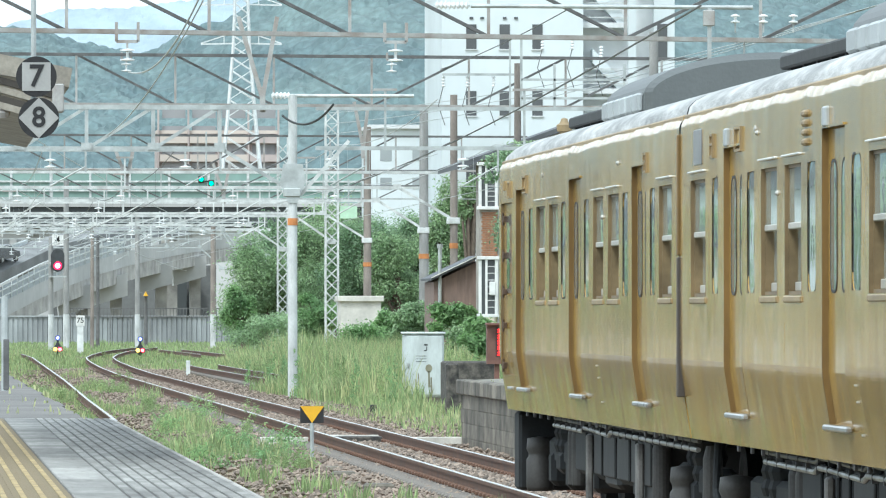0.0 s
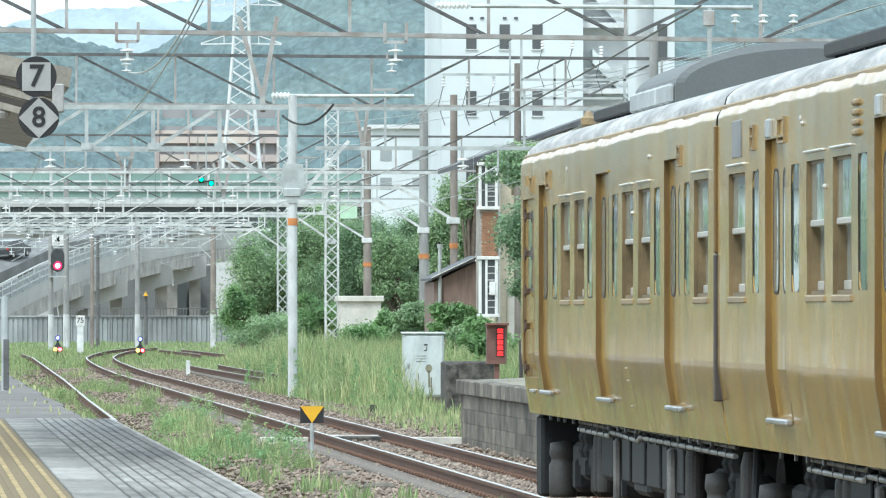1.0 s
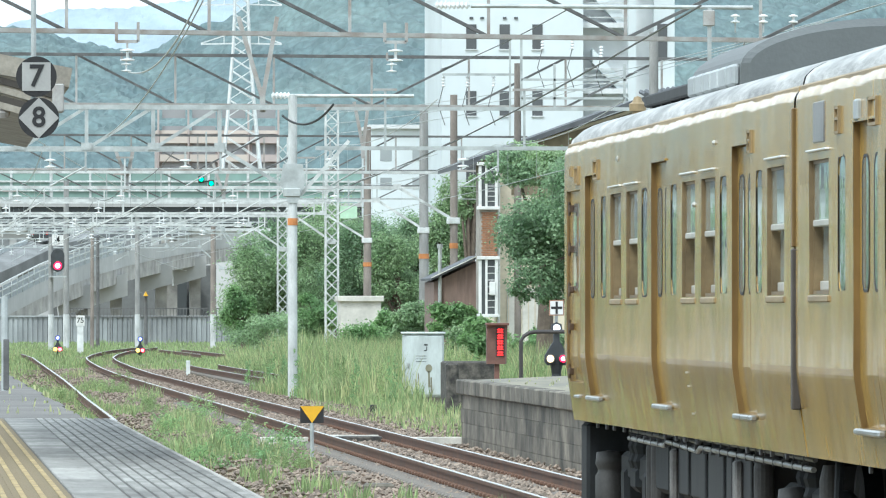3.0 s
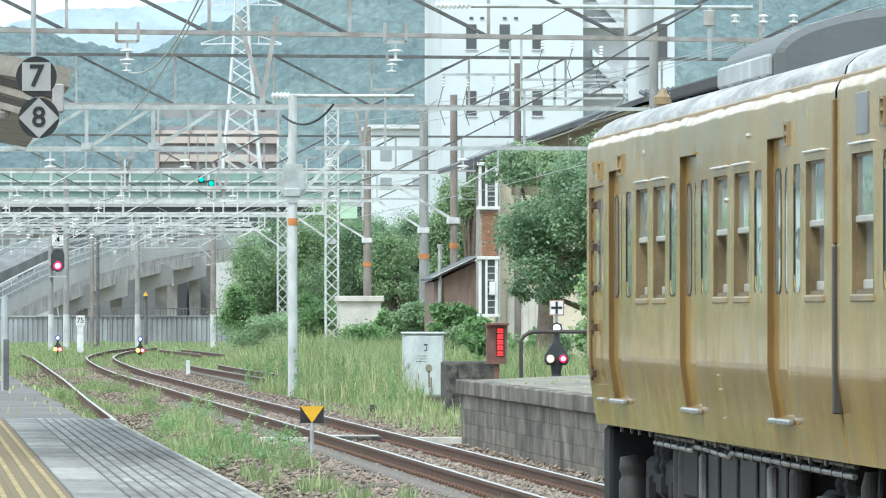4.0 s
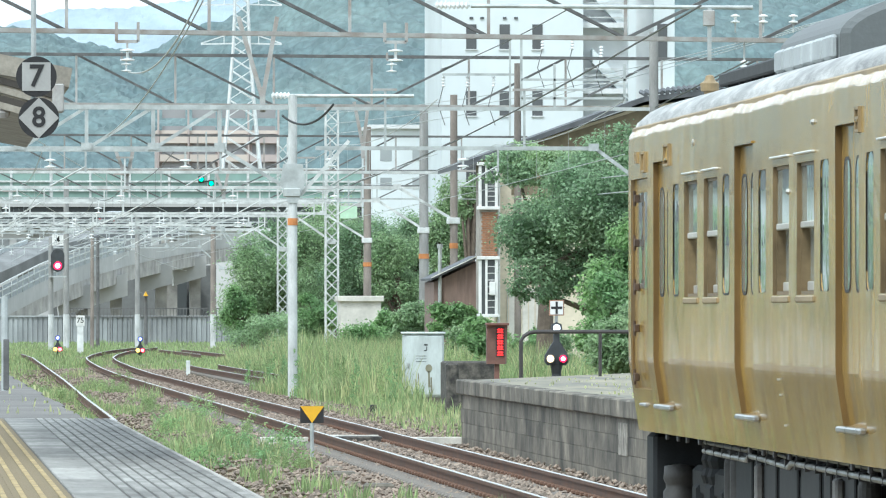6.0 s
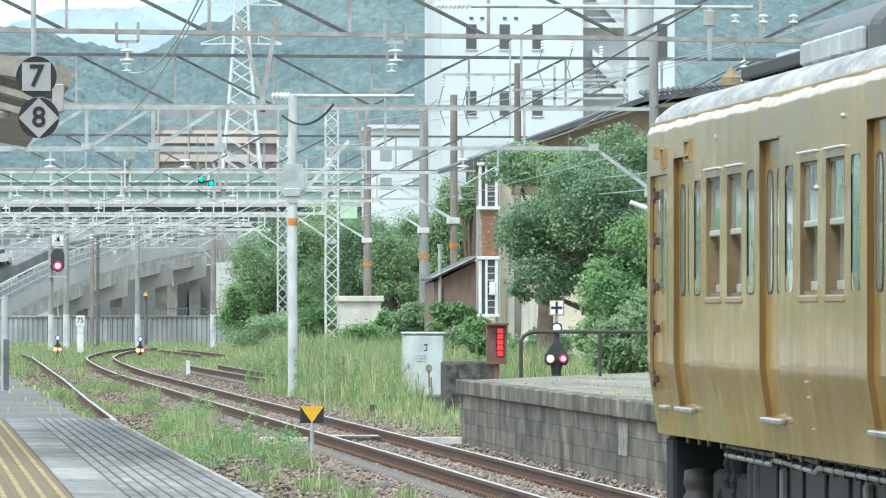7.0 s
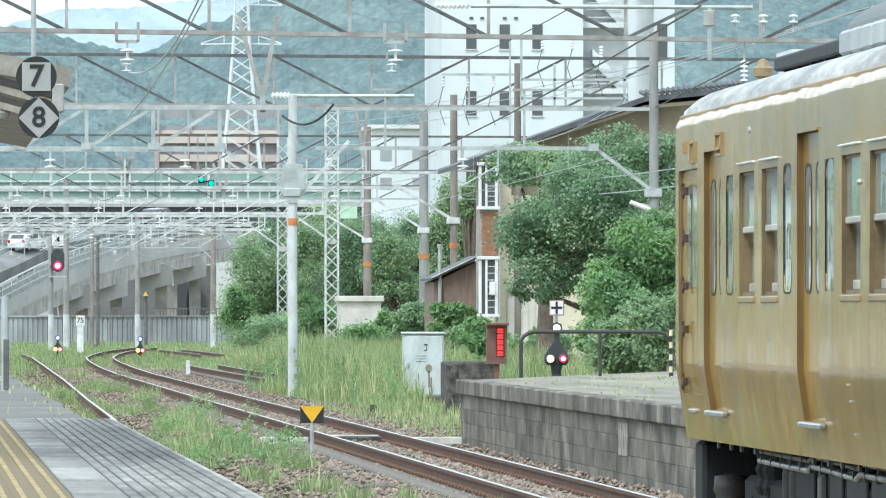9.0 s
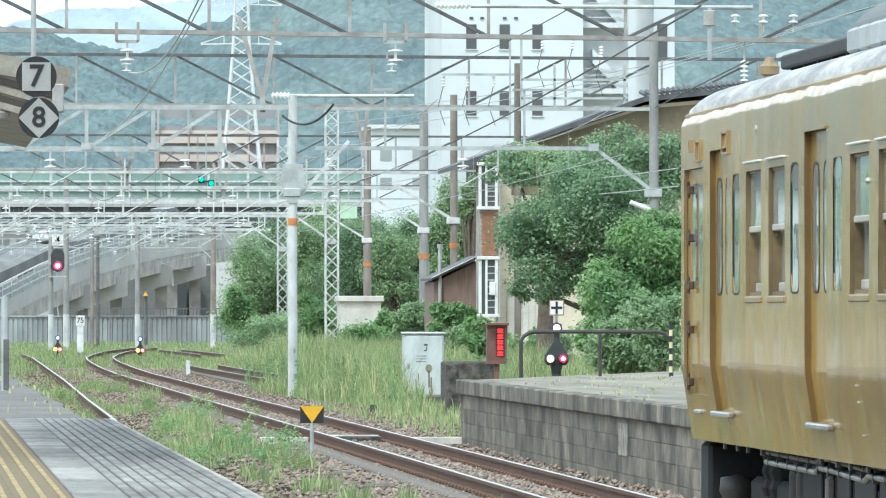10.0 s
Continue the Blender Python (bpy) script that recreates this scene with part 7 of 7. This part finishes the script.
while len(low) + len(low_pale) < 42000:
    y = 84 + 420 * rng.random() ** 1.5
    x = rng.uniform(2.25, 14.5) if y > 240 else rng.uniform(2.2, 6.25)
    if y < 240 and x > 5.8 and rng.random() < 0.6:
        continue
    if 6.3 < x < 10.2 and y < 335:
        continue
    d = noise.noise((x * 0.9, y * 0.05, 8.0)) + 0.5 * noise.noise((x * 2.2, y * 0.3, 1.0))
    thin = 0.3 if y < 150 else (0.05 if y < 220 else -0.12)
    if x < 3.4:
        thin -= 0.12
    if d < thin:
        continue
    h = (0.12 + 0.45 * max(0, d)) * rng.uniform(0.5, 1.3) * (1.0 if y < 260 else 0.9)
    (low_pale if rng.random() < 0.3 else low).append((x, y, -0.33, h))
put("low_grass", blades(low, 3, 0.009), GRASS, "low green weeds between the tracks", "grass", "stuff")
put("dry_grass", blades(low_pale, 4, 0.009), GRASS_PALE, "pale dry weeds between the tracks", "grass", "stuff")
far_grass = []
while len(far_grass) < 34000:
    y = rng.uniform(330, 740)
    x = rng.uniform(-6, 26)
    if abs(x - 8.8) < 1.0 and y < 420:
        continue
    tuft = 0.6 + 0.9 * max(0.0, noise.noise((x * 0.5, y * 0.05, 12.0)))
    far_grass.append((x, y, -0.34, tuft * rng.uniform(0.14, 0.42)))
put("far_grass", blades(far_grass, 5, 0.018), GRASS, "green grass at the yard's far end", "grass", "stuff")
straw = []
for k in range(900):
    y = rng.uniform(104, 160)
    x = rng.uniform(9.25, 9.25 + 0.3 + (y - 104) * 0.09 + 2.5)
    if y > 142 and x < 9.2 + (y - 142) * 0.25:
        continue
    if noise.noise((x * 1.1, y * 0.12, 6.0)) > -0.05:
        straw.append((x, y, 0.79, rng.uniform(0.015, 0.05)))
for k in range(140):
    y = rng.uniform(95, 172)
    straw.append((rng.uniform(1.0, 2.0) if noise.noise((y * 0.1, 0.0, 2.0)) > 0 else 1.95, y, 0.7, rng.uniform(0.04, 0.12)))
put("straw_tufts", blades(straw, 6, 0.012), GRASS_PALE, "dry straw tufts on the old platforms", "grass", "stuff")
weeds = thing("weed_clump", (0, 0, 0), "upright leafy weeds growing in the ballast", "weeds", kind="stuff")


def plant(wx, wy, wh, seed):
    """One upright leafy weed."""
    r2 = random.Random(seed)
    bl = [(wx + r2.gauss(0, 0.14), wy + r2.gauss(0, 0.3), -0.3 + wh * r2.random(), 0.09, 0.09, 0.1) for _ in range(14)]
    part("leaves", leaves(bl, 420, 0.032, seed, 0.35), GRASS if seed % 3 else LEAF_BRIGHT, weeds)


for wx, wy, wh, seed in ((5.443, 140, 0.75, 1), (5.289, 142, 0.5, 2), (5.414, 125, 0.5, 3), (5.74, 235, 0.6, 4), (5.869, 175, 0.55, 5), (4.493, 150, 0.4, 6), (5.18, 185, 0.5, 7), (5.226, 118, 0.35, 8), (3.127, 160, 0.3, 9)):
    plant(wx, wy, wh, seed)
r4 = random.Random(41)
for k in range(46):
    wy = r4.uniform(112, 245)
    wx = r4.uniform(3.2, 6.0)
    if wx > 2.3 and noise.noise((wx * 0.9, wy * 0.05, 8.0)) > -0.15:
        plant(wx, wy, r4.uniform(0.15, 0.42), 500 + k)

spires = thing("tall_weeds", (0, 0, 0), "tall dark leafy weed spires standing in the grass", "weeds", kind="stuff")
r3 = random.Random(19)
for k in range(90):
    wx, wy = r3.uniform(9.7, 15.5), r3.uniform(192, 262)
    if abs(wx - 12.691) < 1.4:
        continue
    wh = r3.uniform(0.7, 1.5)
    bl = [(wx + r3.gauss(0, 0.05) + 0.06 * q, wy + r3.gauss(0, 0.08), -0.3 + wh * q, 0.09 * (1.15 - q), 0.09, 0.08) for q in (j / 16 for j in range(17))]
    part("spire", leaves(bl, 330, 0.04, 300 + k, 0.28), LEAF_BRIGHT if k % 3 == 0 else GRASS, spires)

# ballast stones beside and between the rails
s = Shape()
cnt = 0
while cnt < 30000:
    y = 84 + 240 * rng.random() ** 1.6
    x = rng.gauss(7.05, 1.25) if rng.random() < 0.75 else rng.uniform(3.5, 9.0)
    if x > 8.95 and y < 143:
        continue
    if min(abs(x - 6.483), abs(x - 7.617)) < 0.1:
        continue
    r = rng.uniform(0.02, 0.055)
    z = -0.24 + 0.08 * max(0, 1 - abs(x - 7.05) / 1.6) + rng.uniform(-0.02, 0.02)
    i = len(s.v)
    a = rng.uniform(0, 6.28)
    for q in range(4):
        s.v.append((x + r * math.cos(a + q * 1.57) * rng.uniform(0.7, 1.2), y + r * math.sin(a + q * 1.57) * rng.uniform(0.7, 1.2), z + r * rng.uniform(-0.3, 0.3)))
    s.v += [(x + r * 0.2, y, z + r * 0.75), (x, y, z - r)]
    for q in range(4):
        s.f += [(i + q, i + (q + 1) % 4, i + 4), (i + (q + 1) % 4, i + q, i + 5)]
    cnt += 1
while cnt < 37000:
    x, y = rng.uniform(8.1, 10.2), 140 + 190 * rng.random()
    if x > 8.95 and y < 145:
        continue
    r, a, i = rng.uniform(0.03, 0.06), rng.uniform(0, 6.28), len(s.v)
    z = -0.29 + rng.uniform(-0.02, 0.03)
    for q in range(4):
        s.v.append((x + r * math.cos(a + q * 1.57) * rng.uniform(0.7, 1.2), y + r * math.sin(a + q * 1.57) * rng.uniform(0.7, 1.2), z + r * rng.uniform(-0.3, 0.3)))
    s.v += [(x + r * 0.2, y, z + r * 0.75), (x, y, z - r)]
    for q in range(4):
        s.f += [(i + q, i + (q + 1) % 4, i + 4), (i + (q + 1) % 4, i + q, i + 5)]
    cnt += 1
put("ballast_stones", s, STONE, "loose brown-grey ballast stones along the track", "ballast", "stuff")
bed = Shape()
cs = [(4.9, -0.36), (5.7, -0.24), (6.3, -0.2), (7.8, -0.2), (8.4, -0.22), (8.97, -0.3)]
yy = [20 + 2.5 * k for k in range(116)]
for j, y in enumerate(yy):
    for x, z in cs:
        bed.v.append((x, y, z + 0.03 * noise.noise((x * 3, y * 0.7, 2.0))))
for j in range(len(yy) - 1):
    for i in range(len(cs) - 1):
        a = j * len(cs) + i
        bed.f.append((a, a + 1, a + 1 + len(cs), a + len(cs)))
put("ballast_bed", bed, BALLAST, "brown-grey ballast bed under the main track", "ballast", "structure")

# cable trough across the track and broken blocks in the ballast
HUT_PALE = mat("bleached_concrete_cover", (0.62, 0.6, 0.55), 0.85, var=0.2, scale=3)
trough = thing("cable_trough", (7.05, 139, 0), "pale concrete cable trough crossing under the rails", "cable trough")
part("cover", Shape().box((-1.45, -0.06, -0.22), (-0.66, 0.06, -0.1), 0.01), HUT_PALE, trough)
part("cover", Shape().box((0.64, -0.06, -0.22), (1.8, 0.06, -0.1), 0.01), HUT_PALE, trough)
part("middle_plate", Shape().box((-0.48, -0.9, -0.2), (0.48, 0.2, -0.085), 0.01), SOOT_STONE, trough)
part("cover", Shape().box((-0.48, 0.21, -0.2), (0.48, 0.32, -0.07), 0.01), HUT_PALE, trough)
for bx, by, w_, h_ in ((5.765, 118, 0.28, 0.1), (5.668, 113, 0.32, 0.12), (5.638, 104, 0.36, 0.14), (5.629, 108, 0.4, 0.08)):
    put("broken_block", Shape().box((bx - w_ / 2, by, -0.35), (bx + w_ / 2, by + 0.5, -0.3 + h_), 0.03), OLD_CONCRETE, "dark broken concrete block in the ballast", "rubble", group="broken blocks")


# ---- what moves ----
GONE = [(0, 0), (0.5, 1.479), (1, 2.935), (1.5, 4.355), (2, 5.725), (2.5, 7.045), (3.25, 8.95), (4, 10.765), (4.5, 11.925),
        (5, 13.015), (5.5, 14.035), (6.25, 15.46), (7, 16.73), (7.5, 17.48), (8, 18.16), (8.5, 18.74), (9, 19.185), (9.5, 19.49),
        (10, 19.648)]


def gone(t):
    for (t0, d0), (t1, d1) in zip(GONE, GONE[1:]):
        if t <= t1:
            return d0 + (d1 - d0) * (t - t0) / (t1 - t0)
    return GONE[-1][1]


def motions():
    for car, start in CARS:
        walk(car, [(t, pose(7.1, start - d, 0)) for t, d in GONE])
    for vehicle, times in ((white_car, ((0.0, 0.0), (3.3, 0.75), (6.9, 1.7), (7.4, 2.0), (8.3, 2.55), (8.9, 3.0), (9.5, 3.6), (10.0, 4.1))),
                           (dark_car, ((0.0, 1.95), (0.5, 2.15), (1.0, 2.4), (1.5, 2.75), (2.0, 3.1), (2.5, 3.6), (3.5, 4.4), (5.0, 5.3), (7.5, 6.4), (10.0, 6.95)))):
        rows = []
        for t, u in times:
            k = min(int(u), len(upper_line) - 2)
            a, b = Vector(upper_line[k]), Vector(upper_line[k + 1])
            p = a.lerp(b, u - k)
            rows.append((t, pose(p.x, p.y, p.z + 0.02, 4, 0, -28)))
        walk(vehicle, rows)
    for axle, at in AXLES:
        walk(axle, [(k * 0.1, pose(at[0], at[1], at[2], math.degrees(gone(k * 0.1) / 0.43))) for k in range(101)])


motions()
